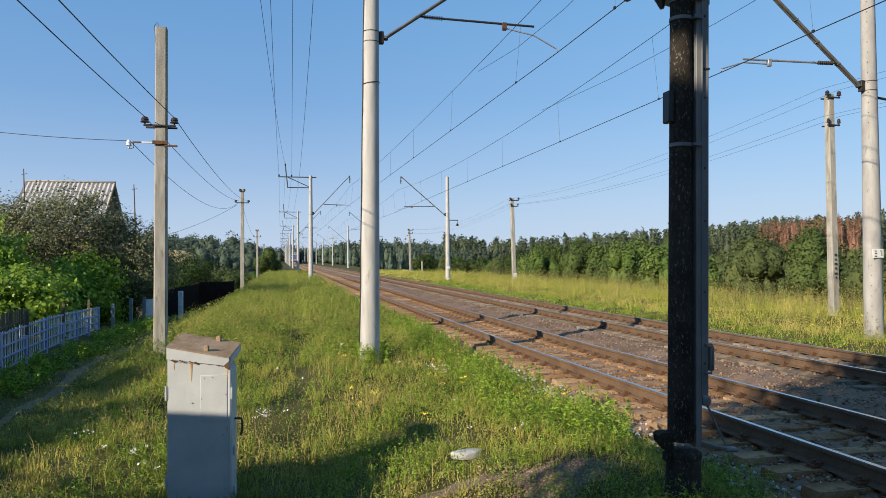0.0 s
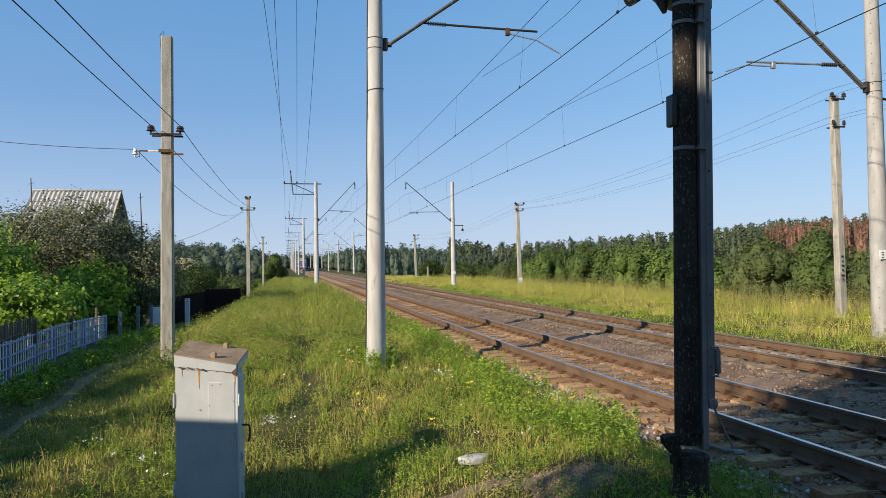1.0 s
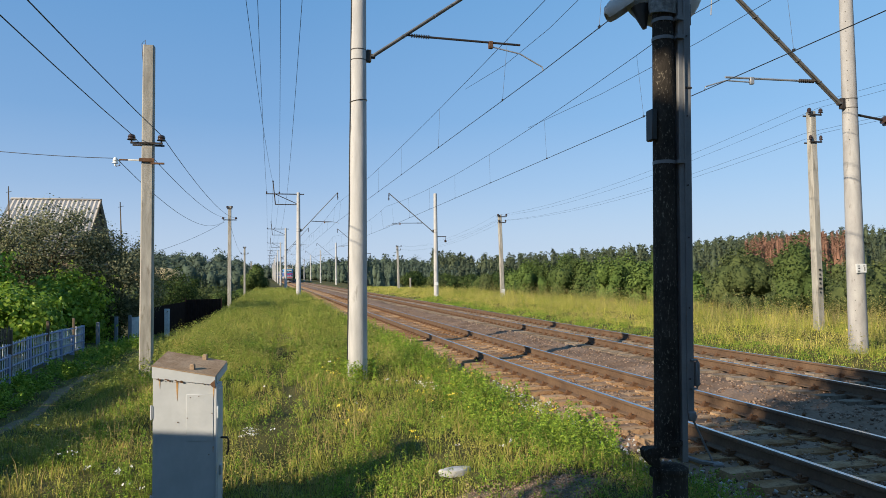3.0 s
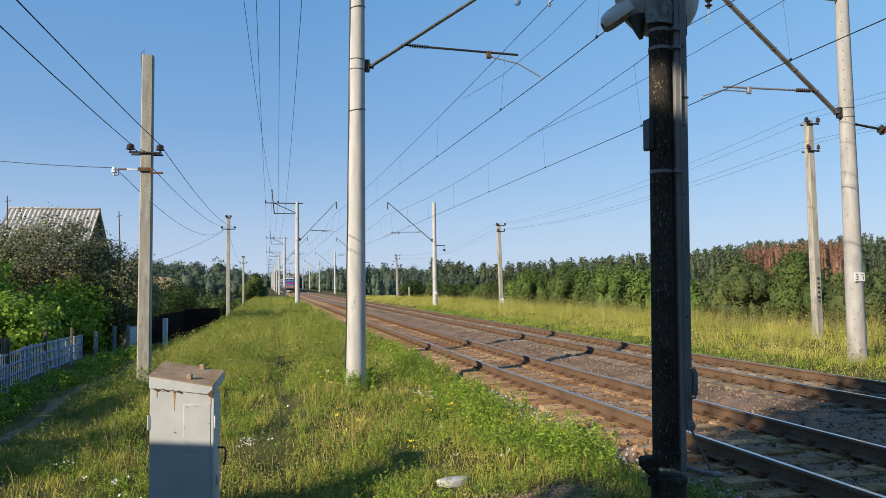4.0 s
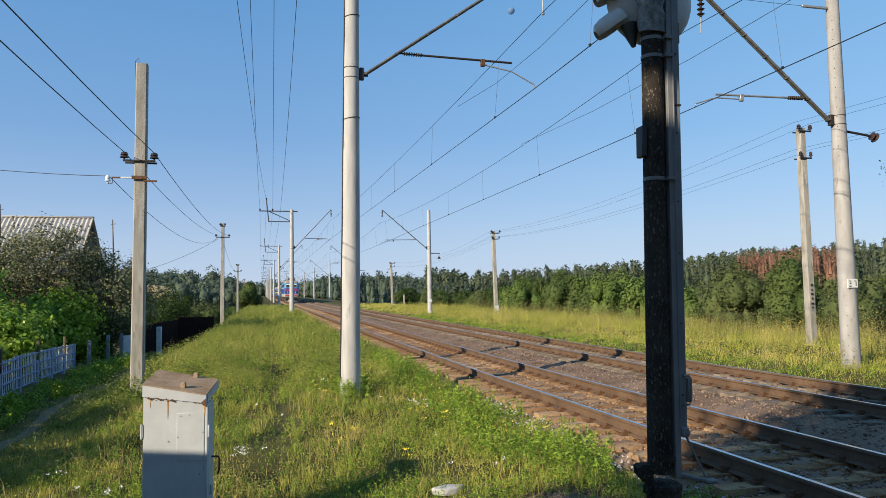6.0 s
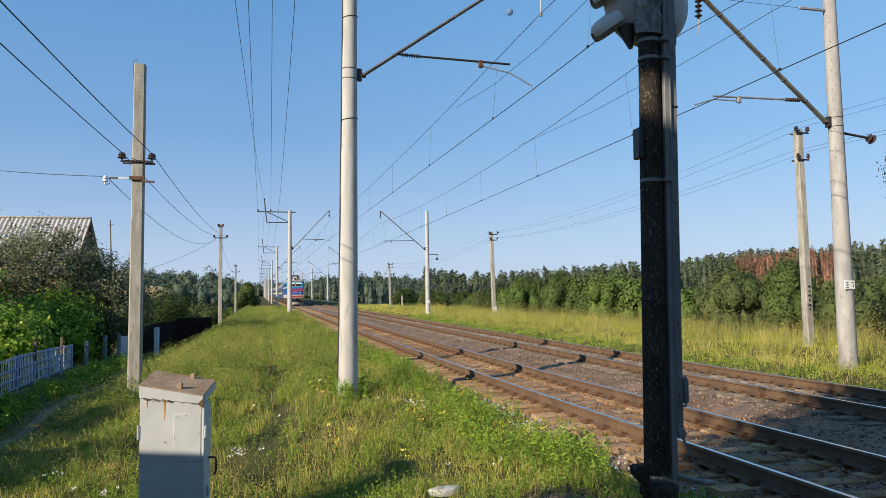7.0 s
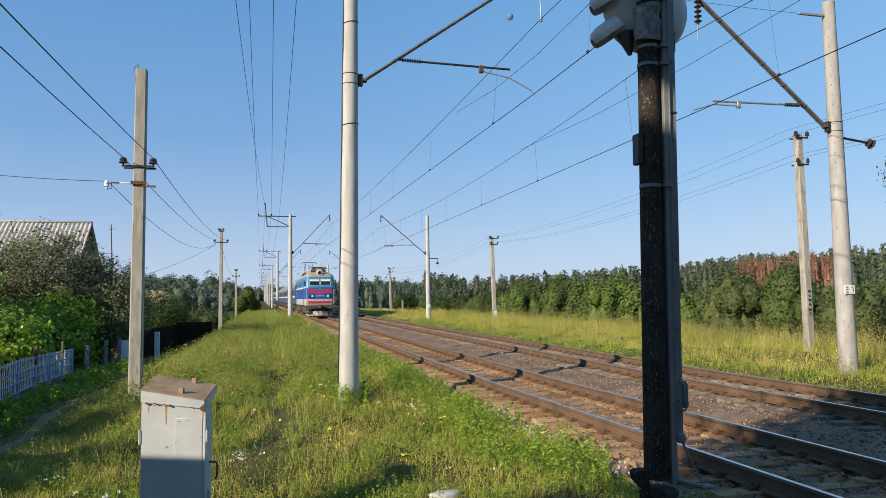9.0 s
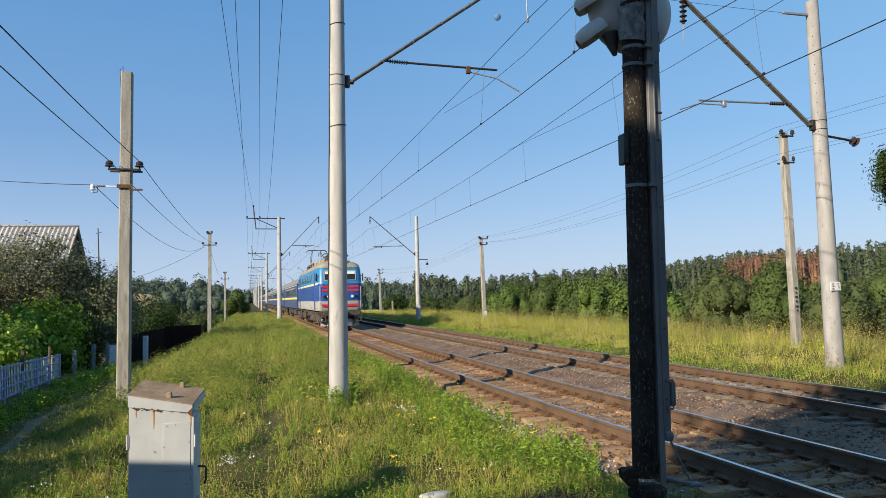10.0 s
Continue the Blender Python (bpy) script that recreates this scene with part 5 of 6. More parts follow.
def sheet_run(a, b, h):
    a, b = Vector(a), Vector(b)
    n = int((b - a).length / 0.1)
    d = (b - a).normalized()
    nrm = Vector((-d.y, d.x, 0)) * 0.02
    lo = [a.lerp(b, i / n) + nrm * (1 if (i // 1) % 2 else -1) for i in range(n + 1)]
    ring0 = lo + [p + nrm * 0.2 for p in reversed(lo)]
    part("sheet_panel", Geo().loft([ring0, [p + Vector((0, 0, h)) for p in ring0]]), BROWN_FENCE, bf, "dark brown profiled steel sheet", smooth=0)


sheet_run((-6.6, 43.5, FZ), (-6.1, 57.0, FZ), 2.15)
sheet_run((-6.1, 57.0, FZ), (-3.6, 58.5, FZ), 2.3)
for x, y in ((-6.6, 43.4), (-6.1, 57.0), (-3.6, 58.6)):
    part("fence_post", Geo().box(x - 0.04, y - 0.04, FZ, x + 0.04, y + 0.04, FZ + 2.4), BROWN_FENCE, bf)
for x, y in ((18.4, 93), (24.5, 38)):
    sp = thing("marker_post", "short pale marker post in the meadow", "post", (x, y, float(gz(x, y))))
    part("post_shaft", Geo().box(-0.1, -0.1, 0, 0.1, 0.1, 1.5, 0.02), CONCRETE_B, sp)

# ---- out of view: a plain block added so that its roof shades the cabinet ----
kb = thing("tool_shed", "unseen narrow block with flat roof, added to shade the cabinet", "shed", (-5.27, 4.41, -0.40), -16)
part("wall", Geo().box(-1.45, -3.0, -0.4, -0.1, -0.1, 3.1, 0.02), HOUSE_WALL, kb)
part("roof", Geo().box(-1.55, -3.1, 3.1, 0.0, 0.0, 3.34, 0.03), ROOF, kb)

# moon
mo = new("moon", mesh_of("moon", Geo().lathe([(21 * math.sin(math.pi * i / 12) + 0.01, -21 * math.cos(math.pi * i / 12)) for i in range(13)], n=24), MOON))
mo.location = (1413, 3820, 1667)
tagged(mo, "pale daytime moon in the blue sky", "moon", kind="structure")

# ---- plants ----


def leaves(name, centers, size, material, parent=None, label="", category="", kind="", flat=0.3, lean=None, aspect=0.6):
    """Leaves as folded pairs of triangles, one at each centre."""
    n = len(centers)
    d = rng.normal(0, 1, (n, 3))
    d[:, 2] *= 0.6
    d /= np.linalg.norm(d, axis=1, keepdims=True)
    u = rng.normal(0, 1, (n, 3))
    u[:, 2] += flat
    if lean is not None:
        d -= 0.75 * np.sum(d * lean, 1, keepdims=True) * lean
        u = lean + 0.42 * u
    w = np.cross(d, u)
    w /= np.linalg.norm(w, axis=1, keepdims=True) + 1e-9
    nn = np.cross(w, d)
    s = (size * rng.uniform(0.6, 1.3, (n, 1)))
    a, b = centers - d * s * 0.5, centers + d * s * 0.5
    c, e = centers + w * s * aspect * 0.5 + nn * s * 0.12, centers - w * s * aspect * 0.5 + nn * s * 0.12
    V = np.stack([a, c, b, e], 1).reshape(-1, 3)
    k = np.arange(n)[:, None] * 4
    F = np.concatenate([k + np.array([[0, 1, 2]]), k + np.array([[0, 2, 3]])], 1).reshape(-1, 3)
    return big(name, V, F, material, parent, label, category, kind)


def clumps(c, radii, nclump, per, spread, seed, hollow=0.55):
    """Points gathered in clumps through an uneven ellipsoid."""
    r = np.random.default_rng(seed)
    d = r.normal(0, 1, (nclump, 3))
    d /= np.linalg.norm(d, axis=1, keepdims=True)
    rad = (hollow + (1 - hollow) * r.random((nclump, 1)) ** 0.6) * r.uniform(0.8, 1.12, (nclump, 1))
    p = np.asarray(c) + d * rad * np.asarray(radii)
    pts = p[:, None, :] + r.normal(0, 1, (nclump, per, 3)) * spread * r.uniform(0.6, 1.3, (nclump, 1, 1))
    n = 0.55 * d[:, None, :] + (pts - p[:, None, :]) / spread * 0.6
    n = n.reshape(-1, 3)
    return p, pts.reshape(-1, 3), n / np.linalg.norm(n, axis=1, keepdims=True)


def lobed(c, radii, nlobe, total, seed, z_up=0.25):
    """Points on the skins of many overlapping lobes that make up one uneven crown, with their outward directions."""
    r = np.random.default_rng(seed)
    rad = np.asarray(radii, float)
    d = r.normal(0, 1, (nlobe, 3)) + np.array([0, 0, z_up])
    d /= np.linalg.norm(d, axis=1, keepdims=True)
    lc = d * r.uniform(0.45, 0.72, (nlobe, 1))
    lr = r.uniform(0.26, 0.46, nlobe)
    which = r.choice(nlobe, total, p=lr ** 2 / np.sum(lr ** 2))
    u = r.normal(0, 1, (total, 3))
    u /= np.linalg.norm(u, axis=1, keepdims=True)
    p = lc[which] + u * (lr[which] * r.uniform(0.72, 1.10, total))[:, None]
    inside = np.zeros(total, bool)
    for k in range(nlobe):
        inside |= (np.linalg.norm(p - lc[k], axis=1) < 0.62 * lr[k]) & (which != k)
    p, u, which = p[~inside], u[~inside], which[~inside]
    n = u + 0.35 * d[which] + r.normal(0, 0.25, p.shape)
    return np.asarray(c) + (lc + d * lr[:, None] * 0.5) * rad, np.asarray(c) + p * rad, n / np.linalg.norm(n, axis=1, keepdims=True)


def cores(C, R):
    """Dense inner masses of crowns: an octahedron split once, at each centre C with radii R."""
    base = np.concatenate([OCT, np.array([(i, j, k) for i in (-1, 1) for j in (-1, 1) for k in (-1, 1)]) / 1.45])
    near = lambda p: [0 if p[0] > 0 else 1, 2 if p[1] > 0 else 3, 4 if p[2] > 0 else 5]
    F = []
    for q in range(6, 14):
        a, b, c = near(base[q])
        flip = base[q][0] * base[q][1] * base[q][2] < 0
        F += [t[::-1] if flip else t for t in ((a, b, q), (b, c, q), (c, a, q))]
    V = C[:, None, :] + base[None] * R[:, None, :] * rng.uniform(0.85, 1.12, (len(C), 14, 1))
    return V.reshape(-1, 3), (np.arange(len(C))[:, None, None] * 14 + np.array(F)[None]).reshape(-1, 3)


def tree(label, at, trunk_h, c, radii, nclump, per, spread, size, leaf, seed, limbs=9, r0=0.14, category="tree", aspect=0.6, gap=None, lobes=0):
    """A trunk, limbs and a crown of leaves, loose in clumps or, where lobes is set, rounded in lobes."""
    t = thing("tree", label, category, at)
    p, pts, out = lobed(c, radii, lobes, nclump * per, seed) if lobes else clumps(c, radii, nclump, per, spread, seed)
    if gap is not None:
        k = ~gap(pts)
        pts, out = pts[k], out[k]
    rs = random.Random(seed)
    g = Geo()
    top = Vector((c[0], c[1], c[2] + radii[2] * 0.3))
    base = Vector((0, 0, -0.3))
    for i in range(6):
        a, b = base.lerp(top, i / 6), base.lerp(top, (i + 1) / 6)
        j = Vector((0.07 * math.sin(i * 2.1 + seed), 0.07 * math.cos(i * 1.7 + seed), 0))
        j2 = Vector((0.07 * math.sin((i + 1) * 2.1 + seed), 0.07 * math.cos((i + 1) * 1.7 + seed), 0))
        g.tube(a + j, b + j2, r0 * (1 - i / 7), r0 * (1 - (i + 1) / 7), 8)
    part("trunk", g, BARK, t, "rough brown trunk")
    for k in range(limbs):
        e = Vector(p[rs.randrange(len(p))])
        s = base.lerp(top, rs.uniform(0.3, 0.8))
        mid = s.lerp(e, 0.5) + Vector((0, 0, 0.15 * (e - s).length))
        part("limb", Geo().tube(s, mid, r0 * 0.4, r0 * 0.25, 6).tube(mid, e, r0 * 0.25, r0 * 0.08, 6), BARK, t)
    leaves("crown", pts, size, leaf, t, "crown of many small leaves", lean=out, aspect=aspect)
    if lobes:
        V, F = cores(np.asarray(c) + (p - np.asarray(c)) * 0.62, np.tile(np.asarray(radii) * 0.34, (len(p), 1)))
        big("crown_core", V, F, leaf, t, "", "", "")
    return t


# garden trees and vines on the left
tree("grey-green garden tree with drooping branches by the fence", (-10.2, 37.0, -1.3), 3, (0.0, 0, 4.2), (3.5, 2.4, 2.5), 380, 78, 0.27, 0.135, LEAF_GREY, 11, 14, 0.16)
tree("grey-green garden tree with loose branches", (-7.2, 37.5, -1.3), 3, (0, 0, 3.0), (2.2, 1.9, 2.4), 210, 76, 0.27, 0.135, LEAF_GREY, 12, 12, 0.13)
tree("dense grey-green garden tree behind the vines", (-14.0, 37.5, -1.3), 3, (0, 0, 3.6), (3.0, 2.2, 2.8), 240, 62, 0.30, 0.16, LEAF_GREY, 13, 10, 0.15)
tree("bright green grape vine thicket over the fence", (-9.9, 29.6, -1.1), 1.5, (0, 0, 1.3), (2.5, 2.0, 1.55), 300, 62, 0.24, 0.17, LEAF_VINE, 14, 10, 0.06, "bush", 0.9)
tree("bright green leafy bush by the fence", (-8.9, 34.4, -1.2), 1.5, (0.1, 0, 1.6), (1.9, 1.8, 1.9), 200, 60, 0.24, 0.17, LEAF_VINE, 15, 8, 0.06, "bush", 0.9)
tree("tall bright green leafy bush in the garden", (-12.3, 32.0, -1.1), 2, (0, 0, 2.8), (2.2, 2.0, 2.2), 260, 60, 0.26, 0.18, LEAF_VINE, 16, 8, 0.07, "bush", 0.9)
tree("dark shaded shrub beside the garden gate", (-8.3, 37.0, -1.3), 1.5, (0, 0, 1.5), (1.8, 1.4, 1.6), 130, 50, 0.28, 0.17, LEAF_DARK, 17, 8, 0.07, "bush")
tree("dark dense shrub beyond the fence", (-7.6, 62.5, -1.9), 2, (0, 0, 2.6), (2.4, 2.0, 2.2), 200, 60, 0.3, 0.17, LEAF_DARK, 18, 8, 0.12, "bush")
tree("round green bush on the verge far down the line", (-1.9, 108.0, 0.0), 2, (0, 0, 2.3), (2.2, 2.2, 2.5), 200, 45, 0.35, 0.27, LEAF_GREEN, 19, 6, 0.15, "bush", lobes=14)

for x, y, h, w, lf, sd in ((-6.8, 92, 2.2, 2.6, LEAF_OLIVE, 21), (-11.5, 100, 2.4, 3.0, LEAF_GREEN, 22), (-4.6, 78, 1.6, 1.9, LEAF_GREEN, 23), (-15.0, 96, 2.8, 3.2, LEAF_OLIVE, 24), (-4.4, 118, 1.9, 2.4, LEAF_MID, 25)):
    tree("rounded shrub in the dip beside the line", (x, y, float(gz(x, y))), 1.5, (0, 0, h), (w, w, h * 1.05), 120, 40, 0.3, 0.24, lf, sd, 4, 0.1, "bush", lobes=12)

g = Geo().loft([[(a * w * math.cos(t), 3.5 * w * math.sin(t), z) for t in [2 * math.pi * i / 20 for i in range(20)]] for a, w, z in ((6.5, 1.0, -2.0), (6.5, 0.92, 0.9), (6.2, 0.7, 1.9), (6.0, 0.4, 2.4), (6.0, 0.1, 2.5))])
bank = part("sandy_bank", g, SANDY, at=pose(-22.6, 158, 2.6))
tagged(bank, "bare sandy bank with dry grass in the valley", "bank", kind="structure")

# unseen tree added behind the viewer to shade the signal, with a sun-fleck gap
tree("tall unseen tree added behind the crossing to shade the signal", (-8.85, -3.75, -0.6), 6, (0, 0, 9.7), (3.5, 3.5, 4.4), 300, 60, 0.5, 0.42, LEAF_DARK, 31, 12, 0.22,
     gap=lambda p: (np.abs(p[:, 0] * 0.489 - p[:, 1] * 0.872 + 2.06) < 0.36) & (np.abs(p[:, 2] - 10.85 + 0.445 * (p[:, 0] * 0.872 + p[:, 1] * 0.489)) < 0.26))
# unseen trees added behind the viewer to cut the skylight in shaded places
back = tree("broad unseen tree added behind the crossing to block skylight", (15.0, -19.0, -0.6), 5, (0, 0, 6.2), (4.6, 4.2, 5.2), 75, 34, 0.5, 0.85, LEAF_DARK, 35, 8, 0.25, lobes=16)
for k, (x, y) in enumerate(((1.2, -8.0), (-3.0, -14.0), (14.8, -2.5), (16.0, -10.0), (24.0, -7.0), (0.5, -20.0))):
    copy_thing(back, pose(x, y, -0.6, 0, 0, 67 * k))
# row of unseen bushes added so that their shadow covers the lane
shade_hedge = tree("dense unseen bush added behind the lattice fence to shade the lane", (-9.7, 4.0, -0.95), 2, (0, 0, 1.95), (1.7, 2.3, 1.95), 110, 40, 0.30, 0.36, LEAF_DARK, 33, 6, 0.08, "bush")
for k, (x, y) in enumerate(((-9.4, 0.6), (-9.9, 7.6), (-9.8, 11.0), (-10.1, 14.5), (-10.6, 18.0), (-11.0, 21.0), (-11.3, 24.0))):
    copy_thing(shade_hedge, pose(x, y, -0.95 if y < 6 else -0.58, 0, 0, 50 * k))

# trees in the hollow beyond the meadow
rs = random.Random(40)
spots = []
for i in range(34):
    f = i / 33
    az, r = radians(11.5 + 21.5 * f + rs.uniform(-0.5, 0.5)), 122 - 48 * f + rs.uniform(-9, 9)
    spots.append((r * math.sin(az), r * math.cos(az), float(sm(0.32, 0.48, f)), f))
for i, (x, y, h, f) in enumerate(spots):
    zb = float(gz(x, y))
    top = 1.4 + math.hypot(x, y) * (0.010 + 0.020 * h + 0.010 * rs.random())
    hh = (top - zb) / 2
    tree(("leafy green tree in the hollow beyond the meadow", "dense willow thicket in the hollow beyond the meadow")[i % 2], (x, y, zb), hh,
         (0, 0, hh * 1.05), (rs.uniform(2.0, 3.3), rs.uniform(2.2, 3.2), hh * rs.uniform(0.85, 1.0)), 125, 42, 0.40, 0.32, ((LEAF_OLIVE, LEAF_DARK, LEAF_GREEN) if f < 0.36 else (LEAF_MID, LEAF_GREEN, LEAF_MID))[i % 3], 50 + i, 4, 0.16, lobes=16)
for i, (x, y, top, w, lf) in enumerate(((40, 66, 7.2, 2.2, LEAF_GREEN), (43, 58, 4.6, 3.4, LEAF_OLIVE), (47, 55, 5.6, 3.0, LEAF_GREEN), (48, 49, 3.6, 3.4, LEAF_OLIVE), (53, 49, 4.4, 3.2, LEAF_GREEN), (54, 43, 3.4, 3.6, LEAF_OLIVE), (60, 43, 4.0, 3.6, LEAF_DARK), (60, 51, 5.0, 3.8, LEAF_GREEN), (66, 47, 4.6, 4.0, LEAF_OLIVE))):
    zb = float(gz(x, y))
    hh = (top - zb) / 2
    tree("broad dark green tree behind the meadow", (x, y, zb), hh, (0, 0, hh * 1.05), (w, w, hh * 0.98), 140, 46, 0.42, 0.28, lf, 90 + i, 5, 0.18, lobes=18)
tree("lone pine branch crown at the edge of the meadow", (34.6, 30.0, 0.0), 6, (0.4, 0, 8.2), (1.9, 1.9, 2.0), 110, 110, 0.28, 0.3, LEAF_DARK, 110, 10, 0.16, "pine", 0.25)


def pine_crown(total, seed):
    """A ragged conifer crown of unit height: whorls of short boughs round a leader."""
    r = np.random.default_rng(seed)
    lev = r.integers(0, 9, total)
    az = (r.integers(0, 6, total) + 0.37 * lev) * np.pi / 3 + r.normal(0, 0.16, total)
    f = r.random(total) ** 0.7
    top = 0.18 + 0.80 * lev / 8
    reach = 0.035 + 0.20 * (1 - lev / 8.4) ** 0.75 * r.uniform(0.75, 1.15, 9)[lev]
    p = np.stack([np.cos(az) * reach * f, np.sin(az) * reach * f, top - 0.05 * f + r.normal(0, 0.022, total)], -1)
    n = np.stack([np.cos(az), np.sin(az), 0.75 + 0 * az], -1) + r.normal(0, 0.3, (total, 3))
    return p, n / np.linalg.norm(n, axis=1, keepdims=True)


def leafy_crown(total, seed):
    """A rounded broad-leaved crown of unit height."""
    p, q, n = lobed((0, 0, 0.52), (0.34, 0.34, 0.52), 11, total * 2, seed)
    return q[:total], n[:total]


def woodland(name, xs, ys, h, material, label, conifer, per=125, slim=1.0, facet=0.075):
    """Far trees, each a crown of small facets turned outwards, after a few patterns, turned and sized at random."""
    crowns = [(pine_crown if conifer else leafy_crown)(per, 700 + i) for i in range(7)]
    m = min(len(c[0]) for c in crowns)
    P, N = np.stack([c[0][:m] for c in crowns]), np.stack([c[1][:m] for c in crowns])
    k, a = rng.integers(0, 7, len(xs)), rng.uniform(0, 2 * np.pi, len(xs))
    ca, sa = np.cos(a)[:, None], np.sin(a)[:, None]
    w = (h * slim * rng.uniform(0.8, 1.25, len(xs)))[:, None]
    turn = lambda q, sx, sz: np.stack([(q[..., 0] * ca - q[..., 1] * sa) * sx, (q[..., 0] * sa + q[..., 1] * ca) * sx, q[..., 2] * sz], -1)
    C = turn(P[k], w, h[:, None]) + np.stack([xs, ys, gz(xs, ys) - 0.3], -1)[:, None, :]
    Nn = turn(N[k], 1.0, 1.0).reshape(-1, 1, 3)
    T = rng.normal(0, 1, (len(xs) * m, 3, 3)) * np.repeat(h * facet, m)[:, None, None]
    T -= 0.85 * np.sum(T * Nn, 2, keepdims=True) * Nn
    V = (C.reshape(-1, 1, 3) + T).reshape(-1, 3)
    F = np.arange(len(V)).reshape(-1, 3)
    at = np.stack([xs, ys, gz(xs, ys) - 0.3], -1)
    wide = (w * (0.085 if conifer else 0.17)) * np.ones((1, 3))
    tiers = ((0.26, 1.0, 0.28), (0.52, 0.75, 0.24), (0.74, 0.42, 0.18)) if conifer else ((0.28, 0.95, 0.26), (0.55, 1.0, 0.30))
    for up, width, tall in tiers:
        R = wide * width
        R[:, 2] = h * tall
        cv, cf = cores(at + np.stack([0 * h, 0 * h, h * up], -1), R)
        V, F = np.concatenate([V, cv]), np.concatenate([F, cf + len(V)])
    return big(name, V, F, material, None, label, "woodland")


def scatter(n, az0, az1, r0, r1):
    az, r = np.radians(rng.uniform(az0, az1, n)), np.sqrt(rng.uniform(r0 ** 2, r1 ** 2, n))
    x, y = r * np.sin(az), r * np.cos(az)
    ok = ~((np.abs(x - 8) < 15) & (y < 455))
    return x[ok], y[ok]


x, y = scatter(1150, 13, 54, 205, 370)
k = (np.abs(np.degrees(np.arctan2(x, y)) - 40.2) > 3.4) | (np.hypot(x, y) > 252)
x, y = x[k], y[k]
woodland("pine_woodland", x, y, rng.uniform(9.5, 15, len(x)), WOOD_PINE, "dark pine woodland on the hillside beyond the meadow", True, 200, 1.15, 0.029)
x, y = scatter(520, 18, 54, 125, 250)
woodland("leafy_woodland", x, y, rng.uniform(5, 9.0, len(x)), LEAF_OLIVE, "mixed leafy thicket at the foot of the hill", False, 240, 1.0, 0.036)
x, y = scatter(900, -26, 14, 300, 560)
woodland("far_woodland", x, y, rng.uniform(7.5, 12.5, len(x)), WOOD_FAR_HAZED, "dark far woodland along the horizon", False, 190, 1.1, 0.046)
x, y = scatter(320, -26, 0, 200, 330)
x3, y3 = rng.uniform(-28, 45, 150), rng.uniform(465, 600, 150)
x, y = np.concatenate([x, x3]), np.concatenate([y, y3])
woodland("far_thicket", x, y, rng.uniform(6, 10.5, len(x)), WOOD_FAR_HAZED, "dark thicket in the far valley", False, 230, 1.1, 0.042)
x, y = scatter(620, 3, 18, 190, 340)
woodland("far_pines", x, y, rng.uniform(6, 10, len(x)), WOOD_FAR_HAZED, "dark far pines beyond the line", True, 170, 1.4, 0.032)
x, y = scatter(170, -17, -2.5, 85, 150)
woodland("valley_thicket", x, y, rng.uniform(2.6, 5.0, len(x)), LEAF_OLIVE, "olive green bushes in the valley behind the yard", False, 330, 1.35, 0.032)
x, y = scatter(120, 37.0, 43.4, 212, 262)
h = rng.uniform(11.5, 14.5, len(x))
woodland("dead_pines", x, y, h, WOOD_DEAD, "reddish dying pines on the hilltop", True, 240, 0.60, 0.020)
tri = np.array([(math.cos(t), math.sin(t)) for t in (0.3, 2.4, 4.5)]) * 0.13
zb = gz(x, y)
foot = np.stack([x[:, None] + tri[:, 0], y[:, None] + tri[:, 1], zb[:, None] + 0 * tri[:, 0]], -1)
tip = np.stack([x[:, None] + tri[:, 0] * 0.4, y[:, None] + tri[:, 1] * 0.4, (zb + h * 0.97)[:, None] + 0 * tri[:, 0]], -1)
q = np.arange(len(x))[:, None] * 6
big("dead_trunks", np.concatenate([foot, tip], 1).reshape(-1, 3), np.concatenate([q + np.array([f]) for f in ((0, 1, 4), (0, 4, 3), (1, 2, 5), (1, 5, 4), (2, 0, 3), (2, 3, 5))], 1).reshape(-1, 3),
    WOOD_DEAD, None, "bare trunks of the dying pines", "woodland")


def blades(name, x, y, h, w, material, label, category="grass", bend=0.5, kind="stuff", plain=False):
    """Grass blades: narrow bent strips of three triangles."""
    n = len(x)
    z = gz(x, y)
    a = rng.uniform(0, 2 * np.pi, n)
    dx, dy = np.cos(a), np.sin(a)
    b = rng.uniform(0, 2 * np.pi, n)
    k = h * bend * rng.uniform(0.3, 1.5, n)
    bxx, byy = np.cos(b) * k, np.sin(b) * k
    P = np.stack([x, y, z - 0.02], -1)
    W = np.stack([dx * w, dy * w, 0 * w], -1) * 0.5
    mid = P + np.stack([bxx * 0.35, byy * 0.35, h * 0.6], -1)
    tip = P + np.stack([bxx, byy, h], -1)
    if plain:
        return big(name, np.stack([P - W, P + W, tip], 1).reshape(-1, 3), np.arange(3 * n).reshape(-1, 3), material, None, label, category, kind)
    V = np.stack([P - W, P + W, mid + W * 0.7, mid - W * 0.7, tip], 1).reshape(-1, 3)
    q = np.arange(n)[:, None] * 5
    F = np.concatenate([q + np.array([[0, 1, 2]]), q + np.array([[0, 2, 3]]), q + np.array([[3, 2, 4]])], 1).reshape(-1, 3)
    return big(name, V, F, material, None, label, category, kind)


def patch(x, y, s):
    """Slow variation over the ground, 0 to 1."""
    return 0.5 + 0.25 * np.sin(x * 1.7 / s + 1.3 * np.sin(y * 0.9 / s)) + 0.25 * np.sin(y * 1.5 / s + 1.7 * np.sin(x * 1.1 / s + 2))


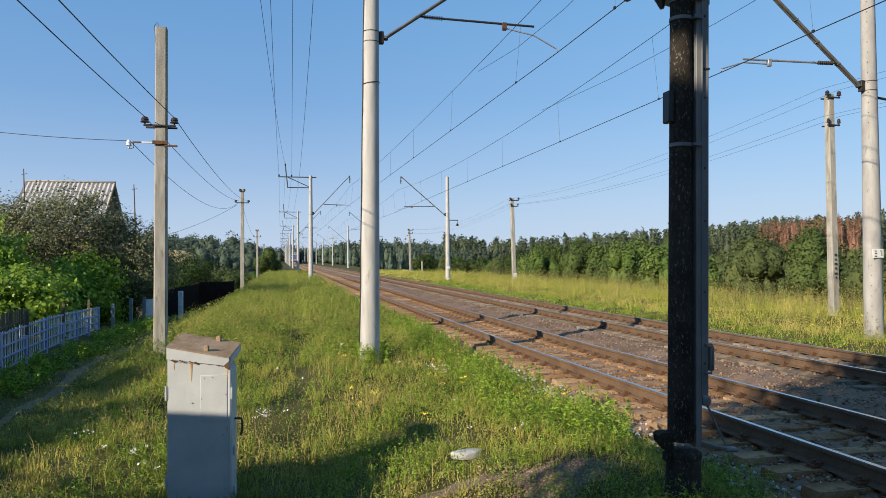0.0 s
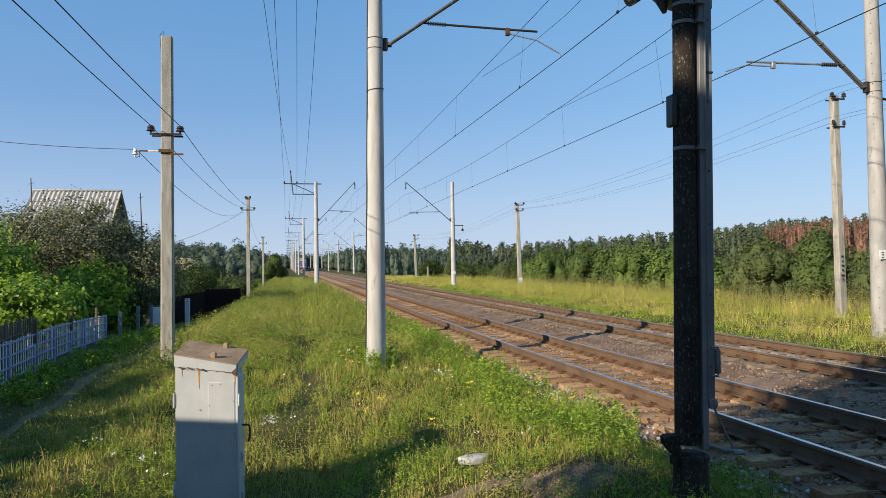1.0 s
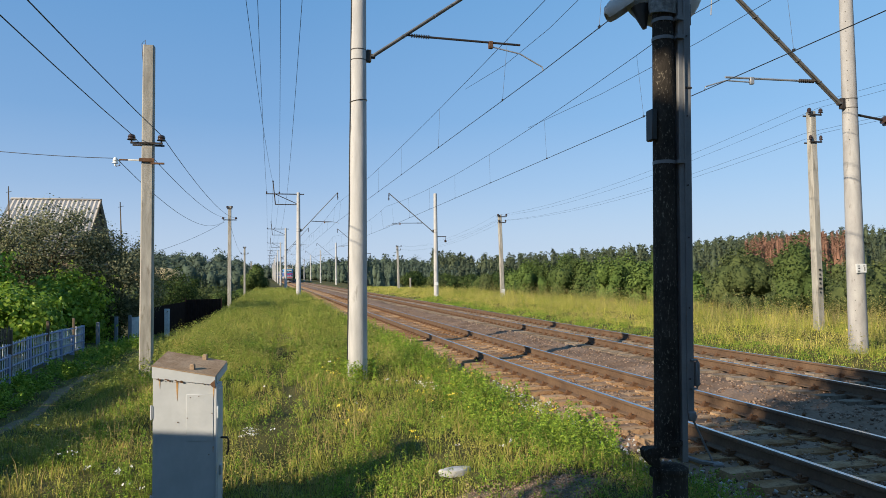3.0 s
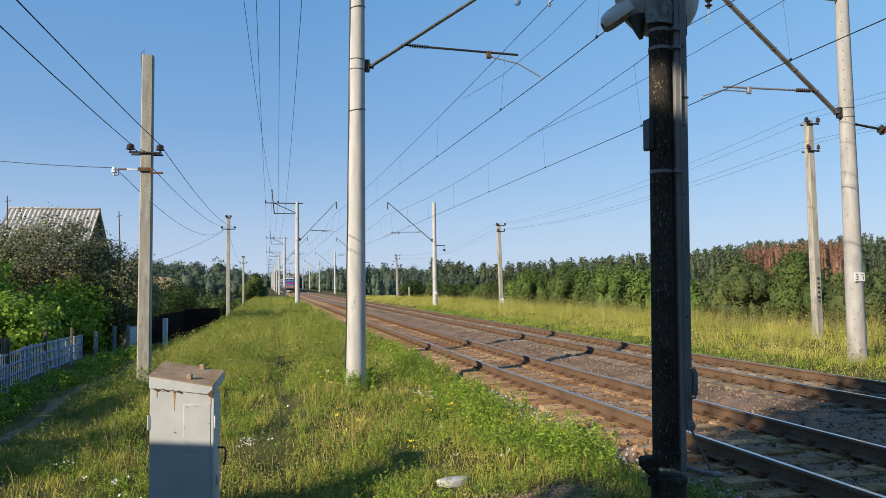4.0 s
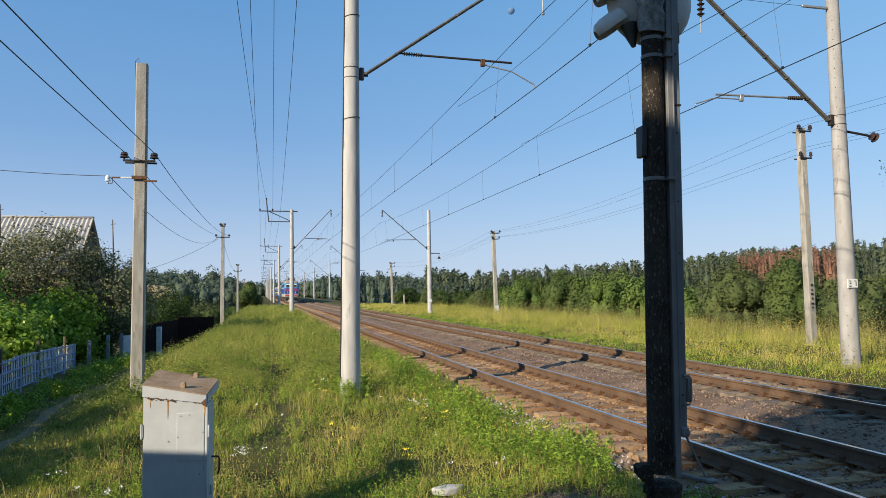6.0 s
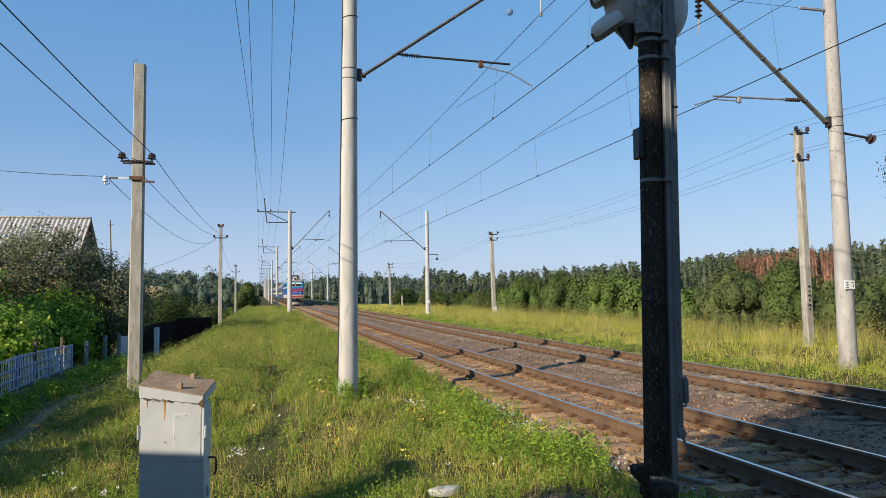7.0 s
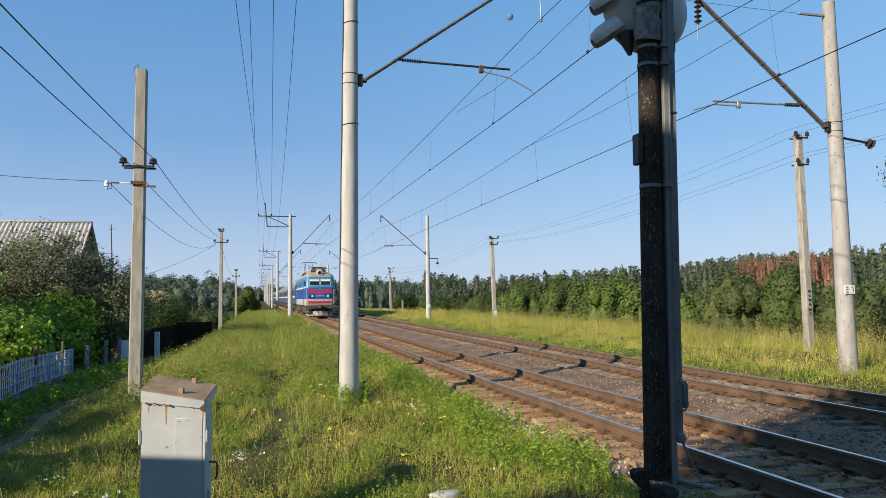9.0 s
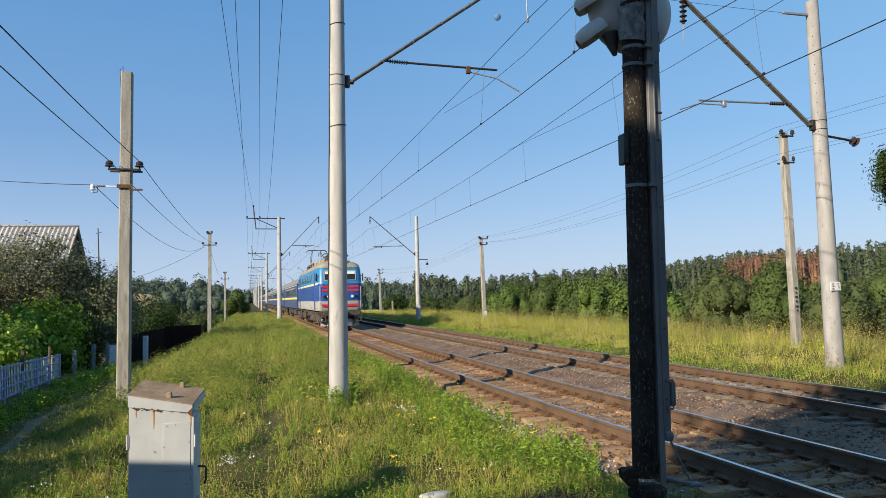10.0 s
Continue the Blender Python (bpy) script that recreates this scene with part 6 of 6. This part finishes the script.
def on_verge(x, y):
    """Where grass grows on the near side: not on the trodden dirt, the lane or the ballast."""
    dirt = np.exp(-(((x - 2.62) / 0.6) ** 2 + ((y - 6.35) / 0.5) ** 2)) + 0.8 * np.exp(-(((x - 1.75) / 0.5) ** 2 + ((y - 6.75) / 0.16) ** 2))
    dirt = dirt + np.exp(-(((x - 2.05) / 0.34) ** 2 + ((y - 7.6) / 0.30) ** 2))
    trail = np.exp(-((x - np.interp(y, [10, 16, 25, 45], [0.2, 0.35, 0.4, 0.6]) - 0.12 * np.sin(y * 1.1)) / 0.3) ** 2) * (y > 9)
    lane = np.exp(-((x - np.interp(y, [5, 14, 23, 34, 46], [-4.1, -4.35, -4.5, -4.3, -4.6])) / 0.30) ** 2)
    edge = sm(4.75, 4.1, x + 0.25 * np.sin(y * 1.7) + 0.15 * np.sin(y * 4.1))
    return np.clip(1 - 0.95 * dirt - 0.9 * trail - 0.9 * lane, 0, 1) * edge


def seeded(n, x0, x1, y0, y1, power):
    y = y0 + (y1 - y0) * rng.random(n) ** power
    return rng.uniform(x0, x1, n), y


def tufts(name, x, y, per, h, spread, w, material, label, bend=0.55):
    """Grass in tussocks: blades that fan out from shared roots."""
    n = len(x)
    a = rng.uniform(0, 2 * np.pi, (n, per))
    r = spread[:, None] * np.sqrt(rng.random((n, per)))
    bx0, by0 = x[:, None] + r * np.cos(a), y[:, None] + r * np.sin(a)
    hh = h[:, None] * rng.uniform(0.45, 1.15, (n, per)) * (1.1 - 0.35 * r / spread[:, None])
    k = hh * bend * rng.uniform(0.2, 1.3, (n, per))
    t = a + rng.normal(0, 0.7, (n, per))
    dx, dy = np.cos(t) * k, np.sin(t) * k
    P = np.stack([bx0, by0, gz(bx0, by0) - 0.02], -1)
    b = rng.uniform(0, 2 * np.pi, (n, per))
    W = np.stack([np.cos(b), np.sin(b), 0 * b], -1) * (w[:, None, None] * 0.5)
    mid, tip = P + np.stack([dx * 0.35, dy * 0.35, hh * 0.62], -1), P + np.stack([dx, dy, hh], -1)
    V = np.stack([P - W, P + W, mid + W * 0.7, mid - W * 0.7, tip], 2).reshape(-1, 3)
    q = np.arange(n * per)[:, None] * 5
    F = np.concatenate([q + np.array([[0, 1, 2]]), q + np.array([[0, 2, 3]]), q + np.array([[3, 2, 4]])], 1).reshape(-1, 3)
    return big(name, V, F, material, None, label, "grass", "stuff")


def mounds(name, x, y, r, h, per, size, material, label, aspect=0.35):
    """Low cushions of herbs: small leaves over the skins of flat domes."""
    n = len(x)
    u = rng.normal(0, 1, (n, per, 3))
    u[..., 2] = np.abs(u[..., 2])
    u /= np.linalg.norm(u, axis=2, keepdims=True)
    f = rng.uniform(0.75, 1.08, (n, per))
    px, py = x[:, None] + u[..., 0] * r[:, None] * f, y[:, None] + u[..., 1] * r[:, None] * f
    P = np.stack([px, py, gz(px, py) + u[..., 2] * h[:, None] * f], -1).reshape(-1, 3)
    N = u * np.array([1, 1, 0.9]) + rng.normal(0, 0.2, u.shape)
    N = (N / np.linalg.norm(N, axis=2, keepdims=True)).reshape(-1, 3)
    return leaves(name, P, np.repeat(size, per)[:, None], material, None, label, "weeds", "stuff", 0.5, N, aspect)


x, y = seeded(3400, -4.0, 4.3, 4.4, 26, 1.5)
k = rng.random(len(x)) < on_verge(x, y) ** 2 * (0.2 + 0.8 * patch(x + 2, y, 0.9))
x, y = x[k], y[k]
r = (0.12 + 0.34 * rng.random(len(x)) ** 1.6) * (0.6 + 0.4 * sm(6, 10, y))
mounds("herb_cushions", x, y, r, r * rng.uniform(0.55, 1.05, len(x)), 74, 0.019 + 0.0012 * y, GRASS, "soft cushions of low herbs on the verge")
x, y = seeded(2000, -4.0, 3.5, 20, 100, 1.6)
k = rng.random(len(x)) < on_verge(x, y) ** 2 * (0.2 + 0.8 * patch(x + 2, y, 1.6))
x, y = x[k], y[k]
r = rng.uniform(0.28, 0.80, len(x))
mounds("far_herb_cushions", x, y, r, r * rng.uniform(0.5, 0.95, len(x)), 110, 0.022 + 0.0009 * y, HERBS, "bushy cushions of herbs further down the verge", 0.5)
x, y = seeded(420, -3.8, 3.0, 15, 75, 1.3)
k = rng.random(len(x)) < on_verge(x, y) ** 3
x, y = x[k], y[k]
r = rng.uniform(0.45, 1.05, len(x))
mounds("herb_hummocks", x, y, r, r * rng.uniform(0.55, 0.85, len(x)), 330, 0.020 + 0.0009 * y, HERBS, "rounded hummocks of dense herbs on the verge", 0.45)
x, y = seeded(260, 13.8, 24, 10, 75, 1.4)
r = rng.uniform(0.45, 1.0, len(x))
mounds("meadow_hummocks", x, y, r, r * rng.uniform(0.7, 1.1, len(x)), 400, 0.022 + 0.0008 * y, MEADOW, "rounded bushy hummocks in the meadow", 0.4)
x, y = seeded(1300, 12.9, 24, 8, 85, 1.5)
r = rng.uniform(0.22, 0.62, len(x)) * (0.6 + 0.4 * sm(13, 16, x))
mounds("meadow_cushions", x, y, r, r * rng.uniform(0.8, 1.5, len(x)), 90, 0.022 + 0.0008 * y, MEADOW, "bushy yellow-green herbs in the meadow", 0.45)
x, y = seeded(800, 12.05, 13.6, 7, 60, 1.5)
r = rng.uniform(0.10, 0.26, len(x))
mounds("track_edge_herbs", x, y, r, r * rng.uniform(0.7, 1.2, len(x)), 46, 0.024 + 0.0010 * y, WEED, "low green herbs along the second track", 0.45)
x, y = seeded(70000, -4.6, 4.8, 3.0, 30, 1.7)
k = rng.random(len(x)) < on_verge(x, y) * (0.35 + 0.65 * patch(x, y, 1.0))
x, y = x[k], y[k]
h = (0.03 + 0.055 * patch(x + 3, y, 1.4) + 0.12 * patch(x, y + 2, 0.32) ** 2 + 0.045 * rng.random(len(x))) * (0.4 + 0.6 * on_verge(x, y))
blades("verge_grass", x, y, h, 0.0045 + 0.0006 * y, GRASS, "sunlit green and yellow grass on the railway verge")
x, y = seeded(5000, -4.2, 4.6, 3.6, 34, 1.55)
k = rng.random(len(x)) < on_verge(x, y) * (0.25 + 0.75 * patch(x + 1, y, 0.8))
x, y = x[k], y[k]
h = (0.07 + 0.16 * rng.random(len(x)) ** 1.8 + 0.09 * patch(x, y + 5, 1.1)) * (0.45 + 0.55 * sm(5.5, 8.5, y))
tufts("grass_tussocks", x, y, 24, h, 0.035 + 0.22 * h, 0.0036 + 0.0004 * y, GRASS, "tussocks of long green and straw-coloured grass")
x, y = seeded(70000, -5.2, 4.4, 4.2, 26, 1.6)
k = np.hypot((x - 2.62) / 0.55, (y - 6.35) / 0.45) > 0.3 + 0.7 * rng.random(len(x))
x, y = x[k], y[k]
blades("stubble", x, y, 0.02 + 0.06 * rng.random(len(x)) ** 2, 0.006 + 0.0006 * y, GRASS, "short worn stubble on the trodden verge", bend=0.9, plain=True)
x, y = rng.uniform(-9, 4, 9000), rng.uniform(-14, 3.4, 9000)
blades("near_grass", x, y, 0.05 + 0.1 * rng.random(len(x)), 0.012 + 0 * x, GRASS, "grass around the crossing", bend=0.6, plain=True)
n = 1800
xs, ys = rng.normal(2.5, 0.45, n), rng.normal(6.4, 0.35, n)
stones("gravel", xs, ys, gz(xs, ys) + 0.014, 0.006, 0.018, STONES, "scattered gravel on the bare dirt")
x, y = seeded(45000, -7, 3.8, 28, 120, 1.6)
k = rng.random(len(x)) < 0.4 + 0.6 * patch(x, y, 2.0)
x, y = x[k], y[k]
blades("far_verge_grass", x, y, 0.10 + 0.20 * patch(x + 3, y, 2.5) * rng.random(len(x)), 0.014 + 0.0004 * y, GRASS, "long grass on the verge further down the line", plain=True)
x, y = seeded(1800, -3.6, 3.4, 24, 95, 1.4)
k = patch(x, y, 1.3) > 0.35
x, y = x[k], y[k]
tufts("far_tussocks", x, y, 20, 0.22 + 0.40 * rng.random(len(x)) ** 1.5, 0.14 + 0.12 * rng.random(len(x)), 0.008 + 0.0003 * y, GRASS, "shaggy tussocks on the verge further down the line")
x, y = seeded(1000, 12.9, 24, 8, 80, 1.5)
tufts("meadow_tussocks", x, y, 22, (0.35 + 0.55 * rng.random(len(x))) * (0.5 + 0.5 * sm(13, 17, x)), 0.10 + 0.14 * rng.random(len(x)), 0.006 + 0.0003 * y, MEADOW, "tall leaning tussocks in the meadow", 0.4)
x, y = seeded(90000, 12.0, 24, 6.0, 110, 1.6)
blades("meadow_grass", x, y, (0.08 + 0.20 * rng.random(len(x)) * patch(x, y, 0.8)) * sm(11.7, 14.0, x) + 0.10, 0.007 + 0.0003 * y, MEADOW, "tall yellow-green meadow grass beyond the tracks", plain=True)
x, y = seeded(7000, 16.5, 23, 8, 60, 1.3)
k = rng.random(len(x)) < patch(x, y, 1.2) * sm(42, 26, y) + 0.1
x, y = x[k], y[k]
blades("meadow_straw", x, y, 0.45 + 0.4 * rng.random(len(x)), 0.010 + 0.0003 * y, STRAW, "dry seed stalks over the meadow", bend=0.2)
x, y = seeded(9000, -3.2, 3.6, 4.0, 26, 1.5)
k = rng.random(len(x)) < on_verge(x, y) * patch(x, y + 4, 0.8) ** 2
x, y = x[k], y[k]
blades("verge_straw", x, y, 0.14 + 0.22 * rng.random(len(x)), 0.005 + 0.0005 * y, STRAW, "dry straw stalks in the verge grass", bend=0.25)


def weeds(name, n, x0, x1, y0, y1, power, hmin, hmax, size, label, per=26, mask=True, s=0.7, thr=0.55, leaf=None):
    x, y = seeded(n, x0, x1, y0, y1, power)
    k = patch(x, y, s) > thr
    if mask:
        k &= rng.random(n) < on_verge(x, y)
    x, y = x[k], y[k]
    h = rng.uniform(hmin, hmax, len(x))
    f = rng.random((len(x), per))
    r = h[:, None] * 0.38 * (1.15 - f) * rng.random((len(x), per))
    a = rng.uniform(0, 6.28, (len(x), per))
    P = np.stack([x[:, None] + r * np.cos(a), y[:, None] + r * np.sin(a), gz(x, y)[:, None] + h[:, None] * f], -1).reshape(-1, 3)
    leaves(name, P, size, leaf or WEED, None, label, "weeds", "stuff", 0.8, None, 0.35)


weeds("meadow_weeds", 1500, 12.8, 23, 8, 75, 1.4, 0.35, 0.8, 0.042, "yellow-green weeds in the meadow", 34, False, 0.9, 0.4, MEADOW)
weeds("far_verge_weeds", 2400, -3.2, 3.4, 16, 85, 1.4, 0.20, 0.65, 0.065, "leafy tufts on the far verge", 26, True, 0.9, 0.45, HERBS)
weeds("meadow_plumes", 3600, 16.0, 25.0, 9, 62, 1.3, 0.7, 1.35, 0.040, "tall feathery straw-coloured weeds at the edge of the meadow", 46, False, 1.3, 0.36, PLUME)
weeds("track_plumes", 900, 12.6, 16.0, 8, 50, 1.3, 0.3, 0.7, 0.05, "straw-coloured weeds beside the second track", 34, False, 0.8, 0.5, PLUME)
weeds("verge_plumes", 2600, -3.9, 2.6, 4.6, 34, 1.4, 0.14, 0.34, 0.030, "golden seeding weeds in the verge grass", 26, True, 1.1, 0.52, PLUME)
weeds("far_green_weeds", 2600, -2.6, 3.6, 15, 60, 1.3, 0.15, 0.42, 0.055, "fresh green leafy weeds along the verge", 26, True, 1.2, 0.5)
weeds("verge_weeds", 10000, -2.7, 4.5, 5.0, 22, 1.3, 0.08, 0.28, 0.031, "leafy green weeds in the verge grass", 22, thr=0.40)
weeds("track_weeds", 900, 2.9, 4.5, 7.5, 30, 1.2, 0.22, 0.50, 0.046, "tall green weeds along the ballast edge", 54, thr=0.35)
weeds("bank_weeds", 1500, -5.9, -4.7, 6, 34, 1.2, 0.2, 0.5, 0.09, "dark weeds between lane and fence", 24, False, thr=0.4)
weeds("mast_weeds", 70, 1.5, 2.2, 14.4, 15.3, 1, 0.2, 0.5, 0.06, "weeds around the mast foot", 34, False, thr=0.0)


def flowers(name, n, x0, x1, y0, y1, s, thr, h, r, material, label, power=1.3):
    x, y = seeded(n, x0, x1, y0, y1, power)
    k = patch(x, y, s) > thr
    x, y = x[k], y[k]
    c = np.stack([x, y, gz(x, y) + h * rng.uniform(0.7, 1.2, len(x))], -1)
    P = c[:, None, :] + rng.normal(0, r, (len(x), 7, 3)) * np.array([1, 1, 0.5])
    leaves(name, P.reshape(-1, 3), r * 1.3, material, None, label, "flowers", "stuff", 1.5, None, 0.9)


flowers("yellow_flowers", 260, 1.0, 4.0, 9, 16, 0.8, 0.62, 0.26, 0.02, YELLOW_FL, "small yellow wildflowers in the verge")
flowers("white_flowers", 90, -3.5, 4.0, 8, 18, 0.6, 0.72, 0.22, 0.018, WHITE_FL, "white umbel flowers in the verge")
for cx, cy, m in ((-0.22, 9.9, 13), (-1.62, 8.6, 6), (-2.3, 9.3, 3), (2.75, 12.6, 12)):
    c = np.stack([rng.normal(cx, 0.10, m), rng.normal(cy, 0.07, m), 0 * np.ones(m)], -1)
    c[:, 2] = gz(c[:, 0], c[:, 1]) + rng.uniform(0.16, 0.30, m)
    leaves("white_umbels", (c[:, None, :] + rng.normal(0, 0.018, (m, 8, 3)) * np.array([1, 1, 0.4])).reshape(-1, 3), 0.018, WHITE_FL, None, "cluster of white yarrow heads in the grass", "flowers", "stuff", 1.5, None, 0.9)
flowers("meadow_flowers", 500, 12.5, 24, 9, 50, 1.5, 0.5, 0.55, 0.024, YELLOW_FL, "yellow wildflowers in the meadow")


# trodden lane along the fence
yy = np.linspace(4.0, 46.0, 85)
xc = np.interp(yy, [5, 14, 23, 34, 46], [-4.1, -4.35, -4.5, -4.3, -4.6])
off = np.array([-0.15, -0.08, 0.0, 0.08, 0.15])
LX = xc[:, None] + off * (1 + 0.25 * np.sin(yy * 2.3))[:, None] + 0.06 * np.sin(yy * 1.3)[:, None]
LY = yy[:, None] + 0 * off
V = np.stack([LX, LY, gz(LX, LY) + 0.012 - 0.03 * (np.abs(off) > 0.12)], -1).reshape(-1, 3)
q = (np.arange(84)[:, None] * 5 + np.arange(4)).reshape(-1, 1)
F = np.concatenate([q + np.array([[0, 1, 6]]), q + np.array([[0, 6, 5]])], 1).reshape(-1, 3)
big("footpath", V, F, DIRT, None, "narrow trodden dirt lane beside the fence", "path", "structure")


def dirt_patch(cx, cy, rx, ry, seed, label):
    """Trodden earth lying just proud of the turf, with a ragged edge."""
    V, F, n, m = [(cx, cy, float(gz(cx, cy)) + 0.012)], [], 40, 7
    for k in range(1, m + 1):
        for i in range(n):
            t = 2 * math.pi * i / n
            e = 1 + 0.16 * math.sin(3 * t + seed) + 0.10 * math.sin(7 * t + 2 * seed) + 0.06 * math.sin(13 * t + seed)
            x, y = cx + rx * e * k / m * math.cos(t), cy + ry * e * k / m * math.sin(t)
            V.append((x, y, float(gz(x, y)) + 0.012 - (0.03 if k == m else 0)))
    for i in range(n):
        F.append((0, 1 + i, 1 + (i + 1) % n))
        for k in range(m - 1):
            a, b = 1 + k * n + i, 1 + k * n + (i + 1) % n
            F.append((a, a + n, b + n, b))
    tagged(part("dirt_patch", Geo().add(V, F), DIRT), label, "ground", kind="structure")


dirt_patch(2.62, 6.35, 0.55, 0.45, 1, "bare trodden brown dirt in the grass near the signal")
dirt_patch(1.75, 6.75, 0.5, 0.12, 4, "small bare dirt patch in the grass")
flat = thing("flat_stone", "flat pale stone lying in the grass", "stone", (2.05, 7.78, float(gz(2.05, 7.78)) + 0.06), 10)
part("slab", Geo().loft([[(0.19 * math.cos(t) * f * (1 + 0.15 * math.sin(3 * t)), 0.10 * math.sin(t) * f, z) for t in [2 * math.pi * i / 14 for i in range(14)]] for f, z in ((0.95, -0.05), (1.0, 0.0), (0.93, 0.02), (0.7, 0.028))]), CONCRETE, flat)


# ---- what moves ----
def motions():
    SPEED, START = 25.0, 297.4
    times = [0, 0.1, 0.2] + [0.5 * i for i in range(1, 20)] + [9.8, 9.9, 10.0]
    rise, tilt = lambda y: 0.008 * (y - 15), math.degrees(math.atan(0.008))
    walk(LOCO, [(t, pose(T1, START - SPEED * t, rise(START - SPEED * t), tilt)) for t in times])
    for i, c in enumerate(COACHES):
        y0 = START + LOCO_LEN + 0.2 + (COACH_LEN + 0.5) * i
        walk(c, [(t, pose(T1, y0 - SPEED * t, rise(y0 - SPEED * t), tilt)) for t in times])
    for w, y in WHEELS:
        walk(w, [(f / 30, pose(0, y, 0.62, -math.degrees(-SPEED * f / 30 / 0.62) % 360)) for f in range(301)])


motions()
